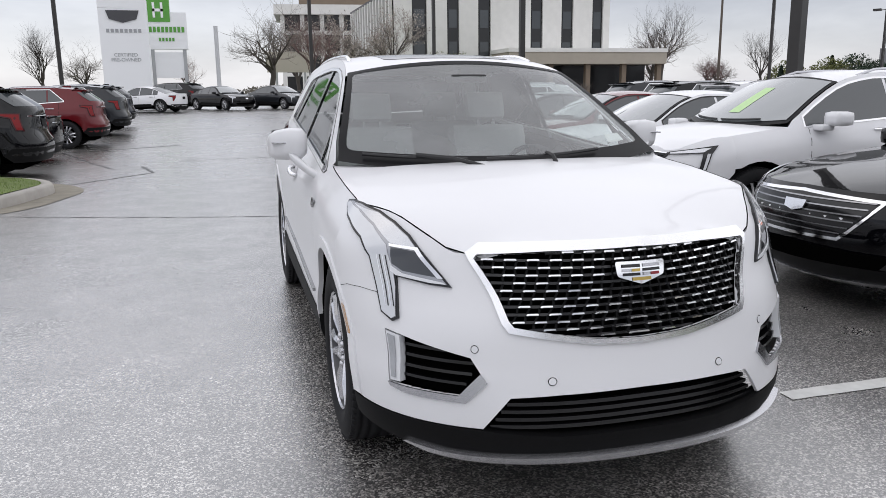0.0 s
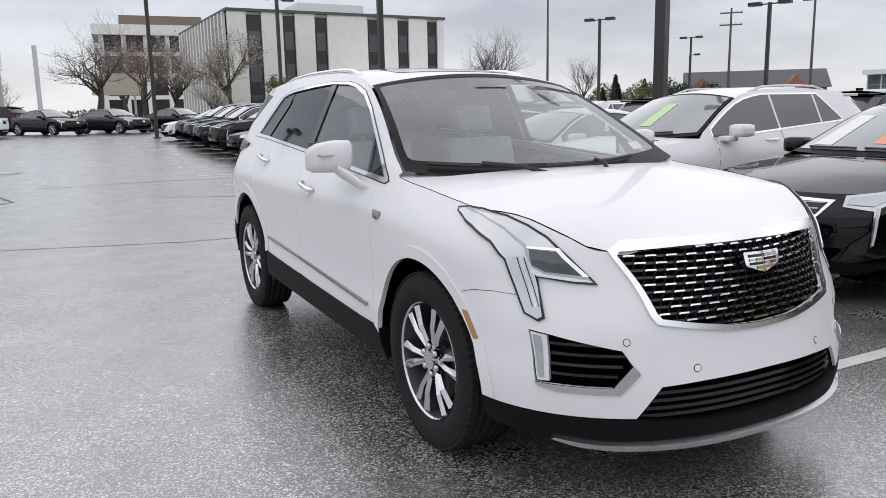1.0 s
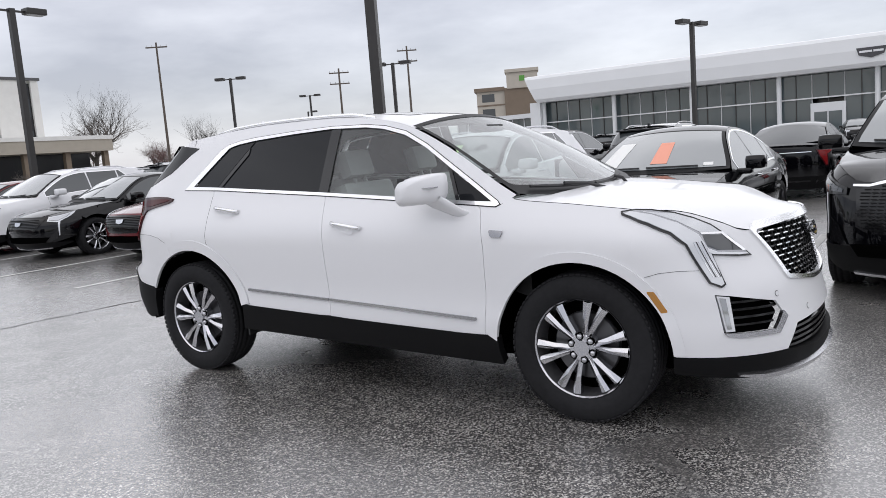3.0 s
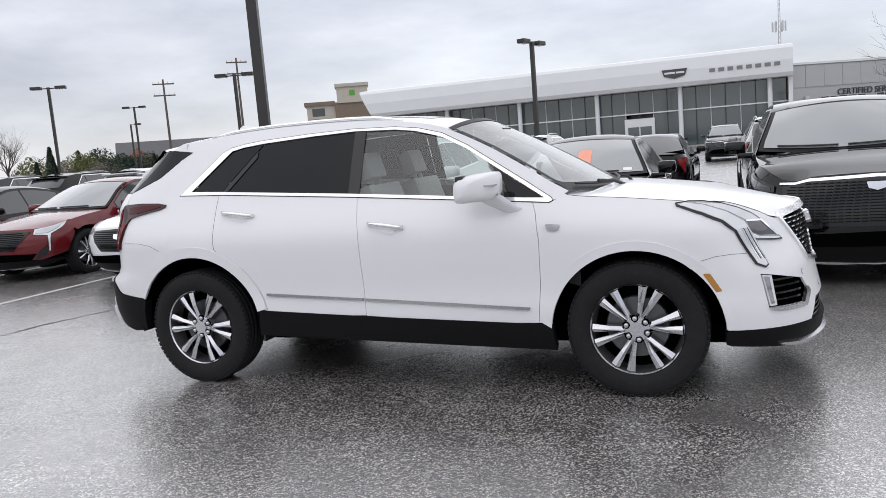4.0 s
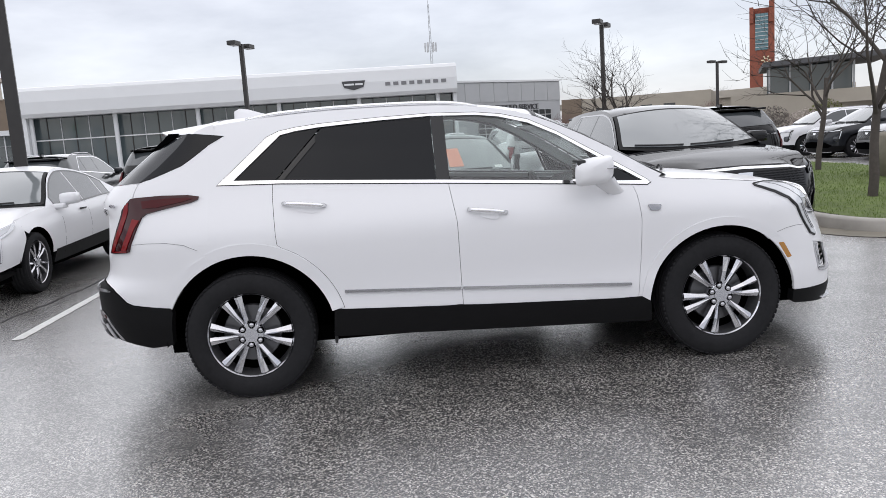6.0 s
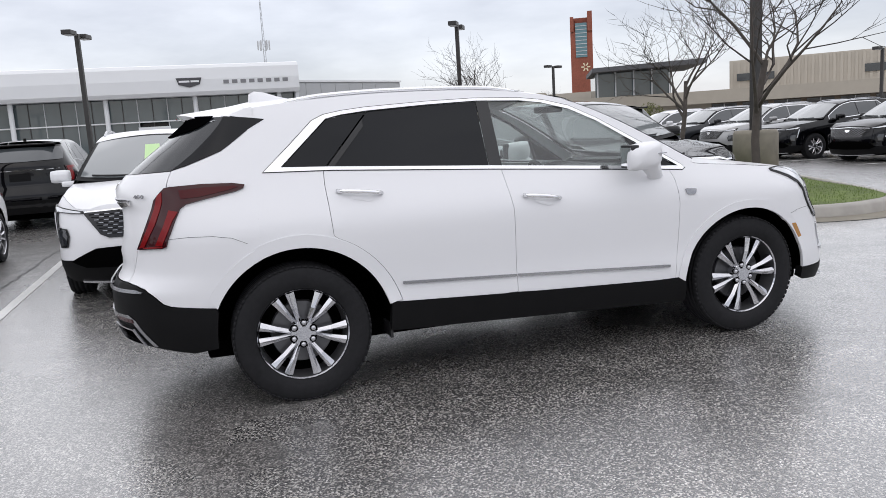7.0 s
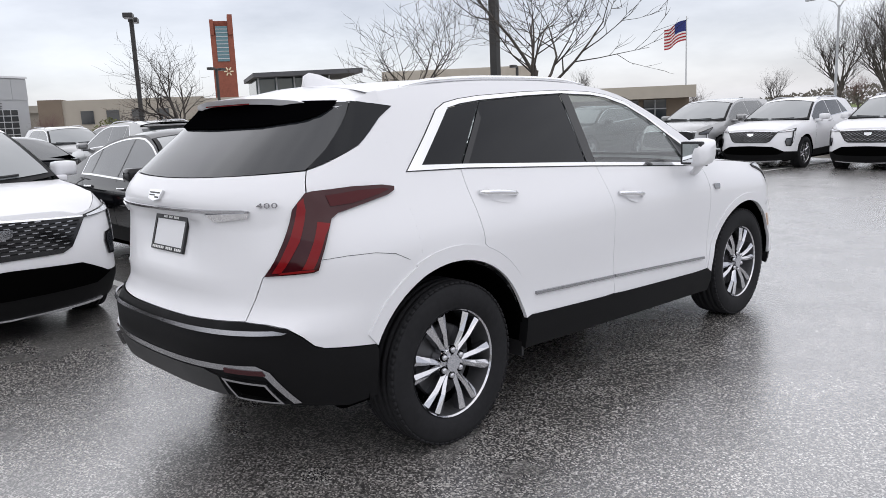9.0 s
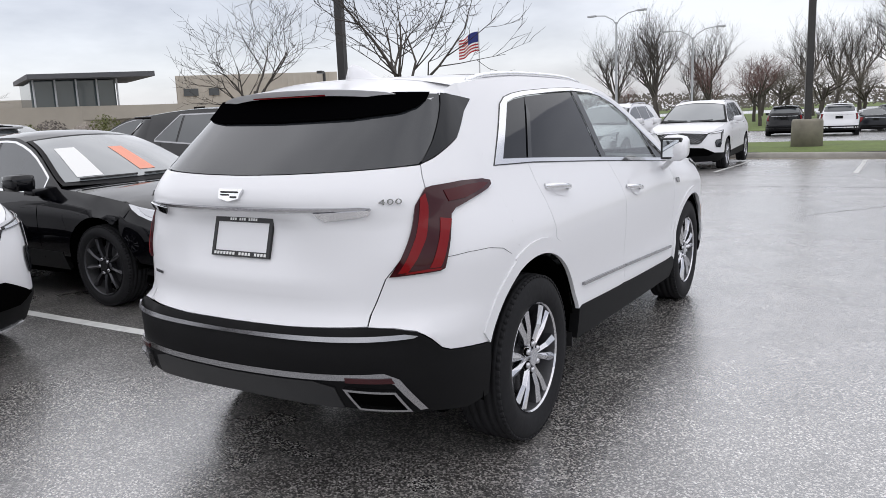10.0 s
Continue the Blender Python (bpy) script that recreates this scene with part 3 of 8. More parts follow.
SUV = Shape(
    hz=[(0.2, 0.827), (0.3, 0.882), (0.42, 0.899), (0.50, 0.903), (0.58, 0.896), (0.66, 0.899), (0.80, 0.910), (0.93, 0.914), (0.965, 0.911), (0.985, 0.904), (1.05, 0.879), (1.12, 0.842),
        (1.2, 0.802), (1.3, 0.755), (1.4, 0.709), (1.5, 0.661), (1.58, 0.621), (1.66, 0.572)],
    plan=[(-1.9, 0.965), (-1.43, 0.99), (-0.8, 1.0), (0.9, 1.0), (1.43, 1.012), (1.8, 1.0)],
    crown=[(0.9, 1.17), (1.1, 1.125), (1.4, 1.095), (1.64, 1.068), (1.8, 1.05)],
    ref=1.16,
    rail=[(-2.0, 1.555), (-1.7, 1.60), (-1.3, 1.64), (-0.8, 1.662), (-0.3, 1.655), (0.0, 1.630), (0.3, 1.568), (0.6, 1.435), (0.85, 1.292), (1.05, 1.17), (1.15, 1.12)],
    top=[(-2.1, 1.59), (-1.9, 1.63), (-1.4, 1.672), (-0.8, 1.692), (-0.3, 1.688), (0.1, 1.655), (0.35, 1.61)],
    hood=[(1.0, 1.15), (1.3, 1.14), (1.7, 1.095), (2.0, 1.04), (2.2, 0.995), (2.31, 0.968)],
    fx=1.72, rx=-1.62, cowl=1.08,
    fX=[(0.2, 2.37), (0.3, 2.425), (0.45, 2.42), (0.6, 2.39), (0.75, 2.37), (0.85, 2.355), (0.92, 2.335), (0.97, 2.31), (1.06, 2.2)],
    fn=[(0.2, 2.3), (0.64, 2.25), (0.81, 1.8), (0.95, 1.65), (1.1, 1.6)],
    ftop=[(0, 0.968), (0.3, 0.963), (0.42, 0.952), (0.48, 0.924), (0.58, 0.928), (0.67, 0.972), (0.83, 1.035), (1.1, 1.057)],
    rX=[(0.2, -2.28), (0.35, -2.38), (0.55, -2.44), (0.68, -2.44), (0.72, -2.40), (0.9, -2.36), (1.1, -2.345), (1.2, -2.36), (1.26, -2.325), (1.4, -2.155), (1.55, -1.955), (1.66, -1.87)],
    rn=[(0.2, 3.0), (0.7, 3.3), (0.75, 2.9), (1.1, 3.0), (1.3, 3.2), (1.66, 3.4)],
    sx0=1.03, sx1=0.36, cx0=1.24, cx1=0.40, cz0=1.145, cz1=1.612,
)

COMPACT = Shape(**{**SUV.k, "fn": [(0.2, 3.0), (0.64, 3.0), (0.81, 2.7), (0.95, 2.5), (1.1, 2.4)], "fX": [(0.2, 2.30), (0.3, 2.36), (0.45, 2.40), (0.6, 2.40), (0.75, 2.38), (0.85, 2.36), (0.92, 2.34), (0.97, 2.31), (1.06, 2.2)]})

# ---- ground, kerbs, markings ----
def ground_z(x, y):
    """The lot lies flat near the car, rises gently towards one end and falls towards the other."""
    up = 0.018 * min(30.0, max(0.0, -x - 14.0))
    down = 0.025 * min(5.0, max(0.0, x - 11.5)) + 0.02 * min(40.0, max(0.0, x - 22.0))
    return up - down


def make_ground():
    xs = [-900, -400, -200, -120, -70, -60, -50, -44, -36, -28, -20, -14, -6, 0, 6, 11.5, 14, 16.5, 22, 30, 40, 62, 80, 160, 400, 900]
    ys = [-900, -400, -150, -60, -20, 0, 20, 60, 120, 250, 500, 900]
    bm = bmesh.new()
    g = [[bm.verts.new((x, y, ground_z(x, y))) for y in ys] for x in xs]
    for i in range(len(xs) - 1):
        for j in range(len(ys) - 1):
            bm.faces.new((g[i][j], g[i + 1][j], g[i + 1][j + 1], g[i][j + 1]))
    ob = link("ground", bm, ASPHALT)
    tagged(ob, "wet grey asphalt of a car park with patches of standing water", "ground", kind="structure")


make_ground()


def stripe(x0, y0, x1, y1, w=0.10, name="parking_line"):
    d = Vector((x1 - x0, y1 - y0)).normalized()
    n = Vector((-d.y, d.x)) * w / 2
    rnd = random.Random(int(x0 * 100 + y0 * 7))
    bm = bmesh.new()
    k = max(2, int(math.dist((x0, y0), (x1, y1)) / 0.12))
    a, b = [], []
    for i in range(k + 1):
        t = i / k
        p = Vector((x0 + (x1 - x0) * t, y0 + (y1 - y0) * t))
        j0, j1 = rnd.uniform(-0.005, 0.004), rnd.uniform(-0.005, 0.004)
        q, r = p + n * (1 + j0 / w), p - n * (1 + j1 / w)
        a.append(bm.verts.new((q.x, q.y, ground_z(q.x, q.y) + 0.004)))
        b.append(bm.verts.new((r.x, r.y, ground_z(r.x, r.y) + 0.004)))
    for i in range(k):
        bm.faces.new((a[i], b[i], b[i + 1], a[i + 1]))
    bmesh.ops.recalc_face_normals(bm, faces=bm.faces)
    tagged(link(name, bm, STRIPE), "worn white painted parking line on wet asphalt", "parking line", "parking lines", "structure")


for i in range(13):
    stripe(1.68 - 2.72 * i, 1.25, 1.70 - 2.72 * i, 6.3)
for i in range(9):
    stripe(1.68 - 2.72 * i, 10.4, 1.70 - 2.72 * i, 15.6)
for i in range(8):
    stripe(13.0, -1.5 + 2.75 * i, 17.8, -1.5 + 2.75 * i)


def crack(pts, w=0.016):
    """A tarred or open crack that wanders."""
    rnd = random.Random(int(pts[0][0] * 31 + pts[0][1] * 17))
    bm = bmesh.new()
    a, b = [], []
    line = densify(pts, 0.12, closed=False)
    for i, (x, y) in enumerate(line):
        d = Vector(line[min(i + 1, len(line) - 1)]) - Vector(line[max(i - 1, 0)])
        n = Vector((-d.y, d.x)).normalized()
        o = rnd.uniform(-0.025, 0.025)
        ww = w * rnd.uniform(0.5, 1.5)
        a.append(bm.verts.new((x + n.x * (o + ww), y + n.y * (o + ww), ground_z(x, y) + 0.003)))
        b.append(bm.verts.new((x + n.x * (o - ww), y + n.y * (o - ww), ground_z(x, y) + 0.003)))
    for i in range(len(line) - 1):
        bm.faces.new((a[i], b[i], b[i + 1], a[i + 1]))
    bmesh.ops.recalc_face_normals(bm, faces=bm.faces)
    tagged(link("crack", bm, TAR), "dark wandering crack in the asphalt", "crack", "cracks", "structure")


crack([(-5.95, -4.05), (-5.3, -2.4), (-4.85, -0.9), (-4.66, 0.57), (-4.3, 1.77), (-4.1, 3.4), (-4.0, 7.5)], 0.012)
crack([(-9.2, -3.9), (-11, -2.6), (-12.5, -2.9)], 0.03)
crack([(-16.5, -5.5), (-17.3, -3.9), (-18.2, -2.4)], 0.05)
crack([(-12.0, -3.4), (-15.2, -4.6), (-16.8, -5.2)], 0.025)
crack([(-9.0, 2.4), (-9.4, 1.0), (-10.2, -0.2)], 0.02)
crack([(-13.5, 2.6), (-13.9, 0.4), (-13.6, -2.2)], 0.018)
crack([(10.4, 6.0), (9.8, 1.5), (9.9, -4.0), (9.6, -9.0)], 0.012)
crack([(6.2, -1.2), (8.0, -2.6), (11.5, -2.9)], 0.006)


def island(name, plan, label, h=0.15, width=0.16, soil=0.06):
    """A kerbed island: a concrete kerb ring with a rounded nose, grass soil inside, and a gutter apron round it."""
    ring = rounded(plan, 1.2, 8)
    ring = densify(ring, 0.5)
    inner = shrink(ring, width)
    bm = bmesh.new()
    n = len(ring)
    lo = [bm.verts.new((x, y, -0.02)) for x, y in shrink(ring, -0.02)]
    m1 = [bm.verts.new((x, y, h - 0.03)) for x, y in ring]
    m2 = [bm.verts.new((x, y, h)) for x, y in shrink(ring, 0.03)]
    hi = [bm.verts.new((x, y, h)) for x, y in inner]
    dn = [bm.verts.new((x, y, h - 0.10)) for x, y in inner]
    for a, b in ((lo, m1), (m1, m2), (m2, hi), (hi, dn)):
        for i in range(n):
            bm.faces.new((a[i], a[(i + 1) % n], b[(i + 1) % n], b[i])).smooth = True
    base = max(ground_z(x, y) for x, y in ring)
    bmesh.ops.translate(bm, verts=bm.verts, vec=(0, 0, base))
    bmesh.ops.recalc_face_normals(bm, faces=bm.faces)
    k = tagged(link(name, bm, CONCRETE), label, "kerb", kind="structure")
    ap = tagged(link("gutter_apron", patch(shrink(ring, -0.42), lambda x, y: (x, y, ground_z(x, y) + 0.006), 0.5, 0.0, holes=[shrink(ring, -0.01)]), STAINED), "stained concrete gutter apron round the kerb", "apron", kind="structure")
    ground = tagged(link("lawn", patch(inner, lambda x, y: (x, y, base + h - 0.02 + soil * (0.5 + 0.5 * math.sin(x * 1.3) * math.cos(y * 1.1))), 0.4, 0.0), GRASSGROUND), "short wet spring grass on an island", "lawn", kind="structure")
    return inner


def grass(inner, count, z, seed, size=0.055):
    rnd = random.Random(seed)
    xs, ys = [p[0] for p in inner], [p[1] for p in inner]
    v, f = [], []
    while len(f) < count:
        x, y = rnd.uniform(min(xs), max(xs)), rnd.uniform(min(ys), max(ys))
        if not inside((x, y), inner):
            continue
        a, s = rnd.uniform(0, 6.28), rnd.uniform(0.6, 1.3) * size
        lean = rnd.uniform(-0.5, 0.5) * s
        z0 = z + 0.06 * (0.5 + 0.5 * math.sin(x * 1.3) * math.cos(y * 1.1)) - 0.025
        k = len(v)
        v += [(x - 0.006 * math.cos(a), y - 0.006 * math.sin(a), z0), (x + 0.006 * math.cos(a), y + 0.006 * math.sin(a), z0), (x + lean * math.sin(a), y + lean * math.cos(a), z0 + s)]
        f.append((k, k + 1, k + 2))
    me = bpy.data.meshes.new("grass")
    me.from_pydata(v, [], f)
    tagged(mesh_object("grass", me, GRASSBLADE), "short green grass blades", "grass", kind="stuff")


isl_a = island("kerb_island", [(4.9, 4.2), (5.1, 3.1), (6.1, 2.75), (7.2, 3.0), (8.0, 4.6), (10.6, 11.0), (11.4, 15.2), (8.6, 15.8), (7.35, 10.5), (6.9, 7.4), (5.4, 6.2)], "pale concrete kerb round a tree island")
grass(isl_a, 16000, 0.13, 3)
isl_b = island("kerb_island", [(-6.1, -4.25), (-8.4, -3.75), (-9.3, -4.2), (-10.0, -5.4), (-10.4, -12.0), (-6.2, -12.0)], "pale concrete kerb round a grass island")
grass(isl_b, 12000, 0.13, 4)
isl_c = island("kerb_strip", [(18.6, -26), (18.6, 5.2), (24.6, 5.6), (24.8, -26)], "low concrete kerb along a lawn strip")
for nm, poly in (("lawn", [(60, -60), (58, 10), (62, 26), (140, 40), (160, -60)]), ("lawn", [(-60, -14), (-60, 6), (-66, 30), (-84, 34), (-84, -30)])):
    tagged(link(nm, patch(poly, lambda x, y: (x, y, ground_z(x, y) + 0.03), 12.0, 0.0), GRASSGROUND), "distant spring lawn beyond the car park", "lawn", kind="structure")

# ---- lamp posts and poles ----
def lamp_post(x, y, h, heads=2, turn=0.0, r=0.085, base=True, label="dark bronze twin-head car park lamp on a square post"):
    z0 = ground_z(x, y)
    post = thing("lamp_post", label, "lamp post", pose(x, y, z0, 0, 0, turn), "car park lamps")
    part("post", box(-r, r, -r, r, 0.02, h, 0.012), POLE, post)
    part("base_plate", box(-r * 2, r * 2, -r * 2, r * 2, 0.0, 0.05, 0.01), POLE, post)
    part("arm", box(-0.75 if heads == 2 else 0, 0.75, -0.03, 0.03, h - 0.10, h - 0.04), POLE, post)
    for s in (-1, 1) if heads == 2 else (1,):
        hd = part("lamp_head", box(min(s * 0.42, s * 1.05), max(s * 0.42, s * 1.05), -0.19, 0.19, h - 0.13, h + 0.06, 0.03), POLE, post)
        part("lens", box(min(s * 0.47, s * 1.0), max(s * 0.47, s * 1.0), -0.15, 0.15, h - 0.14, h - 0.125), MULLION, hd)
    return post


lamp_post(-6.2, 30.3, 6.1, 2, 75)
lamp_post(-23.0, 31.2, 6.35, 2, 20)
lamp_post(10.0, 29.5, 6.05, 2, 60)
lamp_post(-38.0, 32.8, 7.0, 2, 30)
lamp_post(-50.2, 54.0, 7.4, 2, 30)
lamp_post(-41.0, 11.3, 7.6, 2, 100)
lamp_post(-6.53, 8.1, 8.6, 2, 20, 0.10)
lamp_post(-21.0, 8.95, 6.6, 2, 90, 0.09)
lamp_post(-58.0, 62.0, 6.5, 1, 30)
lamp_post(26.3, 53.2, 6.0, 2, 30)
lamp_post(40.0, 34.0, 5.2, 1, 200)
lamp_post(-34.9, -8.2, 8.6, 2, 0)
lamp_post(-36.0, 3.4, 8.4, 2, 90)
tall = lamp_post(9.1, 8.32, 8.6, 2, 10, 0.085)
tall_b = lamp_post(21.2, 0.2, 8.5, 2, 10, 0.10)
for x, y in ((9.1, 8.32), (21.2, 0.2)):
    bm = lathe([(0.0, 0.0), (0.45, 0.0), (0.44, 0.9), (0.41, 0.97), (0.0, 0.97)], 28)
    bmesh.ops.rotate(bm, verts=bm.verts, cent=(0, 0, 0), matrix=Matrix.Rotation(radians(90), 3, "X"))
    ob = link("pole_footing", bm, STAINED)
    ob.location = (x, y, ground_z(x, y) + 0.02)
    tagged(ob, "stained round concrete footing of a lamp post", "footing")


def street_lamp(x, y, h, turn):
    post = thing("street_lamp", "tall galvanised street lamp with curved twin arms", "street lamp", pose(x, y, ground_z(x, y), 0, 0, turn), "street lamps")
    part("post", tube((0, 0, 0), (0, 0, h - 0.3), 0.11, 0.07, 10), GALV, post)
    for s in (-1, 1):
        bm = bmesh.new()
        add_path(bm, [(0, 0, h - 0.5), (s * 0.3, 0, h - 0.1), (s * 1.0, 0, h + 0.25), (s * 1.9, 0, h + 0.35)], 0.04, 6)
        part("arm", bm, GALV, post)
        part("lamp_head", box(min(s * 1.8, s * 2.5), max(s * 1.8, s * 2.5), -0.13, 0.13, h + 0.26, h + 0.40, 0.05), GALV, post)


street_lamp(52.5, 16.3, 8.6, 75)
street_lamp(58.0, 12.0, 7.6, 80)


def utility_pole(x, y, h, turn, arms=2):
    p = thing("utility_pole", "weathered wooden utility pole with cross-arms and insulators", "utility pole", pose(x, y, ground_z(x, y), 0, 0, turn), "utility poles")
    part("pole", tube((0, 0, 0), (0, 0, h), 0.17, 0.10, 8), WOODPOLE, p)
    for k in range(arms):
        z = h - 0.6 - 1.3 * k
        part("cross_arm", box(-1.2, 1.2, -0.06, 0.06, z, z + 0.14), WOODPOLE, p)
        for q in (-1.1, -0.5, 0.5, 1.1):
            part("insulator", tube((q, 0, z + 0.14), (q, 0, z + 0.34), 0.045, 0.03, 6), MULLION, p)


utility_pole(-72.4, 53.5, 15.6, 40, 1)
utility_pole(-58.4, 68.5, 11.7, 40)
utility_pole(-51.7, 73.6, 13.8, 40)
utility_pole(-62, -18, 11, 0)
mast = thing("radio_mast", "slim grey lattice radio mast with a ring of antennas", "mast", pose(12.3, 154, 0))
bm = bmesh.new()
for i in range(3):
    a = 2 * math.pi * i / 3
    add_tube(bm, (0.5 * math.cos(a), 0.5 * math.sin(a), 0), (0.12 * math.cos(a), 0.12 * math.sin(a), 28), 0.05, 0.04, 5)
for k in range(28):
    w = 0.5 - 0.38 * k / 28
    for i in range(3):
        a, b = 2 * math.pi * i / 3, 2 * math.pi * (i + 1) / 3
        add_tube(bm, (w * math.cos(a), w * math.sin(a), k), (w * math.cos(b), w * math.sin(b), k + 1), 0.025, None, 4)
part("lattice", bm, GALV, mast)
for i in range(6):
    a = 2 * math.pi * i / 6
    part("antenna", box(-0.15, 0.15, -0.1, 0.1, 18.6, 20.4, 0, Matrix.Rotation(a, 4, "Z") @ Matrix.Translation((1.1, 0, 0))), MULLION, mast)
part("whip", tube((0, 0, 28), (0, 0, 33), 0.04, 0.02, 5), GALV, mast)
flagpole = thing("flagpole", "white flagpole with a striped flag flying in the wind", "flagpole", pose(77.3, 40.9, ground_z(77, 40)))
part("pole", tube((0, 0, 0), (0, 0, 12.0), 0.11, 0.06, 8), MULLION, flagpole)


def flag_piece(s0, s1, t0, t1):
    """A strip of a waving flag; s along its length, t up its height."""
    bm = bmesh.new()
    n = 8
    rows = []
    for i in range(n + 1):
        s = s0 + (s1 - s0) * i / n
        rows.append([bm.verts.new((-1.9 * s + 0.0, 1.9 * s + 0.25 * math.sin(5 * s), 9.4 + 2.2 * t - 1.1 * s + 0.12 * math.sin(7 * s))) for t in (t0, t1)])
    for a, b in zip(rows, rows[1:]):
        bm.faces.new((a[0], b[0], b[1], a[1]))
    return bm


for k in range(13):
    part("stripe", flag_piece(0.42 if k > 5 else 0.0, 1.0, k / 13, (k + 1) / 13), FLAGRED if k % 2 == 0 else PAPER, flagpole)
part("canton", flag_piece(0.0, 0.42, 6 / 13, 1.0), FLAGBLUE, flagpole)

# ---- buildings ----
def frame_on(x0, y0, x1, y1, z=0.0):
    """A frame whose local x runs along a facade, y into the building, z up. The facade is seen from local -y."""
    a = math.atan2(y1 - y0, x1 - x0)
    return pose(x0, y0, z, 0, 0, math.degrees(a)), math.dist((x0, y0), (x1, y1))


def window(parent, x0, x1, z0, z1, y=0.0, mat=WINDOW, depth=0.12, frame=MULLION, fw=0.06, name="window"):
    w = part(name, box(x0, x1, y + depth - 0.02, y + depth, z0, z1), mat, parent)
    return w


# showroom
m, L = frame_on(-34.5, 73.0, 8.0, 73.0)
show = thing("showroom", "low white car showroom with a curved fascia over glass", "building", m)
part("rear_wall", box(0, L, 3.0, 22, 0, 8.2), FACADEWHITE, show)
part("floor_slab", box(0, L, 0.4, 3.0, 0, 0.15), CONCRETE, show)
part("glazing_back", box(0.8, L - 0.4, 2.6, 2.9, 0.15, 5.7), DARKWINDOW, show)
bm = bmesh.new()
prof = [(-1.2, 5.75), (-1.45, 6.1), (-1.5, 7.2), (-1.35, 8.25), (-1.1, 8.55), (0, 8.7), (6, 8.9), (6, 5.75)]
ends = [[bm.verts.new((x, y, z)) for y, z in prof] for x in (-0.2, L)]
for v in ends[0]:
    v.co.x += -0.6 + 0.5 * (8.7 - v.co.z)
n = len(prof)
for i in range(n):
    bm.faces.new((ends[0][i], ends[1][i], ends[1][(i + 1) % n], ends[0][(i + 1) % n]))
bm.faces.new(ends[0])
bm.faces.new(ends[1][::-1])
bmesh.ops.recalc_face_normals(bm, faces=bm.faces)
fascia = part("fascia", bm, FACADEWHITE, show, "bright white curved fascia")
part("end_wall", box(-0.4, 0.8, -0.8, 3.0, 0, 5.8), FACADEWHITE, show)
part("end_wall", box(L - 0.35, L, -0.6, 3.0, 0, 5.8), FACADEWHITE, show)
cols = 31
pw = (L - 1.3) / cols
for i in range(cols):
    a = 0.85 + i * pw
    for z0, z1 in ((0.15, 3.55), (3.62, 5.7)):
        if z0 < 1 and 20 <= i <= 21:
            continue
        part("pane", box(a + 0.04, a + pw - 0.04, 0.5, 0.53, z0, z1), WINDOWTEAL, show)
    part("mullion", box(a - 0.035, a + 0.035, 0.42, 0.56, 0.15, 5.72), POLE if i % 2 else MULLION, show)
part("transom", box(0.8, L - 0.3, 0.30, 0.56, 3.52, 3.64), FACADEWHITE, show)
for i in range(0, 32, 6):
    part("column", tube((1.0 + i * 1.32, -0.2, 0), (1.0 + i * 1.32, -0.2, 5.75), 0.22, None, 14), FACADEWHITE, show)
ent = part("entrance_portal", box(0.85 + 20 * pw - 0.1, 0.85 + 22 * pw + 0.1, 0.1, 0.6, 0.15, 3.1), FACADEWHITE, show)
part("entrance_door", box(0.85 + 20 * pw + 0.2, 0.85 + 21 * pw - 0.06, 0.06, 0.1, 0.2, 2.3), WINDOWTEAL, ent)
part("entrance_door", box(0.85 + 21 * pw + 0.06, 0.85 + 22 * pw - 0.2, 0.06, 0.1, 0.2, 2.3), WINDOWTEAL, ent)
for i in range(8):
    x = 35.4 + i * 0.79
    part("fascia_letter", box(x, x + 0.50, -1.53, -1.49, 6.74, 7.08, 0.015), SIGNMID, fascia, "grey raised letter shape")
sh = [(-1.15, 0.42), (1.15, 0.42), (0.95, -0.20), (0, -0.46), (-0.95, -0.20)]
part("fascia_emblem", prism([(32.3 + x, z) for x, z in sh], 0, 0.08), SIGNDARK, fascia, "dark shield emblem").matrix_basis = Matrix.Translation((0, -1.48, 6.95)) @ Matrix.Rotation(radians(90), 4, "X")
for k, (a, b) in enumerate(((-0.9, 0.05), (0.15, 0.9))):
    part("emblem_field", box(32.3 + a, 32.3 + b, -1.585, -1.56, 6.95, 7.12), FACADEWHITE, fascia)
# lower glass link at the showroom's far end
m, L = frame_on(-47.0, 76.0, -34.8, 76.0)
wing = thing("glass_wing", "low glazed wing with pale frames beside the showroom", "building", m)
part("wall", box(0, L, 0.6, 12, 0, 4.4), FACADEGREY, wing)
part("roof_edge", box(-0.2, L, -0.2, 12, 4.4, 4.9), FACADEWHITE, wing)
for i in range(8):
    a = i * L / 8
    for z0, z1 in ((0.2, 2.2), (2.3, 3.3), (3.4, 4.35)):
        part("pane", box(a + 0.06, a + L / 8 - 0.06, 0.5, 0.55, z0, z1), WINDOWTEAL, wing)
    part("mullion", box(a - 0.05, a + 0.05, 0.40, 0.6, 0, 4.4), FACADEWHITE, wing)

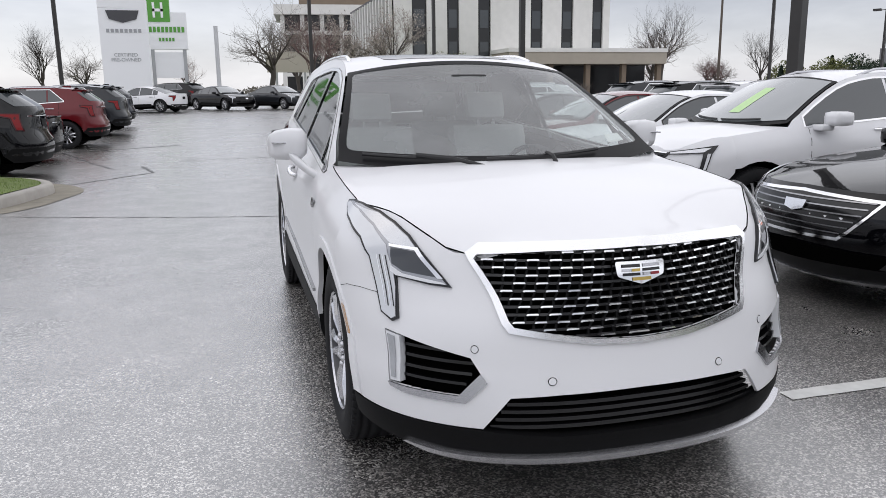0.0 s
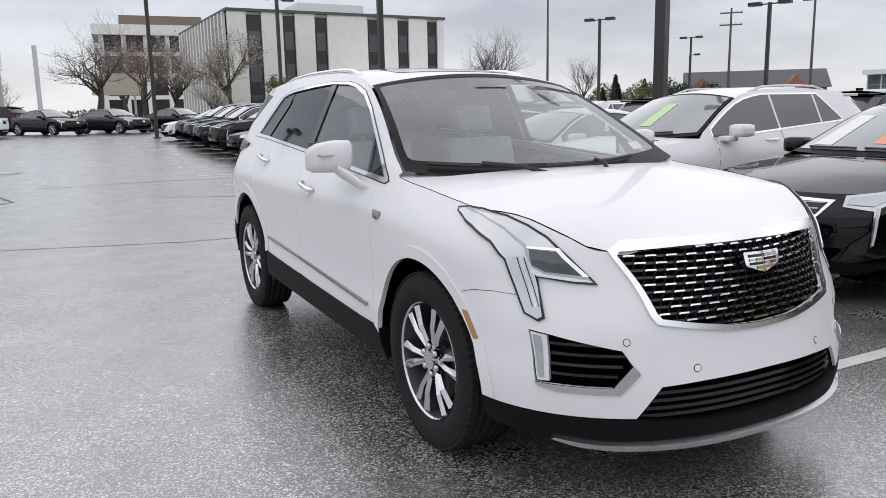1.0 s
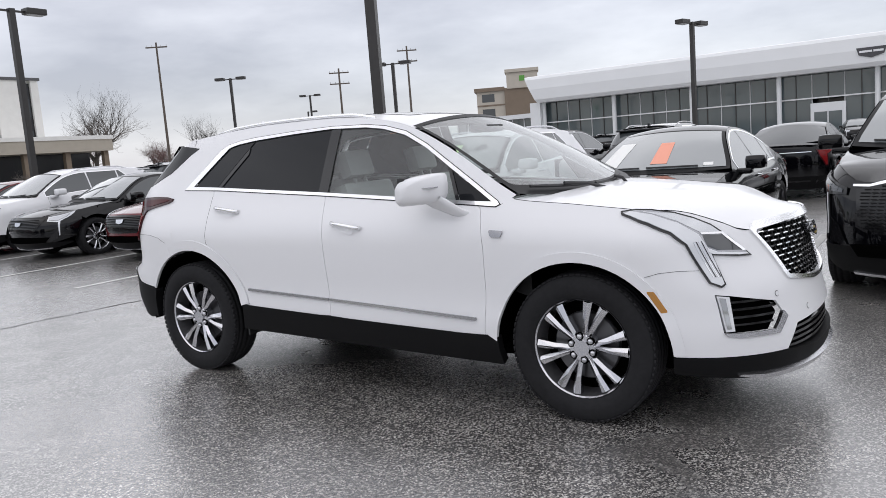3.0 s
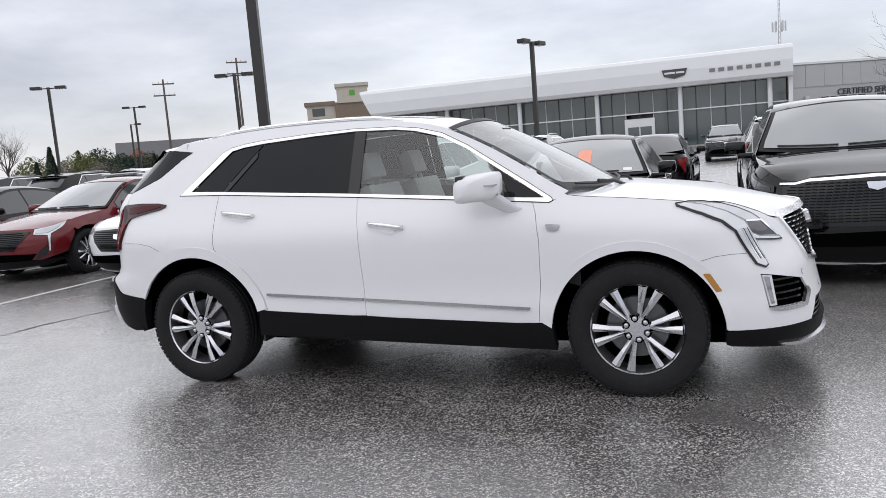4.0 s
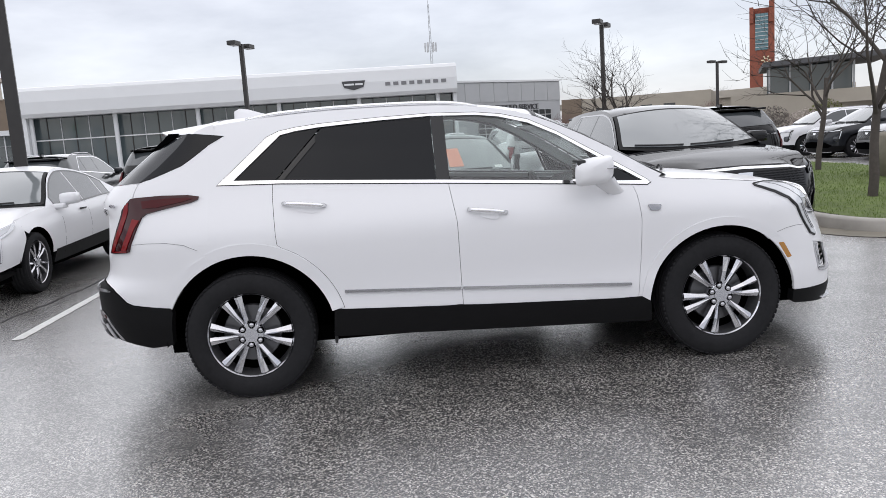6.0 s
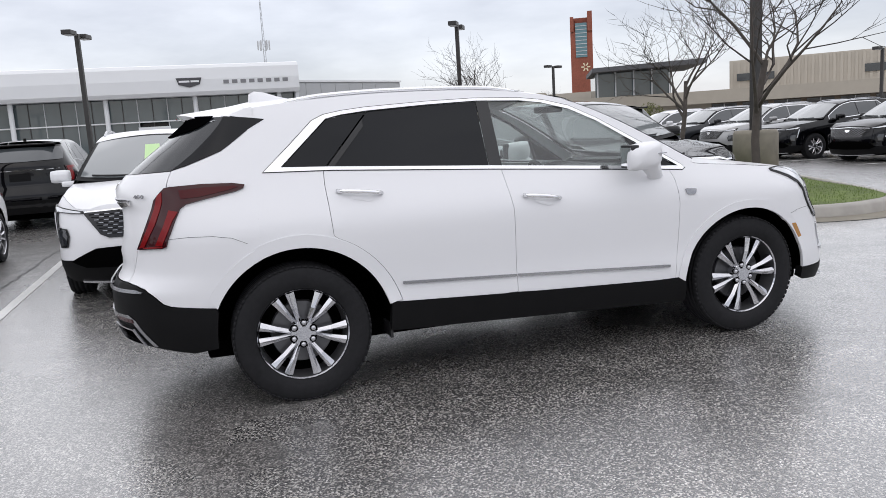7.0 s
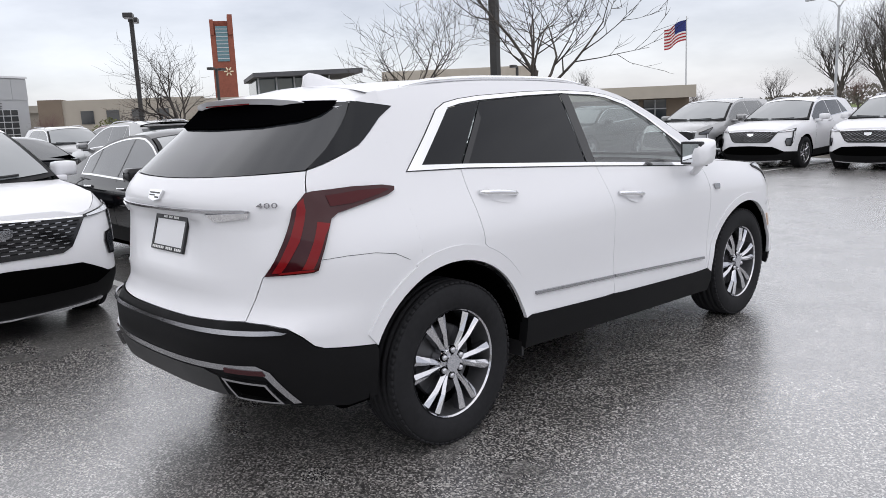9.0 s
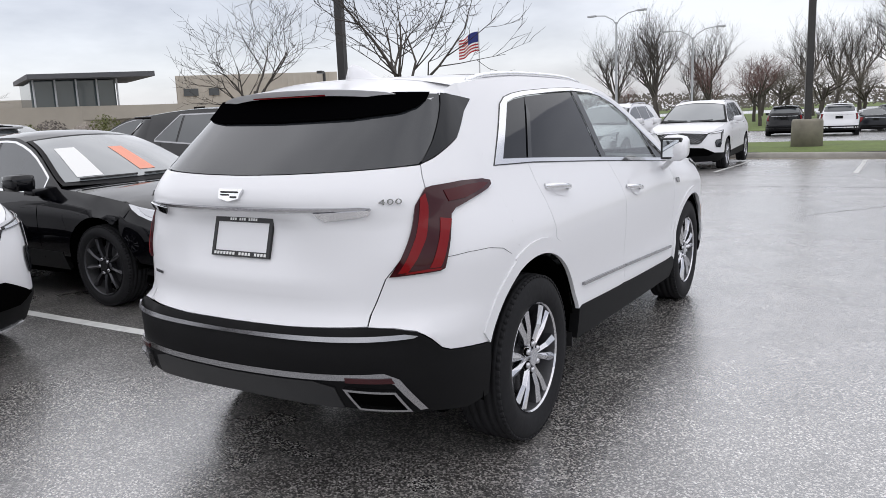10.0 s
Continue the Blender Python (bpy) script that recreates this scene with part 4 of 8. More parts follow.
# service wing
m, L = frame_on(8.0, 78.6, 22.2, 87.0)
serv = thing("service_wing", "plain grey metal-clad service wing with glazed roller doors", "building", m)
part("wall", box(0, L, 0.15, 14, 0, 7.1), FACADEGREY, serv)
for i in range(8):
    part("wall_panel", box(i * L / 8 + 0.02, (i + 1) * L / 8 - 0.02, 0.08, 0.15, 4.9, 7.0), FACADEGREY, serv)
part("coping", box(-0.1, L + 0.1, -0.02, 14, 7.1, 7.3), FACADEWHITE, serv)
for a, b in ((0.22, 0.53), (0.60, 0.90)):
    d = part("roller_door", box(a * L, b * L, 0.02, 0.10, 0, 3.9), MULLION, serv)
    for r in range(6):
        for c in range(5):
            w = (b - a) * L / 5
            part("door_pane", box(a * L + c * w + 0.07, a * L + (c + 1) * w - 0.07, -0.01, 0.03, 0.1 + r * 0.64, 0.64 + r * 0.64), WINDOW, d)
words("sign_letters", "CERTIFIED SERVICE", 0.86, Matrix.Translation((0.56 * L, 0.06, 4.2)) @ Matrix.Rotation(radians(90), 4, "X"), SIGNDARK, serv, 0.04, label="dark metal letters")
part("wall_lamp", box(0.11 * L, 0.14 * L, -0.2, 0.1, 3.7, 4.0, 0.03), MULLION, serv)
part("side_door", box(0.05 * L, 0.12 * L, 0.04, 0.10, 0, 2.3), MULLION, serv)

# office block with slit windows
off = thing("office_building", "three-storey pale precast office block with tall dark slit windows", "building", pose(-86, 19, ground_z(-80, 19), 0, 0, 90))
OL, OD, OH = 27.8, 30.0, 12.6
part("core", box(0.3, OL - 0.3, 0.4, OD, 0, OH), PRECAST, off)
slits = ((2.1, 3.9), (6.4, 7.9), (10.3, 11.9), (17.1, 18.7), (21.2, 22.8), (25.4, 26.9))
edges = [0.0] + [v for s in slits for v in s] + [OL]
for a, b in zip(edges[::2], edges[1::2]):
    part("wall_panel", box(a, b, 0.0, 0.4, 0.0, OH), PRECAST, off)
for a, b in slits:
    w = part("window", box(a, b, 0.30, 0.38, 0.0, OH - 0.3), DARKWINDOW, off, "dark full-height slit window")
    for z in (1.1, 4.7, 8.4):
        part("pane", box(a + 0.25, b - 0.25, 0.22, 0.30, z, z + 2.1), WINDOW, w)
part("parapet", box(-0.2, OL + 0.2, -0.15, OD, OH, OH + 0.32), ROOFGREY, off, "dark metal roof edge")
for i in range(15):
    y = 1.2 + i * 1.95
    part("fin", box(-0.35, 0.0, y, y + 0.55, 0.0, OH), PRECAST, off)
    part("window", box(0.0, 0.28, y + 0.6, y + 1.9, 0.8, OH - 0.3), DARKWINDOW, off)
part("penthouse", box(11, 20, 8, 14, OH, OH + 2.4), FACADEWHITE, off, "grey rooftop plant room")
part("roof_unit", box(22, 23, 9, 10, OH, OH + 1.6), BROWN, off)
can = thing("entrance_canopy", "flat concrete entrance canopy on piers in front of the offices", "canopy", pose(-80, 31, ground_z(-80, 30), 0, 0, 90))
part("slab", box(0, 20.5, 0, 6, 3.95, 5.6), TAN, can)
part("slab_edge", box(-0.1, 20.6, -0.1, 6, 5.3, 5.75), PRECAST, can)
for i in range(5):
    part("pier", box(0.4 + i * 4.8, 1.0 + i * 4.8, 0.6, 1.2, 0, 3.95), BROWN, can)
part("dark_recess", box(0, 20.5, 5.0, 5.9, 0, 3.95), DARKWINDOW, can)
# taller block behind
off2 = thing("office_tower", "distant pale office block with dark window bands", "building", pose(-164, 12, 0, 0, 0, 84))
part("core", box(0, 21, 0.5, 18, 0, 19), DARKWINDOW, off2)
for i in range(6):
    part("pier", box(i * 4.1, i * 4.1 + 0.9, 0, 0.6, 0, 17.6), PRECAST, off2)
for z in (0, 5.0, 9.4, 13.6):
    part("spandrel", box(0, 21, 0.1, 0.6, z, z + 0.8), PRECAST, off2)
part("crown", box(-1.2, 22.2, -1.0, 19, 17.6, 19.6), PRECAST, off2)
part("penthouse", box(4, 20, 3, 14, 19.6, 21.8), BROWN, off2)

# hotel and brick lodge
m, L = frame_on(-72.5, 125.5, -61.0, 131.2)
inn = thing("hotel", "beige and brown hotel with a raised sign block", "building", m)
part("wall", box(0, L, 0, 14, 0, 12.2), BEIGE, inn)
part("brown_bay", box(L * 0.42, L * 0.95, -0.5, 2, 0, 12.4), BROWN, inn)
part("sign_block", box(L * 0.46, L * 0.92, -0.8, 4, 12.2, 15.4), BEIGE, inn)
part("cornice", box(L * 0.44, L * 0.94, -1.1, 4.2, 15.2, 15.8), BEIGE, inn)
part("cornice", box(-0.4, L * 0.42, -0.4, 6, 12.0, 12.7), BROWN, inn)
part("green_emblem", box(L * 0.65, L * 0.73, -0.86, -0.8, 13.5, 14.5), SIGNGREEN, inn)
for z in (1.2, 4.2, 7.2, 10.0):
    part("window", box(1.0, 3.4, -0.03, 0.1, z, z + 1.5), WINDOW, inn)
    part("band", box(0, L * 0.42, -0.06, 0, z + 2.0, z + 2.3), BROWN, inn)
m, L = frame_on(-84.5, 89.0, -70.5, 103.0)
lodge = thing("brick_lodge", "long red-brick lodge under a grey shingle roof", "building", m)
part("wall", box(0, L, 0, 10, 0, 4.2), ORANGEBRICK, lodge)
bm = bmesh.new()
rv = [[bm.verts.new((x, y, z)) for y, z in ((-0.6, 4.0), (5, 6.9), (10.6, 4.0))] for x in (-0.6, L + 0.6)]
bm.faces.new((rv[0][0], rv[1][0], rv[1][1], rv[0][1]))
bm.faces.new((rv[0][1], rv[1][1], rv[1][2], rv[0][2]))
bm.faces.new(rv[0])
bm.faces.new(rv[1][::-1])
part("roof", bm, ROOFGREY, lodge)
for gx in (2.2, 15.4):
    gv = [(gx - 1.9, 3.9), (gx + 1.9, 3.9), (gx, 5.9)]
    bm = bmesh.new()
    f0 = [bm.verts.new((x, -0.9, z)) for x, z in gv]
    f1 = [bm.verts.new((x, 3.2, z)) for x, z in gv]
    bm.faces.new(f0)
    for i in range(3):
        bm.faces.new((f0[i], f0[(i + 1) % 3], f1[(i + 1) % 3], f1[i]))
    bmesh.ops.recalc_face_normals(bm, faces=bm.faces)
    part("gable", bm, ORANGEBRICK, lodge)
    part("bay", box(gx - 1.6, gx + 1.6, -0.8, 0.0, 0, 3.9), ORANGEBRICK, lodge)
for i in range(6):
    for z in (0.9, 2.7):
        part("window", box(0.9 + i * 3.2, 1.9 + i * 3.2, -0.86 if i in (0, 4) else -0.05, 0.05, z, z + 1.1), WINDOW, lodge)
        part("white_sill", box(0.8 + i * 3.2, 2.0 + i * 3.2, -0.92 if i in (0, 4) else -0.1, 0.05, z - 0.12, z), MULLION, lodge)

# brick tower with a glass panel
tow = thing("brick_tower", "tall red-brick sign tower with a teal glass panel", "tower", pose(96.0, 179.6, -1, 0, 0, -28))
part("shaft", box(-2.8, 2.8, -2.8, 2.8, 0, 24.5), BRICK, tow)
part("blade", box(-2.8, -1.9, -3.3, 3.0, 24.5, 28.2), BRICK, tow)
part("blade", box(1.6, 2.8, -3.3, 3.0, 24.5, 29.4), BRICK, tow)
part("back_wall", box(-2.8, 2.8, 1.5, 3.0, 24.5, 28.4), BRICK, tow)
gp_ = part("glass_panel", box(-1.5, 1.4, -3.0, -2.8, 18.0, 26.6), simple("teal_glass", (0.12, 0.22, 0.25), 0.1), tow)
for k in range(9):
    part("panel_rib", box(-1.5, 1.4, -3.08, -3.0, 18.6 + k * 0.9, 18.75 + k * 0.9), MULLION, gp_)
for k in range(6):
    a = 2 * math.pi * k / 6
    part("spark_ray", box(0.35, 1.15, -0.04, 0.04, -0.16, 0.16, 0, Matrix.Translation((0.9, -2.9, 15.5)) @ Matrix.Rotation(a, 4, "Y")), simple("warm_white", (0.75, 0.65, 0.45), 0.5), tow)

# low modern buildings on the far side of the aisle
m, L = frame_on(42.5, 56.0, 64.8, 33.0, -0.9)
low = thing("low_building", "long low beige building with a deep flat fascia and dark windows", "building", m)
part("fascia", box(-6, L, 0, 14, 3.0, 4.15), TAN, low)
part("soffit_wall", box(-6, L, 2.4, 14, 0, 3.0), BROWN, low)
for i in range(11):
    if i in (7,):
        continue
    w = part("window", box(0.6 + i * 2.7, 2.8 + i * 2.7, 2.28, 2.4, 0.3, 2.9), WINDOW, low)
    part("mullion", box(1.66 + i * 2.7, 1.74 + i * 2.7, 2.2, 2.3, 0.3, 2.9), MULLION, w)
    part("transom", box(0.6 + i * 2.7, 2.8 + i * 2.7, 2.2, 2.3, 2.0, 2.08), MULLION, w)
part("brown_wall", box(L - 11.5, L - 6.2, 1.6, 3, 0, 3.0), BROWN, low)
upper = part("upper_block", box(1.5, 17.5, 7, 16, 4.15, 7.0), BEIGE, low, "beige ribbed upper storey")
for i in range(26):
    part("rib", box(1.6 + i * 0.6, 1.85 + i * 0.6, 6.9, 7.0, 4.2, 6.9), BEIGE, upper)
for a, b in ((2.2, 3.6), (4.6, 5.6), (13.2, 15.4)):
    part("window", box(a, b, 6.82, 6.92, 5.0, 5.7), WINDOW, upper)
part("roof_unit", box(19, 20.6, 8, 9.6, 4.15, 5.3), ROOFGREY, low)
m, L = frame_on(31.5, 63.0, 43.0, 57.5, -0.6)
pav = thing("glass_pavilion", "glazed pavilion under a dark overhanging roof", "building", m)
part("podium", box(0.5, L + 2, 0.5, 12, 0, 3.9), TAN, pav)
part("glass_wall", box(3.6, L - 2.2, 1.5, 10, 3.9, 6.2), WINDOWTEAL, pav)
for i in range(5):
    part("column", tube((3.8 + i * 1.7, 1.0, 3.9), (3.8 + i * 1.7, 1.0, 6.3), 0.08, None, 8), MULLION, pav)
bm = bmesh.new()
for (x, zl, zh) in ((3.2, 6.2, 6.6), (L + 0.8, 6.4, 6.85)):
    for y in (-1.0, 11.0):
        for z in (zl, zh):
            bm.verts.new((x, y, z))
bmesh.ops.convex_hull(bm, input=bm.verts)
part("roof", bm, ROOFGREY, pav)
m, L = frame_on(20.0, 72.0, 31.5, 66.0)
annex = thing("brick_annex", "low tan annex with small square windows and brick ends", "building", m)
part("wall", box(0, L, 0.5, 9, 0, 4.2), TAN, annex)
part("brick_end", box(-1.5, 0.5, 0.3, 9, 0, 4.3), BROWN, annex)
for i in range(4):
    part("window", box(2 + i * 2.2, 3.1 + i * 2.2, 0.42, 0.52, 2.0, 3.2), WINDOW, annex)
m, L = frame_on(23.5, 92.0, 46.0, 70.0)
shed = thing("long_shed", "long low tan building behind bushes", "building", m)
part("wall", box(0, L, 0, 10, 0, 3.6), TAN, shed)
part("roof_edge", box(-0.3, L + 0.3, -0.3, 10, 3.6, 4.4), BEIGE, shed)

# pylon sign
py = thing("pylon_sign", "tall white pylon sign with a grey shield and dark lettering", "sign", pose(-55.0, -9.0, ground_z(-55, -9), 0, 0, 90))
part("panel", box(0, 3.2, 0, 0.8, 0, 7.5, 0.03), SIGNWHITE, py)
em = part("emblem", prism([(1.6 + x * 0.95, z * 0.95) for x, z in sh], 0, 0.06), SIGNDARK, py, "dark shield emblem")
em.matrix_basis = Matrix.Translation((0, -0.01, 6.35)) @ Matrix.Rotation(radians(90), 4, "X")
for (a, b, c, d) in ((-0.75, 0.05, -0.05, 0.18), (0.1, 0.05, 0.75, 0.18), (-0.6, -0.16, 0.6, -0.06)):
    part("emblem_field", box(1.6 + a, 1.6 + c, -0.09, -0.06, 6.35 + b, 6.35 + d), SIGNWHITE, em)
for i in range(8):
    part("letter_shape", box(0.45 + i * 0.30, 0.65 + i * 0.30, -0.04, 0.0, 5.25, 5.50), SIGNGREY, py)
words("sign_letters", "CERTIFIED\nPRE-OWNED", 0.34, Matrix.Translation((1.6, -0.01, 3.55)) @ Matrix.Rotation(radians(90), 4, "X"), SIGNGREY, py, 0.015, label="grey lettering")
hs = thing("hotel_sign", "white roadside hotel sign with a green emblem block", "sign", pose(-58.5, -6.2, ground_z(-58, -6), 0, 0, 90))
part("panel", box(0, 2.9, 0, 0.6, 4.3, 7.0), SIGNWHITE, hs)
part("green_block", box(0.15, 1.75, -0.06, 0.6, 6.3, 8.0), SIGNGREEN, hs)
part("emblem_bar", box(0.55, 0.72, -0.09, -0.06, 6.6, 7.7), SIGNWHITE, hs)
part("emblem_bar", box(1.12, 1.29, -0.09, -0.06, 6.6, 7.7), SIGNWHITE, hs)
part("emblem_bar", box(0.55, 1.29, -0.09, -0.06, 7.05, 7.25), SIGNWHITE, hs)
for i in range(9):
    part("letter_shape", box(0.2 + i * 0.29, 0.40 + i * 0.29, -0.04, 0.0, 5.55, 5.95), SIGNGREEN, hs)
for i in range(5):
    part("letter_shape", box(0.85 + i * 0.24, 1.0 + i * 0.24, -0.04, 0.0, 4.9, 5.15), SIGNGREEN, hs)
for x in (0.2, 2.5):
    part("leg", box(x, x + 0.25, 0.1, 0.4, 0, 4.3), GALV, hs)
part("lower_panel", box(0.3, 2.7, 0.15, 0.35, 2.2, 4.1), SIGNWHITE, hs)
bill = thing("billboard", "pale blank billboard on two posts", "sign", pose(-75, 3.5, ground_z(-70, 3), 0, 0, 90))
part("panel", box(0, 4.5, 0, 0.3, 3.0, 5.0), BEIGE, bill)
for x in (0.8, 3.6):
    part("post", box(x, x + 0.2, 0.05, 0.25, 0, 3.0), GALV, bill)
wp = thing("white_pole", "plain white pole at the edge of the lot", "pole", pose(-58, -1.2, ground_z(-58, 0)))
part("shaft", tube((0, 0, 0), (0, 0, 6.0), 0.16, 0.16, 10), MULLION, wp)

# ---- trees ----
def grow(seed, height, trunk_r, split, spread, levels, kids, droop=0.0, upright=0.5, twig_len=1.0):
    """A bare tree: a list of tapering limbs, trunk first."""
    rnd = random.Random(seed)
    limbs = []

    def limb(p, d, length, r, lvl):
        segs = 5 if lvl < 2 else 3
        pts = [(p.copy(), r)]
        q, v = p.copy(), d.copy()
        for i in range(segs):
            jit = Vector((rnd.gauss(0, 1), rnd.gauss(0, 1), rnd.gauss(0, 0.7))) * (0.10 if lvl == 0 else 0.17)
            v = (v + jit + Vector((0, 0, 0.10 * upright - droop * lvl * 0.05))).normalized()
            q = q + v * (length / segs)
            pts.append((q.copy(), r * (1 - 0.72 * (i + 1) / segs) if lvl else r * (1 - 0.35 * (i + 1) / segs)))
        limbs.append((lvl, pts))
        if lvl >= levels:
            return
        n = kids[min(lvl, len(kids) - 1)]
        for k in range(n):
            t = 0.35 + 0.65 * (k + rnd.random()) / n if lvl else 0.55 + 0.45 * (k + rnd.random() * 0.6) / n
            i = min(segs - 1, int(t * segs))
            f = t * segs - i
            base = pts[i][0].lerp(pts[min(segs, i + 1)][0], min(1, f))
            rr = pts[i][1] * 0.62
            a = rnd.uniform(0, 6.283) if lvl else 6.283 * (k + rnd.uniform(-0.25, 0.25)) / n
            side = Vector((math.cos(a), math.sin(a), 0))
            ax_ = (pts[min(segs, i + 1)][0] - pts[i][0]).normalized()
            side = (side - ax_ * side.dot(ax_)).normalized()
            dd = (ax_ * (1 - spread) + side * spread + Vector((0, 0, 0.15 * upright))).normalized()
            limb(base, dd, length * rnd.uniform(0.50, 0.78) * (1.25 if lvl == 0 else 1.0) * (twig_len if lvl + 1 >= levels else 1), max(0.0055, rr), lvl + 1)

    limb(Vector((0, 0, -0.05)), Vector((0, 0, 1)), height * split, trunk_r, 0)
    return limbs


def limb_mesh(name, limbs, lo, hi):
    v, f = [], []
    for lvl, pts in limbs:
        if not lo <= lvl <= hi:
            continue
        n = 8 if lvl == 0 else 5 if lvl == 1 else 3
        start = len(v)
        for i, (p, r) in enumerate(pts):
            d = (pts[min(i + 1, len(pts) - 1)][0] - pts[max(i - 1, 0)][0]).normalized()
            a = d.orthogonal().normalized()
            b = d.cross(a)
            for k in range(n):
                w = 2 * math.pi * k / n
                v.append(tuple(p + (a * math.cos(w) + b * math.sin(w)) * r))
        for i in range(len(pts) - 1):
            for k in range(n):
                s = start + i * n
                f.append((s + k, s + (k + 1) % n, s + n + (k + 1) % n, s + n + k))
    me = bpy.data.meshes.new(name)
    me.from_pydata(v, [], f)
    return me


def bare_tree(name, label, m, args, bark=BARK, twig=TWIG, buds=None, bud_mat=None):
    limbs = grow(*args)
    t = thing(name, label, "tree", m, "trees")
    mesh_object("trunk", limb_mesh("trunk", limbs, 0, 1), bark, t, smooth=True)
    mesh_object("crown", limb_mesh("crown", limbs, 2, 9), twig, t)
    if buds:
        rnd = random.Random(args[0])
        v, f = [], []
        tips = [p for lvl, pts in limbs if lvl >= 2 for p in pts[1:]]
        for _ in range(buds):
            p, _r = rnd.choice(tips)
            s = rnd.uniform(0.03, 0.075)
            q = p + Vector((rnd.gauss(0, 0.07), rnd.gauss(0, 0.07), rnd.gauss(0, 0.07)))
            k = len(v)
            for _j in range(3):
                v.append(tuple(q + Vector((rnd.uniform(-s, s), rnd.uniform(-s, s), rnd.uniform(-s, s)))))
            f.append((k, k + 1, k + 2))
        me = bpy.data.meshes.new("buds")
        me.from_pydata(v, [], f)
        mesh_object("foliage", me, bud_mat, t)
    return t


bare_tree("bare_tree", "spreading leafless young tree with dark bark on a grass island", pose(6.55, 5.25, 0.13, 0, 0, 215), (11, 5.6, 0.075, 0.38, 0.52, 4, (6, 5, 4, 3), 0.0, 0.75, 0.9))
bare_tree("bare_tree", "leafless young tree with fine twigs on a grass island", pose(9.3, 11.2, 0.13, 0, 0, 80), (23, 5.4, 0.07, 0.40, 0.52, 4, (6, 5, 4, 3), 0.0, 0.7, 0.9))
bare_tree("bare_tree", "leafless tree with fine reddish-grey twigs", pose(8.9, 23.3, 0.0), (37, 8.6, 0.11, 0.24, 0.58, 4, (7, 6, 4, 3), 0, 0.8, 0.9), BARK, TWIG)
far_src = [
    bare_tree("bare_tree", "tall leafless roadside tree with a dense twiggy crown", pose(66, 17, ground_z(66, 17)), (51, 12.5, 0.22, 0.34, 0.45, 4, (8, 6, 5, 4), 0, 1.2, 0.9), BARK, TWIG),
    bare_tree("bare_tree", "leafless roadside tree with reddish spring twigs", pose(72, 9, ground_z(72, 9)), (52, 9.0, 0.17, 0.32, 0.55, 4, (7, 6, 5, 4), 0, 0.8, 0.9), BARK, TWIGRED),
    bare_tree("bare_tree", "broad leafless roadside tree with grey twigs", pose(80, 1, ground_z(80, 1)), (53, 10.0, 0.20, 0.28, 0.62, 4, (7, 6, 5, 4), 0, 0.7, 0.9), BARK, TWIGGREY),
    bare_tree("budding_tree", "small tree in pale blossom beside the offices", pose(-74, 14, 0), (54, 7.0, 0.14, 0.3, 0.5, 3, (8, 7, 6), 0, 0.9, 1.0), BARK, TWIGGREY, 5000, BLOSSOM),
    bare_tree("budding_tree", "small tree with fresh yellow-green leaves", pose(-70, 18.5, 0), (55, 5.0, 0.12, 0.25, 0.62, 3, (8, 7, 6), 0, 0.6, 1.0), BARK, TWIGGREY, 9000, YOUNGLEAF),
]
tr = random.Random(8)
spots = [(67, 21, 0, 0.8), (74, 14, 1, 0.9), (70, 4, 2, 1.0), (78, -3, 0, 1.0), (72, -9, 1, 1.1), (84, -8, 2, 1.2), (90, 4, 0, 0.9), (88, 12, 1, 1.0), (95, 20, 2, 0.8), (100, 30, 1, 0.8), (92, 48, 2, 0.8), (104, 42, 0, 0.7), (108, 56, 2, 0.7), (76, -16, 0, 1.1), (86, -18, 1, 1.2), (66, -14, 2, 1.1),
         (82, 26, 2, 0.7), (110, 8, 0, 1.1), (112, -6, 1, 1.2), (105, -16, 2, 1.3), (95, -10, 1, 1.1), (98, 10, 2, 1.0),
         (-92, 66, 2, 1.0), (-86, 70, 0, 0.9), (-98, 60, 1, 0.9), (-100, 74, 2, 0.9), (-66, -12, 2, 0.8), (-70, -4, 1, 0.75), (-64, 3, 2, 0.9), (-68, 7, 1, 0.85), (-72, -16, 0, 0.7), (-60, -20, 2, 0.9), (-90, 8, 3, 1.3), (-78, 17, 3, 1.3), (-82, 12, 3, 1.2), (-72, 21, 4, 1.1), (-76, 22, 4, 0.8),
         (-78, 56, 1, 0.6), (-70, 64, 1, 0.5), (-84, 50, 4, 0.4), (52, 82, 2, 0.8), (60, 74, 1, 0.8), (70, 66, 2, 0.8), (44, 90, 0, 0.6), (16, 62, 1, 0.45), (20, 52, 2, 0.4), (28, 58, 1, 0.55), (86, 62, 0, 0.8), (96, 70, 1, 0.8), (-78, 26, 2, 0.45), (-78.5, 40, 2, 0.4), (-90, 55, 2, 1.75), (-93, 59, 0, 1.2), (-82, 60, 1, 0.7), (78, 20, 0, 0.9), (84, 16, 0, 0.8), (90, -2, 0, 1.0), (80, 8, 2, 0.8), (100, 2, 0, 1.0), (96, -6, 0, 1.1), (74, -6, 0, 0.9), (120, 16, 2, 1.2), (118, 26, 0, 1.0)]
for x, y, k, s in spots:
    s *= tr.uniform(0.9, 1.1) * (1.3 if x > 60 and y < 25 else 1.6 if x < -60 and -2 < y < 24 else 1.0)
    c = copy_thing(far_src[k], pose(x, y, ground_z(x, y), 0, 0, tr.uniform(0, 360)))
    c.scale = (s, s, s)


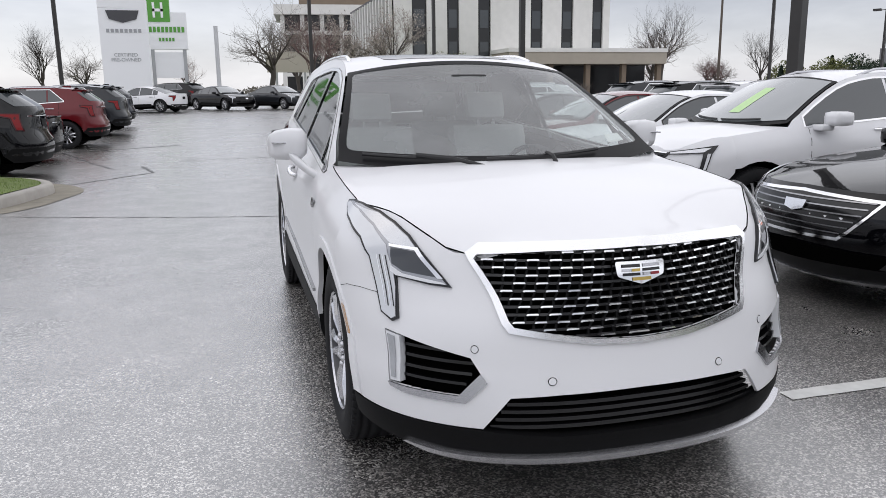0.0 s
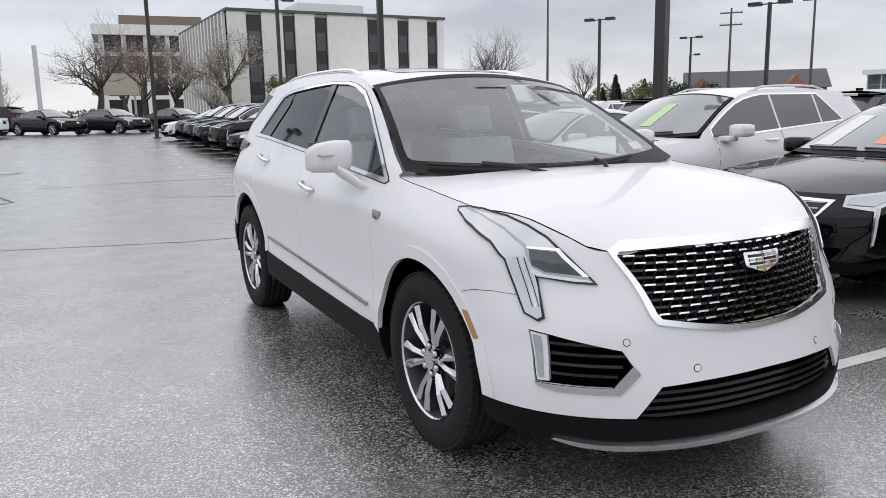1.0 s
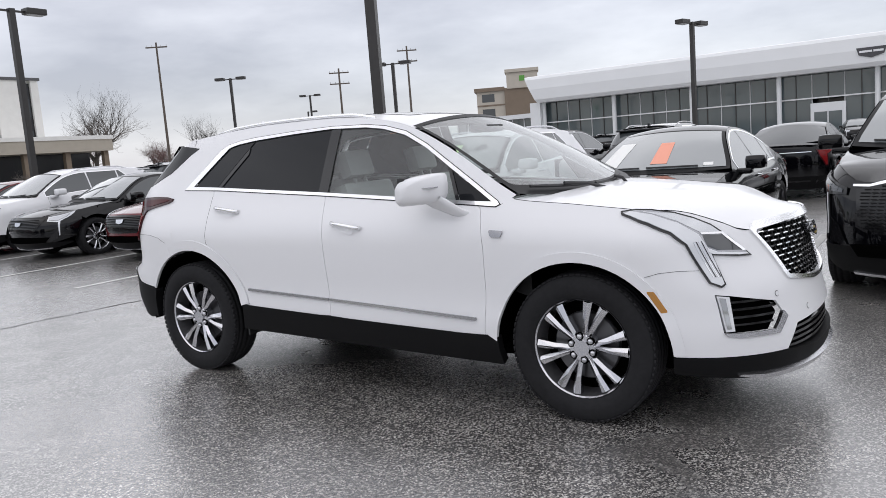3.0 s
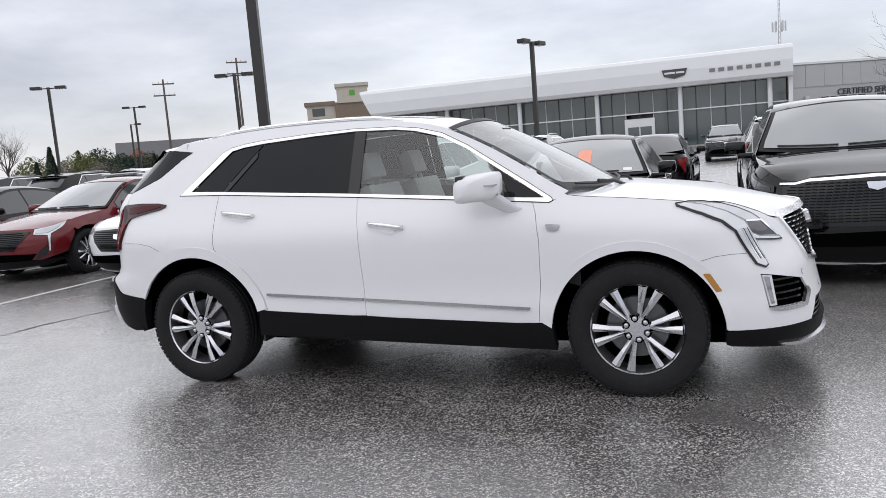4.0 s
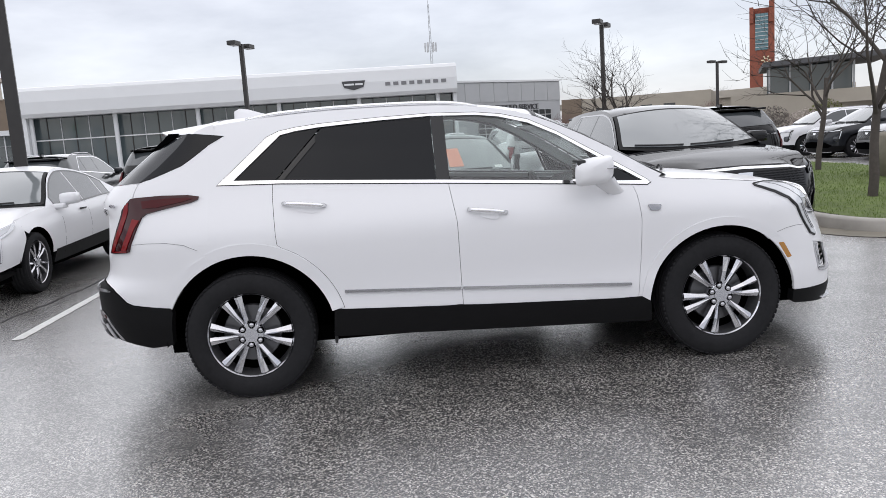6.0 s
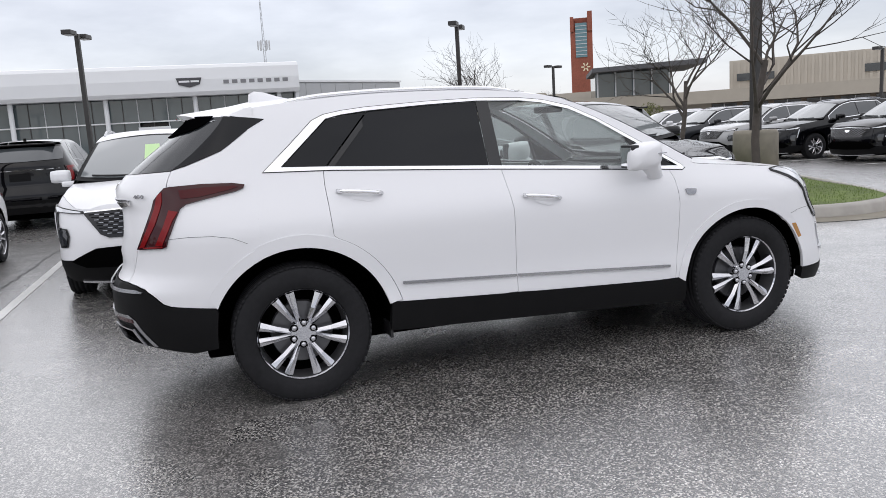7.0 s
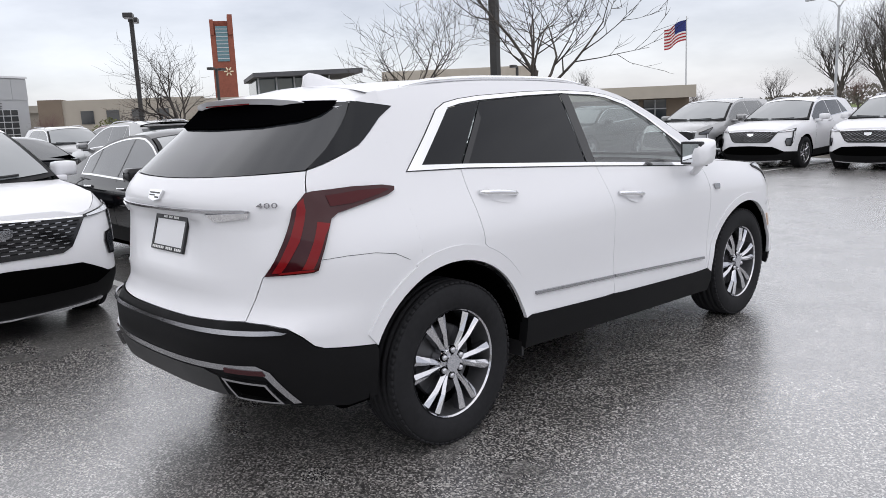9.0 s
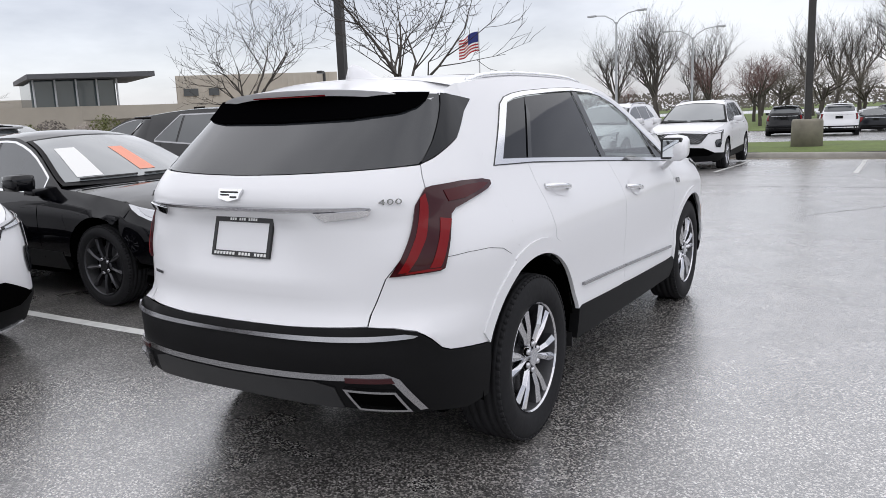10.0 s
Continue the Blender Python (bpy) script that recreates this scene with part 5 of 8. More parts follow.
def conifer(x, y, h, seed):
    rnd = random.Random(seed)
    t = thing("conifer", "dark green spruce with layered drooping boughs", "tree", pose(x, y, ground_z(x, y)), "trees")
    part("trunk", tube((0, 0, 0), (0, 0, h * 0.95), 0.14, 0.03, 7), BARK, t)
    v, f = [], []
    for i in range(1500):
        u = rnd.random() ** 0.8
        z = h * (0.08 + 0.92 * u)
        r = (1 - u) * h * 0.24 * rnd.uniform(0.55, 1.0) + 0.05
        a = rnd.uniform(0, 6.283)
        p = Vector((r * math.cos(a), r * math.sin(a), z - r * 0.35))
        q = p * 1.0
        s = rnd.uniform(0.10, 0.22) * h / 6
        k = len(v)
        out = Vector((math.cos(a), math.sin(a), -0.45))
        side = Vector((-math.sin(a), math.cos(a), 0))
        v += [tuple(q - out * s), tuple(q + side * s * 0.6), tuple(q + out * s * 1.3), tuple(q - side * s * 0.6 + Vector((0, 0, 0.04)))]
        f += [(k, k + 1, k + 2), (k, k + 2, k + 3)]
    me = bpy.data.meshes.new("crown")
    me.from_pydata(v, [], f)
    mesh_object("crown", me, NEEDLE, t)
    return t


conifer(-66, -9.5, 5.6, 1)
conifer(-70, 62, 5.0, 3)
conifer(-74, 66, 4.0, 4)
conifer(-64, 72, 3.6, 5)
conifer(58, 60, 3.5, 7)



def bush(x, y, r, h, seed, mat, n=900, leaf=1.0):
    rnd = random.Random(seed)
    b = thing("bush", "rough spring bush beginning to turn green", "bush", pose(x, y, ground_z(x, y)), "bushes")
    limbs = grow(seed, h * 1.1, 0.03, 0.2, 0.7, 3, (9, 6, 4), 0, 0.6, 1.0)
    mesh_object("branches", limb_mesh("branches", limbs, 0, 9), TWIGGREY, b)
    v, f = [], []
    for i in range(n):
        a, u, w = rnd.uniform(0, 6.283), rnd.random() ** 0.5, rnd.random()
        p = Vector((r * u * math.cos(a), r * u * math.sin(a), h * w * (1 - 0.5 * u * u)))
        s = rnd.uniform(0.05, 0.12) * leaf
        k = len(v)
        for _ in range(3):
            v.append(tuple(p + Vector((rnd.uniform(-s, s), rnd.uniform(-s, s), rnd.uniform(-s, s)))))
        f.append((k, k + 1, k + 2))
    me = bpy.data.meshes.new("leaves")
    me.from_pydata(v, [], f)
    mesh_object("leaves", me, mat, b)


for i, (x, y, h) in enumerate(((-80, 76, 5.0), (-84, 80, 4.4), (-70, 60, 3.4))):
    conifer(x, y, h, 20 + i)
for i, (x, y, r, h) in enumerate(((-76, 72, 3.0, 4.6), (-80, 80, 3.2, 5.4), (-73, 76, 2.6, 4.2), (-85, 84, 3.4, 5.0), (-66, 70, 2.4, 3.4), (-79, 88, 3.0, 4.6), (-88, 76, 3.2, 4.8))):
    bush(x, y, r, h, 360 + i, NEEDLE if i % 3 else YOUNGLEAF, 4200, 2.2)
br = random.Random(5)
for i in range(10):
    bush(20.5 + i * 1.5, 60.5 - i * 1.0 + br.uniform(-1, 1), 1.6, br.uniform(1.9, 2.9), 300 + i, (YOUNGLEAF, TWIGGREY, BLOSSOM)[i % 3], 2600, 1.3)
for i in range(6):
    bush(-60 - i * 2.0, 60 + i * 1.6, 2.0, br.uniform(2.0, 3.4), 340 + i, NEEDLE if i % 2 else TWIGGREY)
# open ground and woods along the horizon
far_ring = [(330 * math.cos(2 * math.pi * i / 48), 330 * math.sin(2 * math.pi * i / 48)) for i in range(48)]
near_ring = [(190 * math.cos(2 * math.pi * i / 48), 190 * math.sin(2 * math.pi * i / 48)) for i in range(48)]
tagged(link("lawn", patch(far_ring, lambda x, y: (x, y, ground_z(x, y) + 0.06), 40.0, 0.0, holes=[near_ring]), GRASSGROUND), "distant fields before the woods", "lawn", kind="structure")
wv = random.Random(77)
v, f = [], []
for i in range(60000):
    a = wv.uniform(0, 6.283)
    R = wv.uniform(230, 300)
    top = 4.6 + 1.2 * math.sin(a * 9) + 0.8 * math.sin(a * 23 + 1)
    z = wv.random() ** 1.1 * max(2.5, top) - 1.6
    s = wv.uniform(0.3, 1.0)
    p = Vector((R * math.cos(a), R * math.sin(a), z))
    k = len(v)
    side = Vector((-math.sin(a), math.cos(a), 0))
    v += [tuple(p - side * s * 0.5), tuple(p + side * s * 0.5), tuple(p + Vector((0, 0, s * 1.0)) + side * wv.uniform(-0.9, 0.9))]
    f.append((k, k + 1, k + 2))
me = bpy.data.meshes.new("far_woods")
me.from_pydata(v, [], f)
tagged(mesh_object("far_woods", me, TWIGGREY), "hazy leafless woods along the horizon", "woods", kind="stuff")

# ---- wheels, shared by all cars ----
DISCGREY = simple("brake_disc_iron", (0.13, 0.13, 0.135), 0.42, 0.6)
def tyre_mesh(r, rim, w):
    b = w / 2
    prof = [(rim - 0.004, b * 0.80), (rim + 0.012, b * 0.93), (rim + (r - rim) * 0.45, b), (r - 0.03, b * 0.93), (r - 0.010, b * 0.82), (r - 0.003, b * 0.70)]
    for g in (0.5, 0.18):
        prof += [(r, b * (g + 0.08)), (r - 0.008, b * (g + 0.06)), (r - 0.008, b * (g - 0.02)), (r, b * (g - 0.04))]
    prof += [(q, -v) for q, v in prof[::-1]]
    bm = lathe(prof, 48)
    # shoulder blocks, hardly proud of the tread
    for i in range(72):
        a = 2 * math.pi * i / 72
        for s in (1, -1):
            c = Matrix.Rotation(a, 4, "Y") @ Matrix.Translation((r - 0.009, s * b * 0.76, 0))
            add_box(bm, -0.006, 0.0035, -0.014, 0.014, -0.0125, 0.0125, 0, c)
    me = bpy.data.meshes.new("tyre")
    bm.to_mesh(me)
    bm.free()
    return me


def rim_mesh(rim, pairs, spread, width, deep=0.05):
    """A cast wheel seen from +y: a lip, a hub plate, and spokes in pairs that widen towards the lip."""
    bm = lathe([(rim - 0.030, -0.10), (rim - 0.016, -0.02), (rim - 0.010, 0.030), (rim - 0.004, 0.038), (rim, 0.030), (rim, -0.10)], 48)
    hubp = lathe([(0.0, 0.022), (0.066, 0.019), (0.076, 0.008), (0.078, -0.04)], 32)
    me0 = bpy.data.meshes.new("hub_plate")
    hubp.to_mesh(me0)
    hubp.free()
    bm.from_mesh(me0)
    bpy.data.meshes.remove(me0)
    for i in range(pairs):
        for s in (-1, 1) if spread else (0,):
            a0 = 2 * math.pi * i / pairs + s * spread * 0.75
            a1 = 2 * math.pi * i / pairs + s * spread
            p0 = Vector((math.cos(a0) * 0.062, 0.020, math.sin(a0) * 0.062))
            p1 = Vector((math.cos(a1) * (rim - 0.016), 0.034, math.sin(a1) * (rim - 0.016)))
            mid = (p0 + p1) / 2 + Vector((0, 0.008, 0))
            d = (p1 - p0).normalized()
            t = d.cross(Vector((0, 1, 0))).normalized()
            secs = []
            for p, w in ((p0, width * 0.50), (mid, width * 0.66), (p1, width)):
                secs.append([bm.verts.new(p + t * k * w + Vector((0, y, 0))) for k, y in ((-1, -deep), (-0.95, -0.013), (-0.15 * s, 0.0), (0.95, -0.013), (1, -deep))])
            for u, v in zip(secs, secs[1:]):
                for j in range(4):
                    bm.faces.new((u[j], u[j + 1], v[j + 1], v[j]))
    bmesh.ops.recalc_face_normals(bm, faces=bm.faces)
    for f in bm.faces:
        c = f.calc_center_median()
        if c.y < 0.01 and math.hypot(c.x, c.z) > rim * 0.85:
            f.material_index = 1
    me = bpy.data.meshes.new("rim")
    bm.to_mesh(me)
    bm.free()
    return me


def disc_mesh(name, r, y, n=32):
    bm = lathe([(0.0, y), (r * 0.97, y), (r, y - 0.01), (r, y - 0.05), (0, y - 0.05)], n)
    me = bpy.data.meshes.new(name)
    bm.to_mesh(me)
    bm.free()
    return me


def nut_mesh():
    """A domed wheel nut; a flat near-black ring paints the shade of its recess."""
    bm = lathe([(0.0, 0.034), (0.009, 0.0325), (0.0135, 0.027), (0.0145, 0.022), (0.0145, 0.0205), (0.0205, 0.0205), (0.021, 0.012)], 14)
    me = bpy.data.meshes.new("lug_nut")
    bm.to_mesh(me)
    bm.free()
    me.materials.append(SATIN)
    me.materials.append(CAVITYSHADE)
    for p in me.polygons:
        c = p.center
        p.material_index = 1 if math.hypot(c.x, c.z) > 0.0148 else 0
    return me


def wheel_kit(r, rim, w, pairs, spread, width, rim_mat):
    kit = {"tyre": tyre_mesh(r, rim, w), "rim": rim_mesh(rim, pairs, spread, width), "disc": disc_mesh("brake_disc", rim * 0.68, -0.045),
           "hub": disc_mesh("hub_cap", 0.042, 0.030, 20), "barrel": disc_mesh("barrel", rim - 0.018, -0.075), "nut": nut_mesh()}
    # the barrel disc's near-black is painted shade behind the spokes
    for key, m in (("tyre", RUBBER), ("rim", rim_mat), ("disc", DISCGREY), ("hub", rim_mat), ("barrel", CAVITYSHADE)):
        kit[key].materials.append(m)
        kit[key].polygons.foreach_set("use_smooth", [key in ("tyre",) for _ in kit[key].polygons])
    kit["rim"].materials.append(DISCGREY)
    kit["w"] = w
    return kit


def put_wheel(parent, kit, x, y, z, turn=0.0, nuts=6, steer=0.0):
    """A wheel as one part: its tyre, with rim, disc, hub cap and nuts under it. The outer side faces away from the car's middle."""
    def sub(name, me, owner):
        ob = new(name, me)
        ob.parent = owner
        return ob
    s = 1 if y > 0 else -1
    wheel = sub("wheel", kit["tyre"], parent)
    wheel.matrix_basis = Matrix.Translation((x, y, z)) @ Matrix.Rotation(radians(steer), 4, "Z") @ (Matrix.Rotation(math.pi if s < 0 else 0, 4, "Z")) @ Matrix.Rotation(turn, 4, "Y")
    off = Matrix.Translation((0, kit["w"] / 2 - 0.052, 0))
    for key, nm in (("barrel", "wheel_barrel"), ("disc", "brake_disc"), ("rim", "rim"), ("hub", "hub_cap")):
        sub(nm, kit[key], wheel).matrix_basis = off
    for i in range(nuts):
        a = 2 * math.pi * (i + 0.5) / nuts
        sub("lug_nut", kit["nut"], wheel).matrix_basis = off @ Matrix.Translation((0.060 * math.cos(a), 0.0, 0.060 * math.sin(a)))
    return wheel


KIT_SUV = wheel_kit(0.382, 0.255, 0.235, 6, 0.185, 0.025, ALLOY)

# ---- the white crossover in the aisle ----
S = SUV
AX = 1.4285
hero = thing("crossover_car", "clean white five-door crossover with chrome trim, standing in the wet aisle", "car", pose(0, 0.027, 0))


def two(name, poly, f, mat, parent=hero, label="", both=True, **k):
    """A panel and its mirror image on the other side."""
    made = [part(name, patch(poly, f, mirror=False, **k), mat, parent, label)]
    if both:
        made.append(part(name, patch(poly, f, mirror=True, **k), mat, parent, label))
    return made


def sym(poly):
    """The outline with its mirror image in u."""
    return list(poly) + [(-u, z) for u, z in poly[::-1] if abs(u) > 1e-6]


def along(table, x0, x1, n):
    return [(x0 + (x1 - x0) * i / n, curve_at(table, x0 + (x1 - x0) * i / n)) for i in range(n + 1)]


FC, FR, RC, RR = (AX, 0.358), 0.462, (-AX, 0.364), 0.492
SILL = [(-1.9, 0.565), (-0.94, 0.50), (0.9, 0.415), (1.9, 0.383)]
SILLB = [(-0.95, 0.335), (0.98, 0.258)]
SEAM_C = [(-1.245, 1.248), (-1.249, 1.176), (-1.240, 0.96), (-1.236, 0.905)]
SEAM_B = [(-0.215, 1.20), (-0.200, 1.08), (-0.184, 0.96), (-0.178, 0.4655)]
SEAM_A = [(0.868, 1.112), (0.895, 1.09), (0.910, 1.04), (0.926, 0.889), (0.918, 0.65), (0.896, 0.42)]
CO = [(-1.565, 1.263), (-1.40, 1.405), (-1.27, 1.522), (-1.20, 1.553), (-1.1, 1.570), (-0.956, 1.583), (-0.6, 1.598), (-0.292, 1.603), (-0.005, 1.592), (0.15, 1.572),
      (0.311, 1.53), (0.48, 1.445), (0.644, 1.342), (0.85, 1.213), (0.99, 1.122), (1.004, 1.105), (0.985, 1.095), (0.84, 1.107), (-0.27, 1.189), (-1.2, 1.250)]
CI = [(-1.470, 1.283), (-1.19, 1.530), (-1.10, 1.548), (-0.954, 1.562), (-0.6, 1.579), (-0.281, 1.587), (0, 1.575), (0.136, 1.556), (0.31, 1.508), (0.479, 1.424),
      (0.642, 1.319), (0.85, 1.188), (0.958, 1.120), (0.835, 1.127), (-0.27, 1.208), (-1.218, 1.270)]


G = 0.0014  # half a shut line
# near-black sheets: painted shade behind the shut lines and in the wheel houses
front_arch = arc(*FC, FR, 0, 180, 26)
two("inner_shade", [(-0.93, 0.42), (0.96, 0.36)] + [p for p in arc(*FC, FR + 0.01, 176, 90, 12)] + [(1.43, 1.04), (0.9, 1.08), (-1.2, 1.24), (-1.5, 1.2), (-1.43, 0.87)] + arc(*RC, RR + 0.01, 90, 4, 12), S.side, CAVITYSHADE, step=0.12, lip=0, offset=-0.03)

# doors
door_f = [(-0.178 + G, 0.463)] + [(x + G, z) for x, z in SEAM_B[::-1][1:]] + [(0.0, 1.168), (0.45, 1.135)] + [(x - G, z) for x, z in SEAM_A] + along(SILL, 0.893, -0.17, 8)[1:-1]
arc_rear = [p for p in arc(*RC, 0.565, 68, 14, 14)]
door_r = [(x + G, z) for x, z in SEAM_C] + [(x + 0.003, z) for x, z in arc_rear if z < 0.9] + along(SILL, -0.90, -0.18, 8)[:-1] + [(x - G, z) for x, z in SEAM_B[::-1]] + [(-0.6, 1.213), (-1.0, 1.238)]
doors = {}
for key, poly in (("front", door_f), ("rear", door_r)):
    doors[key] = two("door", poly, S.side, WHITE, label="white painted door", step=0.055, lip=0.016)

# fender, quarter panel with the roof side, sill
fender = [(x + G, z) for x, z in SEAM_A[::-1]] + [(1.0, 1.097), (1.02, 1.108), (1.03, 1.122), (1.06, 1.138)] + along(S.k["crown"], 1.09, 1.72, 8) + [(1.72, 0.71)] + [p for p in arc(*FC, FR, 50, 172, 22)][1:]
two("front_fender", fender, S.side, WHITE, step=0.05, lip=0.016)
roof_side = along(S.k["rail"], 1.09, -1.62, 30) + [(-1.62, 1.494), (-1.62, 0.83)] + [p for p in arc(*RC, RR, 114, 16, 20)] + [(-0.94, 0.50)]
roof_side += [p for p in arc_rear if p[1] < 0.9][::-1]
roof_side += [(x - G, z) for x, z in SEAM_C[::-1]] + CO[:17][:16] + [(1.03, 1.112)]
two("quarter_panel", roof_side, S.side, WHITE, step=0.055, lip=0.0, label="white roof side and rear quarter")
two("sill", along(SILL, -0.94, 0.97, 8) + along(SILLB, 0.985, -0.955, 8), S.side, CLADDING, step=0.08, lip=0.05, offset=0.006, label="black plastic sill cladding")
for c, r, w, a0, a1 in ((FC, FR, 0.052, 175, 50), (RC, RR, 0.070, 163, 15)):
    two("wheel_arch_flare", [p for p in arc(*c, r, 176 if c is FC else 114, 46 if c is FC else 15, 24)] + [p for p in arc(*c, r + w, 46 if c is FC else 15, 173 if c is FC else 114, 24)], S.side, WHITE, step=0.03, lip=0.02, offset=0.007)

# windows
two("window_seal", shrink(CO, -0.0045), S.side, TRIM, step=0.05, lip=0.004, offset=0.002, holes=[shrink(CO, 0.002)], label="thin black rubber seal")
two("window_trim", CO, S.side, CHROME, step=0.05, lip=0.008, offset=0.005, holes=[shrink(CI, -0.001)], label="bright chrome window surround")
rear_glass = clip(CI, (-0.281, 1.0), (-0.281, 1.7), True)
pillar_b = clip(clip(CI, (-0.281, 1.0), (-0.281, 1.7), False), (-0.202, 1.0), (-0.202, 1.7), True)
front_glass = clip(CI, (-0.202, 1.0), (-0.202, 1.7), False)
qtr = clip(rear_glass, (-1.238, 1.26), (-0.954, 1.56), True)
rear_main = clip(rear_glass, (-1.232, 1.26), (-0.948, 1.56), False)
div = clip(clip(rear_main, (-1.185, 1.262), (-0.879, 1.585), True), (-0.983, 1.2), (-0.983, 1.7), True)
two("quarter_window", shrink(qtr, 0.003), S.side, PRIVACY, step=0.07, lip=0.004, offset=-0.004, label="dark privacy glass")
two("divider_bar", shrink(div, 0.002), S.side, TRIM, step=0.07, lip=0.004, offset=0.000)
glass_rear = [part("window_pane", patch(shrink(rear_main, 0.002), S.side, 0.07, 0.004, offset=-0.006, mirror=m), PRIVACY, d, "dark privacy glass") for m, d in zip((False, True), doors["rear"])]
two("pillar_cover", shrink(pillar_b, 0.001), S.side, TRIM, step=0.07, lip=0.004, offset=-0.001, label="gloss black pillar cover")
pane_f = clip(front_glass, (0.55, 1.5), (0.80, 1.0), False)
tri_f = clip(front_glass, (0.572, 1.5), (0.822, 1.0), True)
for m, d in zip((False, True), doors["front"]):
    part("window_pane", patch(shrink(pane_f, 0.002), S.side, 0.07, 0.0, offset=-0.008, mirror=m), CLEAR, d, "clear side glass")
two("corner_window", shrink(tri_f, 0.003), S.side, PRIVACY, step=0.07, lip=0.003, offset=-0.006)
bar = clip(clip(front_glass, (0.55, 1.5), (0.80, 1.0), True), (0.572, 1.5), (0.822, 1.0), False)
two("divider_bar", bar, S.side, TRIM, step=0.07, lip=0.004)

# mouldings, handles, badge, side marker
for x0, x1, d in ((-0.871, -0.186, "rear"), (-0.172, 0.851, "front")):
    m = [(-0.871, 0.594), (-0.181, 0.556), (0.851, 0.496)]
    lo, hi = along(m, x0, x1, 6), [(x, z + 0.015) for x, z in along(m, x0, x1, 6)]
    for mir, dd in zip((False, True), doors[d]):
        part("door_moulding", patch(lo + hi[::-1], S.side, 0.03, 0.014, offset=0.014, mirror=mir), GREYMETAL, dd, "brushed metal strip")
for (xa, za), (xb, zb), d in (((-1.189, 1.136), (-0.944, 1.108), "rear"), ((-0.115, 1.027), (0.112, 0.995), "front")):
    for s, dd in zip((-1, 1), doors[d]):
        bm = bmesh.new()
        n = 8
        pts = []
        for i in range(n + 1):
            t = i / n
            x, z = xa + (xb - xa) * t, za + (zb - za) * t + 0.006 * math.sin(math.pi * t)
            pts.append((x, s * (S.h(x, z) + 0.004 + 0.036 * math.sin(math.pi * t) ** 0.4), z))
        add_path(bm, pts, 0.013, 8)
        part("door_handle", bm, CHROME, dd, "chrome handle", smooth=True)
        cup = rounded([(xa + 0.06, za - 0.045), (xb - 0.05, zb - 0.045), (xb - 0.05, zb + 0.035), (xa + 0.06, za + 0.035)], 0.04)
        part("handle_cup", patch(cup, S.side, 0.04, 0.0, offset=0.002, mirror=s > 0), WHITE, dd)
shield = [(0.964, 0.978), (1.050, 0.972), (1.034, 0.939), (0.978, 0.943)]
two("fender_badge", rounded(shield, 0.008), S.side, GREYMETAL, step=0.03, lip=0.006, offset=0.008, label="small chrome shield")
two("side_marker", rounded([(1.778, 0.686), (1.814, 0.686), (1.872, 0.590), (1.842, 0.584)], 0.006), lambda x, z: S.front(S.u_at(x, z, "f") if x > 1.725 else 1.1 + (1.72 - x) / 1.25, z), AMBER, step=0.02, lip=0.006, offset=0.009, flip=False, label="amber side marker lamp")

# nose: white skin, black lower bumper, grille, lamps
def fx_u(x, z):
    return S.u_at(x, z, "f")


def rx_u(x, z):
    return S.u_at(x, z, "r")


arch_f_nose = [(fx_u(x, z), z) for x, z in arc(*FC, FR, 3, 50, 10)]
GR = [(0.0, 0.648), (0.10, 0.655), (0.35, 0.697), (0.372, 0.716), (0.515, 0.908), (0.508, 0.920), (0.30, 0.934), (0.0, 0.942)]
GRC = [(0.0, 0.628), (0.105, 0.636), (0.362, 0.680), (0.392, 0.708), (0.545, 0.925), (0.512, 0.957), (0.3, 0.964), (0.0, 0.970)]
FOG = [(0.812, 0.660), (0.741, 0.649), (0.483, 0.596), (0.448, 0.545), (0.524, 0.472), (0.742, 0.478), (0.797, 0.482)]
skin = [(0.0, 0.482), (0.20, 0.478), (0.352, 0.470), (0.447, 0.362), (0.70, 0.368), (0.993, 0.376)] + arch_f_nose + [(1.1, 0.71), (1.1, S.nose_top(1.1) - 0.002)]
skin += [(1.1 * (1 - i / 40), S.nose_top(1.1 * (1 - i / 40)) - 0.002) for i in range(1, 41)]
skin = [p for i, p in enumerate(skin) if i == 0 or math.dist(p, skin[i - 1]) > 1e-4]
part("front_bumper", patch(sym(skin), S.front, 0.05, 0.012, flip=True, holes=[sym(GR), FOG, [(-u, z) for u, z in FOG]]), WHITE, hero, "white painted nose")
two("arch_lip", [p for p in arch_f_nose][::-1] + [(fx_u(x, z), z) for x, z in arc(*FC, FR + 0.052, 3, 46, 10)], S.front, WHITE, step=0.045, lip=0.02, offset=0.008, flip=True)
chin = [(0.0, 0.236), (0.40, 0.238), (0.62, 0.248), (0.80, 0.268), (0.985, 0.29)] + [(fx_u(x, z), z) for x, z in ((1.885, 0.30), (1.888, 0.372))] + [(0.993, 0.372), (0.70, 0.364), (0.447, 0.357), (0.40, 0.352), (0.20, 0.338), (0.0, 0.340)]
part("lower_bumper", patch(sym(chin), S.front, 0.06, 0.05, flip=True, offset=0.004), CLADDING, hero, "matt black lower bumper")
part("skid_trim", patch(sym([(0.0, 0.276), (0.40, 0.275), (0.60, 0.278), (0.74, 0.291), (0.755, 0.286), (0.66, 0.264), (0.52, 0.252), (0.30, 0.250), (0.0, 0.251)]), S.front, 0.04, 0.03, flip=True, offset=0.022), SATIN, hero, "silver lower lip")
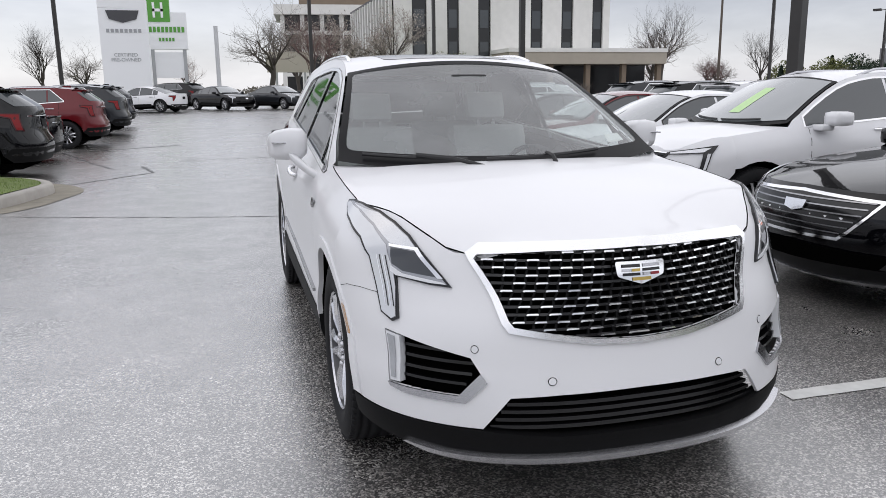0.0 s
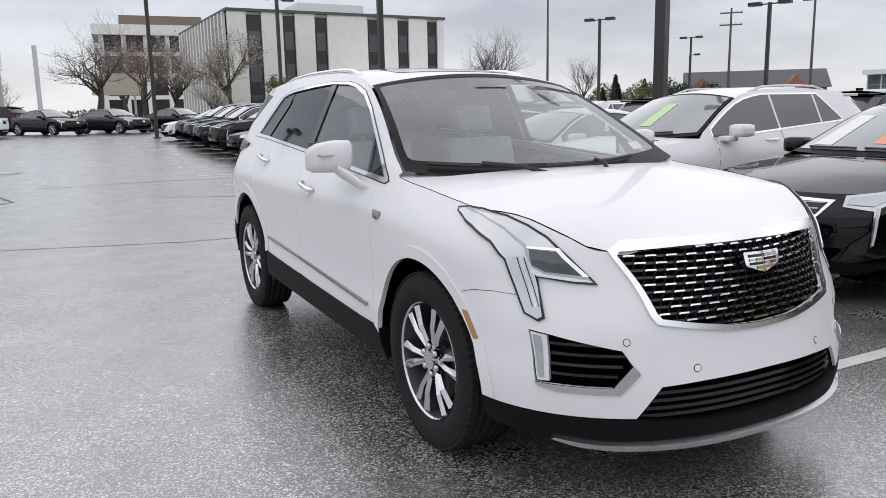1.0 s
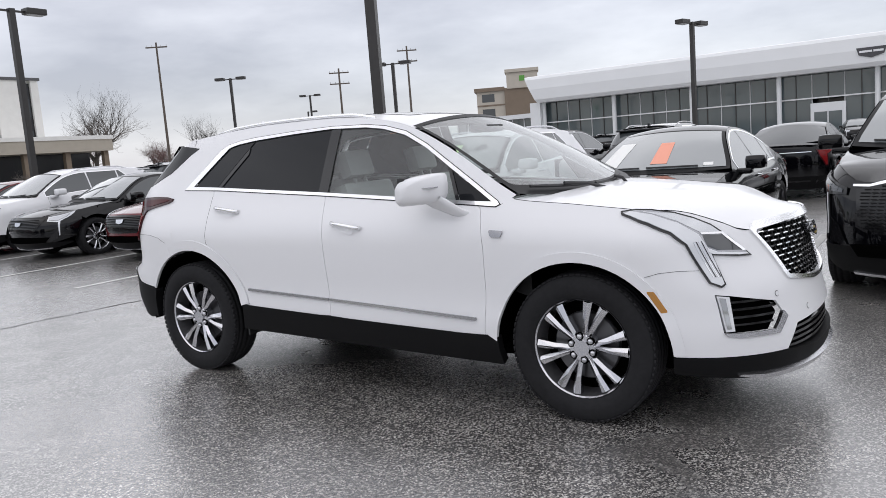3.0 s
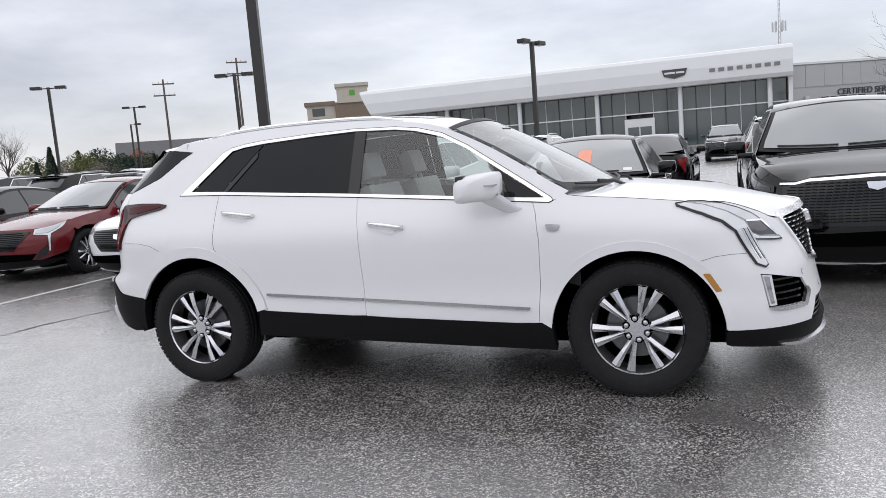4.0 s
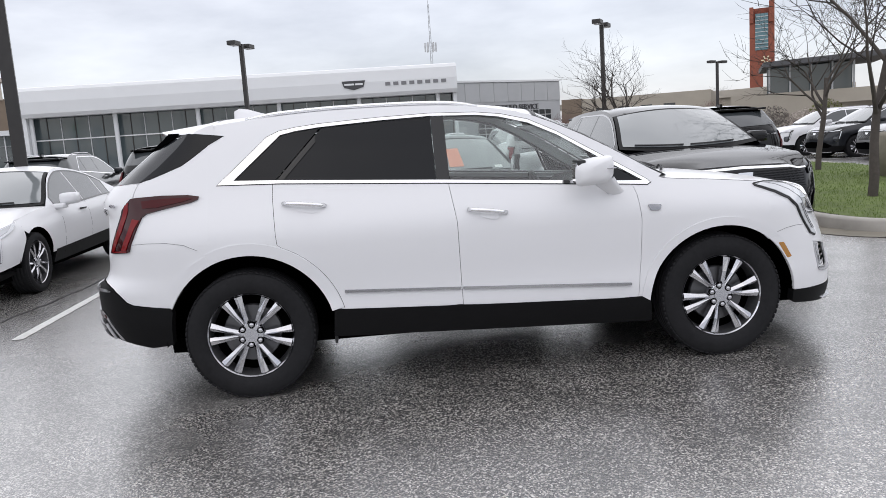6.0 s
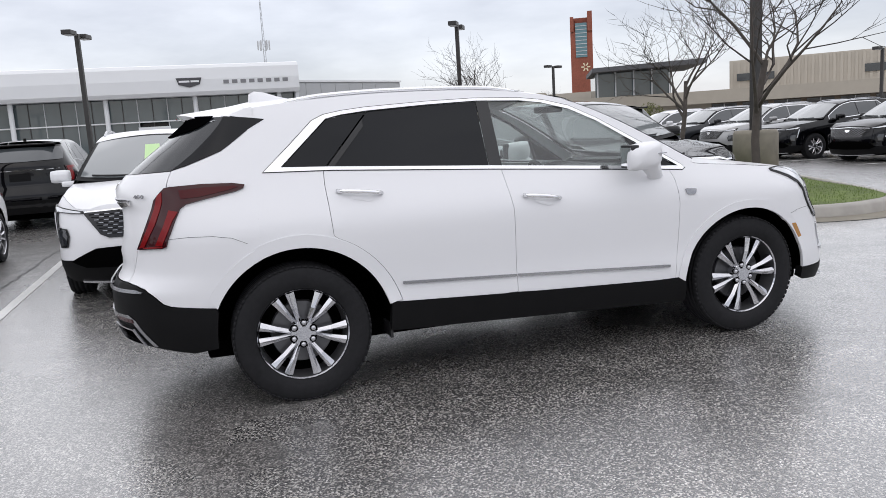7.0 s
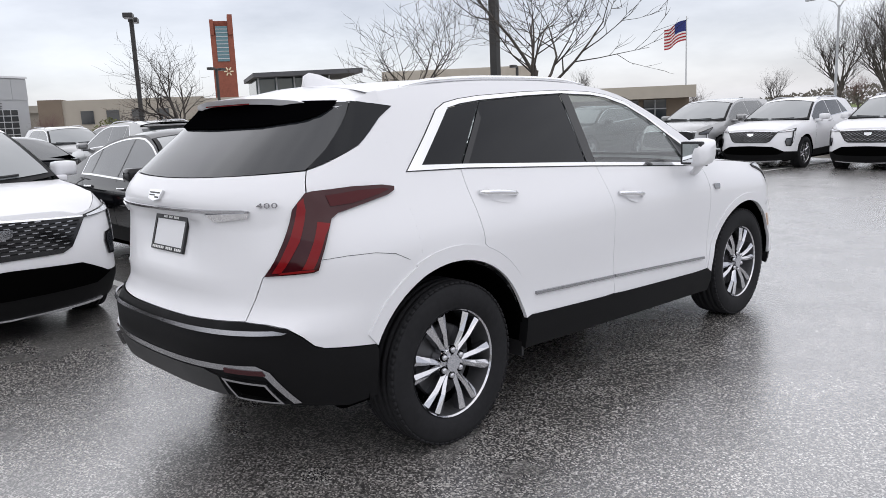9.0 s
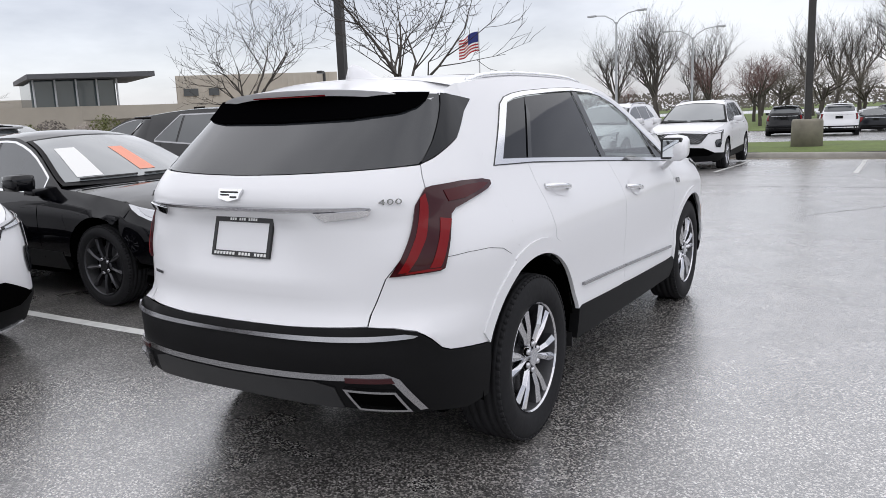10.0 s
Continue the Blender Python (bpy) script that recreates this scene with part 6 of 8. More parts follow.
# lower intake
LG = [(0.0, 0.340), (0.20, 0.338), (0.40, 0.350), (0.445, 0.360), (0.352, 0.468), (0.20, 0.476), (0.0, 0.480)]
# near-black backing sheet: shade in the depth of the intake, as colour
part("intake_shade", patch(sym(shrink(LG, -0.01)), S.front, 0.08, 0, flip=True, offset=-0.06), CAVITYSHADE, hero)
for z in (0.366, 0.392, 0.419, 0.446):
    w = 0.43 - (z - 0.36) * 0.75
    part("intake_slat", patch(sym([(0.0, z - 0.006), (w, z - 0.008), (w, z + 0.004), (0.0, z + 0.008)]), S.front, 0.06, 0.03, flip=True, offset=-0.018), TRIM, hero)
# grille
# near-black sheet paints the shade behind the grille bars
part("grille_back", patch(sym(shrink(GR, -0.008)), S.front, 0.08, 0, flip=True, offset=-0.045), CAVITYSHADE, hero)
gp = sym(GR)
gh = sym(GRC)
grille = part("grille", patch(gh, S.front, 0.03, 0.02, flip=True, offset=0.010, holes=[gp]), BRIGHTTRIM, hero, "large shield grille with chrome surround")
for rr in range(12):
    z = 0.664 + rr * 0.0245
    def mesh_w(zz):
        lo, hi = 0.0, 0.56
        for _ in range(24):
            m = (lo + hi) / 2
            if inside((m, zz), gp):
                lo = m
            else:
                hi = m
        return lo
    w = mesh_w(z)
    if w < 0.03:
        continue
    part("grille_bar", patch([(-w, z - 0.0045), (w, z - 0.0045), (w, z + 0.0045), (-w, z + 0.0045)], S.front, 0.06, 0.025, flip=True, offset=-0.016), TRIM, grille)
    n = 0
    k = -8
    while k <= 8:
        u0 = k * 0.068 + (0.034 if rr % 2 else 0.0)
        if abs(u0) + 0.022 < w and not (abs(u0) < 0.115 and 0.80 < z < 0.905):
            part("grille_accent", patch([(u0 - 0.019, z - 0.0026), (u0 + 0.010, z - 0.0026), (u0 + 0.014, z - 0.0046), (u0 + 0.019, z - 0.003), (u0 + 0.017, z + 0.0022), (u0 - 0.016, z + 0.0030)], S.front, 0.05, 0.012, flip=True, offset=-0.003), CHROME, grille)
        k += 1
webs = []
for rr in range(11):
    z = 0.664 + rr * 0.0245
    for k in range(-8, 9):
        u0 = k * 0.068 + (0.034 if rr % 2 else 0.0)
        for side_u in (-0.019, 0.019):
            if inside((u0 + side_u * 1.3, z + 0.0245), gp) and inside((u0 + side_u * 1.3, z), gp):
                webs.append(patch([(u0 + side_u - 0.0035, z + 0.003), (u0 + side_u + 0.0035, z + 0.003), (u0 + side_u * 0.75 + 0.0035, z + 0.0225), (u0 + side_u * 0.75 - 0.0035, z + 0.0225)], S.front, 0.05, 0.012, flip=True, offset=-0.014))
tagged(part("grille_web", join(webs), CLADDING, grille), kind="stuff")
badge = [(-0.094, 0.896), (0.094, 0.896), (0.084, 0.850), (0.0, 0.824), (-0.084, 0.850)]
gb = part("badge", patch(rounded(badge, 0.008, 2), S.front, 0.03, 0.03, flip=True, offset=0.022), CHROME, grille, "chrome shield badge with coloured fields")
GOLD = simple("badge_gold", (0.50, 0.36, 0.10), 0.3, 0.6)
CRIMSON = simple("badge_crimson", (0.25, 0.02, 0.03), 0.3)
for (u0, z0, u1, z1), m in (((-0.072, 0.877, -0.006, 0.887), SATIN), ((0.006, 0.877, 0.072, 0.887), TRIM), ((-0.070, 0.864, -0.006, 0.873), TRIM), ((0.006, 0.864, 0.036, 0.873), GOLD), ((0.040, 0.864, 0.070, 0.873), SATIN), ((-0.066, 0.851, -0.036, 0.860), CRIMSON), ((-0.032, 0.851, -0.006, 0.860), SATIN), ((0.006, 0.851, 0.066, 0.860), TRIM), ((-0.034, 0.836, 0.034, 0.846), GOLD)):
    part("badge_field", patch([(u0, z0), (u1, z0), (u1, z1), (u0, z1)], S.front, 0.03, 0.0, flip=True, offset=0.0245), m, gb)
# head lamps: a dark housing with an upright light guide, a top reflector and a projector
HL = [(1.155, 1.052), (1.10, 1.060), (1.0, 1.056), (0.884, 1.036), (0.80, 1.006), (0.732, 0.970), (0.66, 0.908), (0.572, 0.812), (0.64, 0.816), (0.757, 0.834), (0.750, 0.76), (0.746, 0.700), (0.771, 0.688), (0.818, 0.712), (0.838, 0.80), (0.862, 0.889), (0.92, 0.942), (1.02, 0.988), (1.10, 1.012), (1.150, 1.036)]
lamp = two("headlamp", HL, S.front, TRIM, step=0.035, lip=0.012, offset=0.009, flip=True, label="tall headlamp with a bright upright light guide")
guide = [(0.854, 0.893), (0.829, 0.80), (0.810, 0.716), (0.772, 0.697), (0.755, 0.706), (0.758, 0.80), (0.768, 0.862), (0.80, 0.93), (0.88, 0.985), (1.0, 1.03), (1.12, 1.048), (1.138, 1.037), (1.095, 1.020), (1.015, 0.996), (0.915, 0.950)]
upper = [(1.06, 1.047), (0.884, 1.026), (0.80, 0.995), (0.735, 0.960), (0.70, 0.930), (0.79, 0.938), (0.88, 0.993), (0.98, 1.03)]
proj = [(0.788, 0.930), (0.695, 0.922), (0.615, 0.838), (0.735, 0.850), (0.775, 0.872)]
blade = [(0.775, 0.868), (0.735, 0.846), (0.640, 0.832), (0.600, 0.826), (0.590, 0.820), (0.640, 0.822), (0.757, 0.838), (0.775, 0.850)]
LAMP_BOWL = simple("lamp_bowl", (0.34, 0.345, 0.36), 0.22, 0.7, coat=0.6)
SMOKE = simple("silver_reflector", (0.52, 0.53, 0.55), 0.16, 0.85, coat=0.8)
GUIDE = simple("clear_light_guide", (0.60, 0.61, 0.63), 0.2, 0.3, coat=1.0)
DARKLENS = simple("projector_glass", (0.03, 0.033, 0.038), 0.05, coat=1.0)
for mir, lm in zip((False, True), lamp):
    part("lamp_bowl", patch(shrink(HL, 0.0075), S.front, 0.035, 0.003, flip=True, offset=0.0115, mirror=mir), LAMP_BOWL, lm, "grey reflector bowl under a clear lens")
    part("light_guide", patch(guide, S.front, 0.035, 0.004, flip=True, offset=0.014, mirror=mir), GUIDE, lm, "frosted light guide")
    part("reflector", patch(upper, S.front, 0.035, 0.004, flip=True, offset=0.013, mirror=mir), SMOKE, lm, "silver reflector under the lens")
    part("projector", patch(shrink(proj, 0.004), S.front, 0.035, 0.004, flip=True, offset=0.0125, mirror=mir), DARKLENS, lm, "smoked projector lens")
    part("lamp_bezel", patch([(0.792, 0.936), (0.690, 0.930), (0.600, 0.838), (0.618, 0.838), (0.698, 0.921), (0.788, 0.927)], S.front, 0.03, 0.004, flip=True, offset=0.016, mirror=mir), CHROME, lm)
    part("lamp_blade", patch(blade, S.front, 0.035, 0.004, flip=True, offset=0.015, mirror=mir), LAMP_WHITE, lm)
    for k in range(4):
        o = 0.006 + k * 0.011
        rib = [(0.835 - o, 0.90), (0.812 - o, 0.80), (0.800 - o, 0.735), (0.797 - o, 0.735), (0.809 - o, 0.80), (0.832 - o, 0.90)]
        part("guide_rib", patch(rib, S.front, 0.04, 0.004, flip=True, offset=0.016, mirror=mir), TRIM if k % 2 else CHROME, lm)
# fog lamp nook
for mir in (False, True):
    # backing sheet whose near-black colour is the nook's shade
    nook = part("fog_nook_shade", patch(shrink(FOG, -0.006), S.front, 0.06, 0, flip=True, offset=-0.045, mirror=mir), CAVITYSHADE, hero)
    part("fog_lamp", patch([(0.806, 0.654), (0.747, 0.645), (0.745, 0.488), (0.788, 0.488)], S.front, 0.03, 0.03, flip=True, offset=0.002, mirror=mir), LAMP_WHITE, hero, "upright clear running lamp")
    part("lamp_insert", patch([(0.797, 0.645), (0.768, 0.640), (0.762, 0.50), (0.782, 0.50)], S.front, 0.03, 0.003, flip=True, offset=0.006, mirror=mir), LAMP_CLEAR, hero)
    part("fog_trim", patch([(0.797, 0.482), (0.742, 0.478), (0.524, 0.472), (0.448, 0.546), (0.424, 0.517), (0.50, 0.449), (0.72, 0.455), (0.785, 0.468)], S.front, 0.04, 0.02, flip=True, offset=0.008, mirror=mir), SATIN, hero, "satin metal blade")
    for k in range(4):
        z = 0.508 + k * 0.034
        part("fog_slat", patch([(0.742, z), (0.500 - 0.02 * (k % 3), z - 0.006), (0.500 - 0.02 * (k % 3), z + 0.004), (0.742, z + 0.010)], S.front, 0.06, 0.03, flip=True, offset=-0.02, mirror=mir), TRIM, hero)
    for u, z in ((0.467, 0.626), (0.223, 0.523)):
        part("parking_sensor", patch(arc(u, z, 0.0115, 0, 345, 12), S.front, 0.03, 0.006, flip=True, offset=0.003, mirror=mir), WHITE, hero)
        part("sensor_ring", patch(arc(u, z, 0.0140, 0, 345, 12), S.front, 0.03, 0.0, flip=True, offset=0.0015, mirror=mir), TRIM, hero)

# bonnet, cowl, screen, wipers
ol = S.hood_outline()
inner = [(x, y + 0.004) for x, y, z in ol if y < -0.01]
hood_poly = inner + [(x, -y) for x, y in inner[::-1]]
hood_poly = hood_poly + [(1.088, 0.70), (1.120, 0.60), (1.194, 0.38), (1.240, 0.0), (1.194, -0.38), (1.120, -0.60), (1.088, -0.70)]
bonnet = part("bonnet", patch(hood_poly, S.hood, 0.05, 0.02), WHITE, hero, "white bonnet beaded with rain")
for s in (-1, 1):
    bm = bmesh.new()
    add_path(bm, [(x, -s * (y + 0.002), z - 0.0005) for x, y, z in ol if y < -0.03], 0.0026, 5)
    part("shut_line", bm, CAVITYSHADE, hero)
part("cowl", patch([(0.98, -0.84), (1.30, -0.70), (1.33, 0), (1.30, 0.70), (0.98, 0.84), (1.02, 0)], lambda x, y: (x, y, 1.085 + 0.02 * (1 - (y / 0.8) ** 2)), 0.1, 0), CLADDING, hero, "black plastic cowl")
part("windscreen", patch([(-0.985, -0.08), (0.985, -0.08), (0.985, 1), (-0.985, 1)], S.screen, 0.09, 0.0, flip=True), RAINGLASS, hero, "rain-beaded windscreen")
edge = [(-1.0, -0.10), (1.0, -0.10), (1.0, 1.02), (-1.0, 1.02)]
part("windscreen_frit", patch(edge, S.screen, 0.08, 0.0, flip=True, offset=0.003, holes=[rounded([(-0.955, 0.03), (0.955, 0.03), (0.96, 0.975), (-0.96, 0.975)], 0.05)]), FRIT, hero, "black screen border")
for (w0, v0), (w1, v1) in (((0.874, -0.025), (0.30, -0.015)), ((0.19, -0.015), (-0.56, 0.005))):
    bm = bmesh.new()
    pts = [Vector(S.screen(w0 + (w1 - w0) * i / 8, v0 + (v1 - v0) * i / 8)) + Vector((0.012, 0, 0.016)) for i in range(9)]
    add_path(bm, pts, 0.008, 6)
    wiper = part("wiper", bm, BLACKPLASTIC, hero, "black wiper")
    bm = bmesh.new()
    m0 = Vector(S.screen((w0 + w1) / 2, (v0 + v1) / 2)) + Vector((0.02, 0, 0.03))
    foot = Vector(S.screen(w1 - 0.08 if w0 > 0.5 else w1 + 0.35, -0.06)) + Vector((0.05, 0, 0.01))
    add_path(bm, [m0, (m0 + foot) / 2 + Vector((0.01, 0, 0.012)), foot], 0.010, 6)
    part("wiper_arm", bm, BLACKPLASTIC, wiper)
part("sticker", patch([(-0.86, 0.075), (-0.72, 0.075), (-0.74, 0.15), (-0.86, 0.15)], S.screen, 0.08, 0.0, flip=True, offset=-0.006), PAPER, hero, "small white paper label")
part("sensor_box", box(0.42, 0.55, -0.10, 0.10, 1.50, 1.545, 0.015), BLACKPLASTIC, hero)

# roof, rails, aerial, rear spoiler
RX = [0.37 - 1.99 * i / 24 for i in range(25)]
edge_r = [(x, -(S.h(x, S.tab("rail", x)) - 0.001)) for x in RX]
part("roof", patch(edge_r + [(x, -y) for x, y in edge_r[::-1]] + [(0.395, 0.3), (0.41, 0.0), (0.395, -0.3)], S.roof, 0.07, 0.0), WHITE, hero, "white roof")
part("sunroof", patch(rounded([(0.16, -0.38), (0.16, 0.38), (-0.90, 0.38), (-0.90, -0.38)], 0.06), S.roof, 0.09, 0.003, offset=0.0025), TRIM, hero, "dark panoramic glass")
for s in (-1, 1):
    bm = bmesh.new()
    pts = []
    for i in range(17):
        x = 0.02 - 1.42 * i / 16
        y = S.h(x, S.tab("rail", x)) - 0.035
        lift = 0.016 * min(1, i / 1.6, (16 - i) / 1.6)
        pts.append((x, s * y, S.roof(x, y)[2] - 0.004 + lift))
    add_path(bm, pts, 0.013, 8)
    part("roof_rail", bm, BRIGHTTRIM, hero, "silver roof rail", smooth=True)
bm = bmesh.new()
secs = []
for x, hgt, w in ((-1.30, 0.004, 0.012), (-1.38, 0.03, 0.03), (-1.46, 0.062, 0.034), (-1.52, 0.075, 0.028), (-1.555, 0.06, 0.02), (-1.56, 0.0, 0.02)):
    z = S.roof(x, 0)[2] - 0.004
    secs.append([bm.verts.new((x, y * w, z + k * hgt)) for y, k in ((-1, 0), (-0.6, 0.5), (-0.15, 1), (0.15, 1), (0.6, 0.5), (1, 0))])
for a, b in zip(secs, secs[1:]):
    for j in range(5):
        bm.faces.new((a[j], b[j], b[j + 1], a[j + 1]))
bm.faces.new(secs[-1])
bmesh.ops.recalc_face_normals(bm, faces=bm.faces)
part("roof_aerial", bm, WHITE, hero, "white shark-fin aerial", smooth=True)
sp_n = 16
def spoiler_x(t):
    return -1.99 + 0.19 * abs(t) ** 3
bm = bmesh.new()
rows = []
for i in range(sp_n + 1):
    t = -1 + 2 * i / sp_n
    y = 0.60 * t
    col = []
    for j in range(5):
        x = -1.58 + (spoiler_x(t) + 1.58) * j / 4
        base = S.roof(max(-1.62, x), min(abs(y), 0.55))[2]
        z = base - 0.012 * j - 0.018 * max(0, abs(t) - 0.75) / 0.25 + (0.004 if j == 0 else 0)
        col.append((x, y, z))
    rows.append(col)
topv = [[bm.verts.new(c) for c in col] for col in rows]
for a, b in zip(topv, topv[1:]):
    for j in range(4):
        bm.faces.new((a[j], a[j + 1], b[j + 1], b[j])).smooth = True
lowv = [[bm.verts.new((c[0] + (0.02 if k else 0.0), c[1], c[2] - 0.026 * k)) for k in (0, 1)] for c in (col[4] for col in rows)]
for a, b in zip(lowv, lowv[1:]):
    bm.faces.new((a[0], a[1], b[1], b[0]))
bmesh.ops.recalc_face_normals(bm, faces=bm.faces)
spoiler = part("rear_spoiler", bm, WHITE, hero, "white roof spoiler over the tailgate glass")
for s in (-1, 1):
    bm = bmesh.new()
    pairs = []
    for i in range(9):
        u = 1.13 - 0.25 * i / 8
        low = S.rear(u, 1.560 + 0.016 * min(1.0, i / 5))
        k = min(1.0, max(0.0, (low[0] + 1.60) / (spoiler_x(1) + 1.60)))
        z_top = S.roof(-1.60, 0.55)[2] * (1 - k) + (rows[0][4][2] - 0.002) * k
        pairs.append((bm.verts.new((max(low[0], spoiler_x(1)), s * 0.598, z_top)), bm.verts.new((low[0], s * abs(low[1]), low[2]))))
    for (a, b), (c, d) in zip(pairs, pairs[1:]):
        bm.faces.new((a, c, d, b)).smooth = True
    bmesh.ops.remove_doubles(bm, verts=bm.verts, dist=1e-4)
    bmesh.ops.recalc_face_normals(bm, faces=bm.faces)
    part("roof_corner", bm, WHITE, hero)
bm = bmesh.new()
u1 = [[bm.verts.new((rows[i][4][0] + 0.02, rows[i][4][1], rows[i][4][2] - 0.027)), bm.verts.new((-1.80, rows[i][4][1] * 0.97, 1.540))] for i in range(sp_n + 1)]
for a, b in zip(u1, u1[1:]):
    bm.faces.new((a[0], b[0], b[1], a[1]))
part("spoiler_underside", bm, TRIM, spoiler, "gloss black underside")
part("brake_light", patch([(-0.20, 1.575), (0.20, 1.575), (0.20, 1.581), (-0.20, 1.581)], lambda y, z: (spoiler_x(y / 0.615) - 0.003, -y, z + 0.006), 0.05, 0.004, flip=True), LAMP_RED, spoiler, "red high brake lamp")

# tail: white quarter skin and tailgate, glass, lamps, bumper
arch_r_tail = [(rx_u(x, z), z) for x, z in arc(*RC, RR, 114, 155, 9)]
skin_r = [(1.1, 0.83), (1.1, 1.494), (0.959, 1.389), (0.80, 1.322), (0.736, 1.302), (0.744, 1.217), (0.636, 1.06), (0.527, 0.892), (0.477, 0.722), (0.56, 0.716), (0.636, 0.702), (0.670, 0.685), (0.697, 0.663), (0.733, 0.622), (0.765, 0.606), (0.939, 0.577)] + arch_r_tail[::-1][1:]
two("rear_quarter_skin", skin_r, S.rear, WHITE, step=0.045, lip=0.012)
two("arch_lip", arch_r_tail + [(rx_u(x, z), z) for x, z in arc(*RC, RR + 0.06, 152, 114, 9)], S.rear, WHITE, step=0.045, lip=0.02, offset=0.008)
gate = [(0.0, 0.712), (0.20, 0.714), (0.473, 0.724), (0.523, 0.892), (0.632, 1.06), (0.740, 1.217), (0.732, 1.300), (0.45, 1.290), (0.17, 1.281), (0.0, 1.278)]


def gate_skin(u, z):
    """The tailgate, with its crease bar above a sunk, sloping plate field."""
    x, y, zz = S.rear(u, z)
    x -= math.exp(-((z - 1.165) / 0.035) ** 2) * 0.016
    x -= math.exp(-((z - 0.865) / 0.045) ** 2) * 0.012 * math.exp(-(u / 0.40) ** 6)
    w = math.exp(-(u / 0.24) ** 6) * math.exp(-((z - 1.025) / 0.105) ** 6)
    field = -2.336 + (z - 0.957) * 0.29
    return (x + w * max(0.0, field - x), y, zz)


# black without gloss: the spoiler's shade on the glass, put into the colour
SHADOWBLACK = simple("spoiler_shade_black", (0.0012, 0.0012, 0.0015), 0.5, spec=0.0)
tailgate = part("tailgate", patch(sym(gate), gate_skin, 0.042, 0.012), WHITE, hero, "white tailgate")
part("tailgate_glass", patch(sym([(0.0, 1.284), (0.17, 1.287), (0.45, 1.296), (0.728, 1.307), (0.79, 1.38), (0.905, 1.575), (0.0, 1.59)]), S.rear, 0.07, 0.0, offset=-0.004), REARGLASS, tailgate, "dark tailgate glass")
# sheet laid over the glass to paint the spoiler's shade
part("spoiler_shade", patch(sym([(0.0, 1.476), (0.35, 1.481), (0.60, 1.500), (0.70, 1.522), (0.77, 1.552), (0.80, 1.578), (0.0, 1.59)]), S.rear, 0.05, 0.004, offset=0.006), SHADOWBLACK, tailgate, "black sheet that stands for the shade under the spoiler")
two("glass_seal", [(0.70, 1.31), (0.79, 1.325), (0.86, 1.39), (0.985, 1.562), (0.86, 1.576), (0.74, 1.40)], S.rear, TRIM, step=0.05, lip=0.0, offset=-0.007, label="black seal between the rear panes")
two("rear_quarter_glass", [(0.738, 1.306), (0.79, 1.324), (0.959, 1.393), (1.1, 1.497), (1.178, 1.549), (1.1, 1.563), (0.91, 1.576), (0.80, 1.39)], S.rear, PRIVACY, step=0.06, lip=0.004, offset=0.002, label="dark wrap-round corner glass")
TL = [(0.735, 1.214), (0.76, 1.219), (0.90, 1.224), (1.02, 1.218), (1.066, 1.206), (1.060, 1.190), (1.03, 1.176), (0.90, 1.148), (0.815, 1.128), (0.785, 1.108), (0.755, 1.05), (0.715, 0.955), (0.706, 0.918), (0.690, 0.910), (0.535, 0.900), (0.60, 1.02), (0.672, 1.155)]
lamps = two("tail_lamp", TL, S.rear, LAMP_DARK, step=0.035, lip=0.012, offset=0.012, label="tall smoked red tail lamp with a forward fin")
for mir, lm in zip((False, True), lamps):
    part("light_strip", patch([(0.775, 1.09), (0.745, 1.045), (0.690, 0.925), (0.655, 0.925), (0.705, 1.03), (0.735, 1.10)], S.rear, 0.03, 0.003, offset=0.0155, mirror=mir), LAMP_RED, lm, "bright red strip")
    part("light_strip", patch([(0.725, 1.195), (0.715, 1.15), (0.66, 1.03), (0.59, 0.915), (0.560, 0.912), (0.63, 1.04), (0.700, 1.18)], S.rear, 0.03, 0.003, offset=0.0155, mirror=mir), LAMP_RED, lm, "bright red strip")
    part("light_foot", patch([(0.655, 0.922), (0.59, 0.915), (0.58, 0.908), (0.69, 0.915), (0.695, 0.922)], S.rear, 0.03, 0.003, offset=0.0152, mirror=mir), LAMP_RED, lm)
    part("fin_lens", patch([(0.80, 1.198), (0.92, 1.205), (1.02, 1.203), (1.04, 1.195), (1.0, 1.182), (0.88, 1.158), (0.80, 1.155)], S.rear, 0.03, 0.003, offset=0.0152, mirror=mir), simple("fin_lens_red", (0.062, 0.006, 0.008), 0.12, spec=0.2), lm)
bump = [(0.0, 0.708), (0.20, 0.710), (0.475, 0.718), (0.56, 0.711), (0.636, 0.697), (0.668, 0.680), (0.697, 0.657), (0.731, 0.617), (0.765, 0.601), (0.935, 0.573)]
bump += [(rx_u(x, z), z) for x, z in ((-1.872, 0.55), (-1.885, 0.46), (-1.89, 0.36))] + [(0.80, 0.345), (0.66, 0.375), (0.50, 0.40), (0.35, 0.42), (0.0, 0.43)]
bumper = part("rear_bumper", patch(sym(bump), S.rear, 0.055, 0.06, offset=0.006), CLADDING, hero, "matt black rear bumper")
part("bumper_strip", patch(sym([(0.0, 0.684), (0.60, 0.692), (0.645, 0.685), (0.630, 0.681), (0.0, 0.675)]), S.rear, 0.03, 0.008, offset=0.013), GREYMETAL, bumper, "silver upper strip")
part("skid_plate", patch(sym([(0.0, 0.545), (0.30, 0.552), (0.535, 0.556), (0.58, 0.530), (0.655, 0.392), (0.630, 0.392), (0.562, 0.512), (0.52, 0.532), (0.33, 0.530), (0.0, 0.522)]), S.rear, 0.05, 0.02, offset=0.014), GREYMETAL, bumper, "silver skid plate edge")
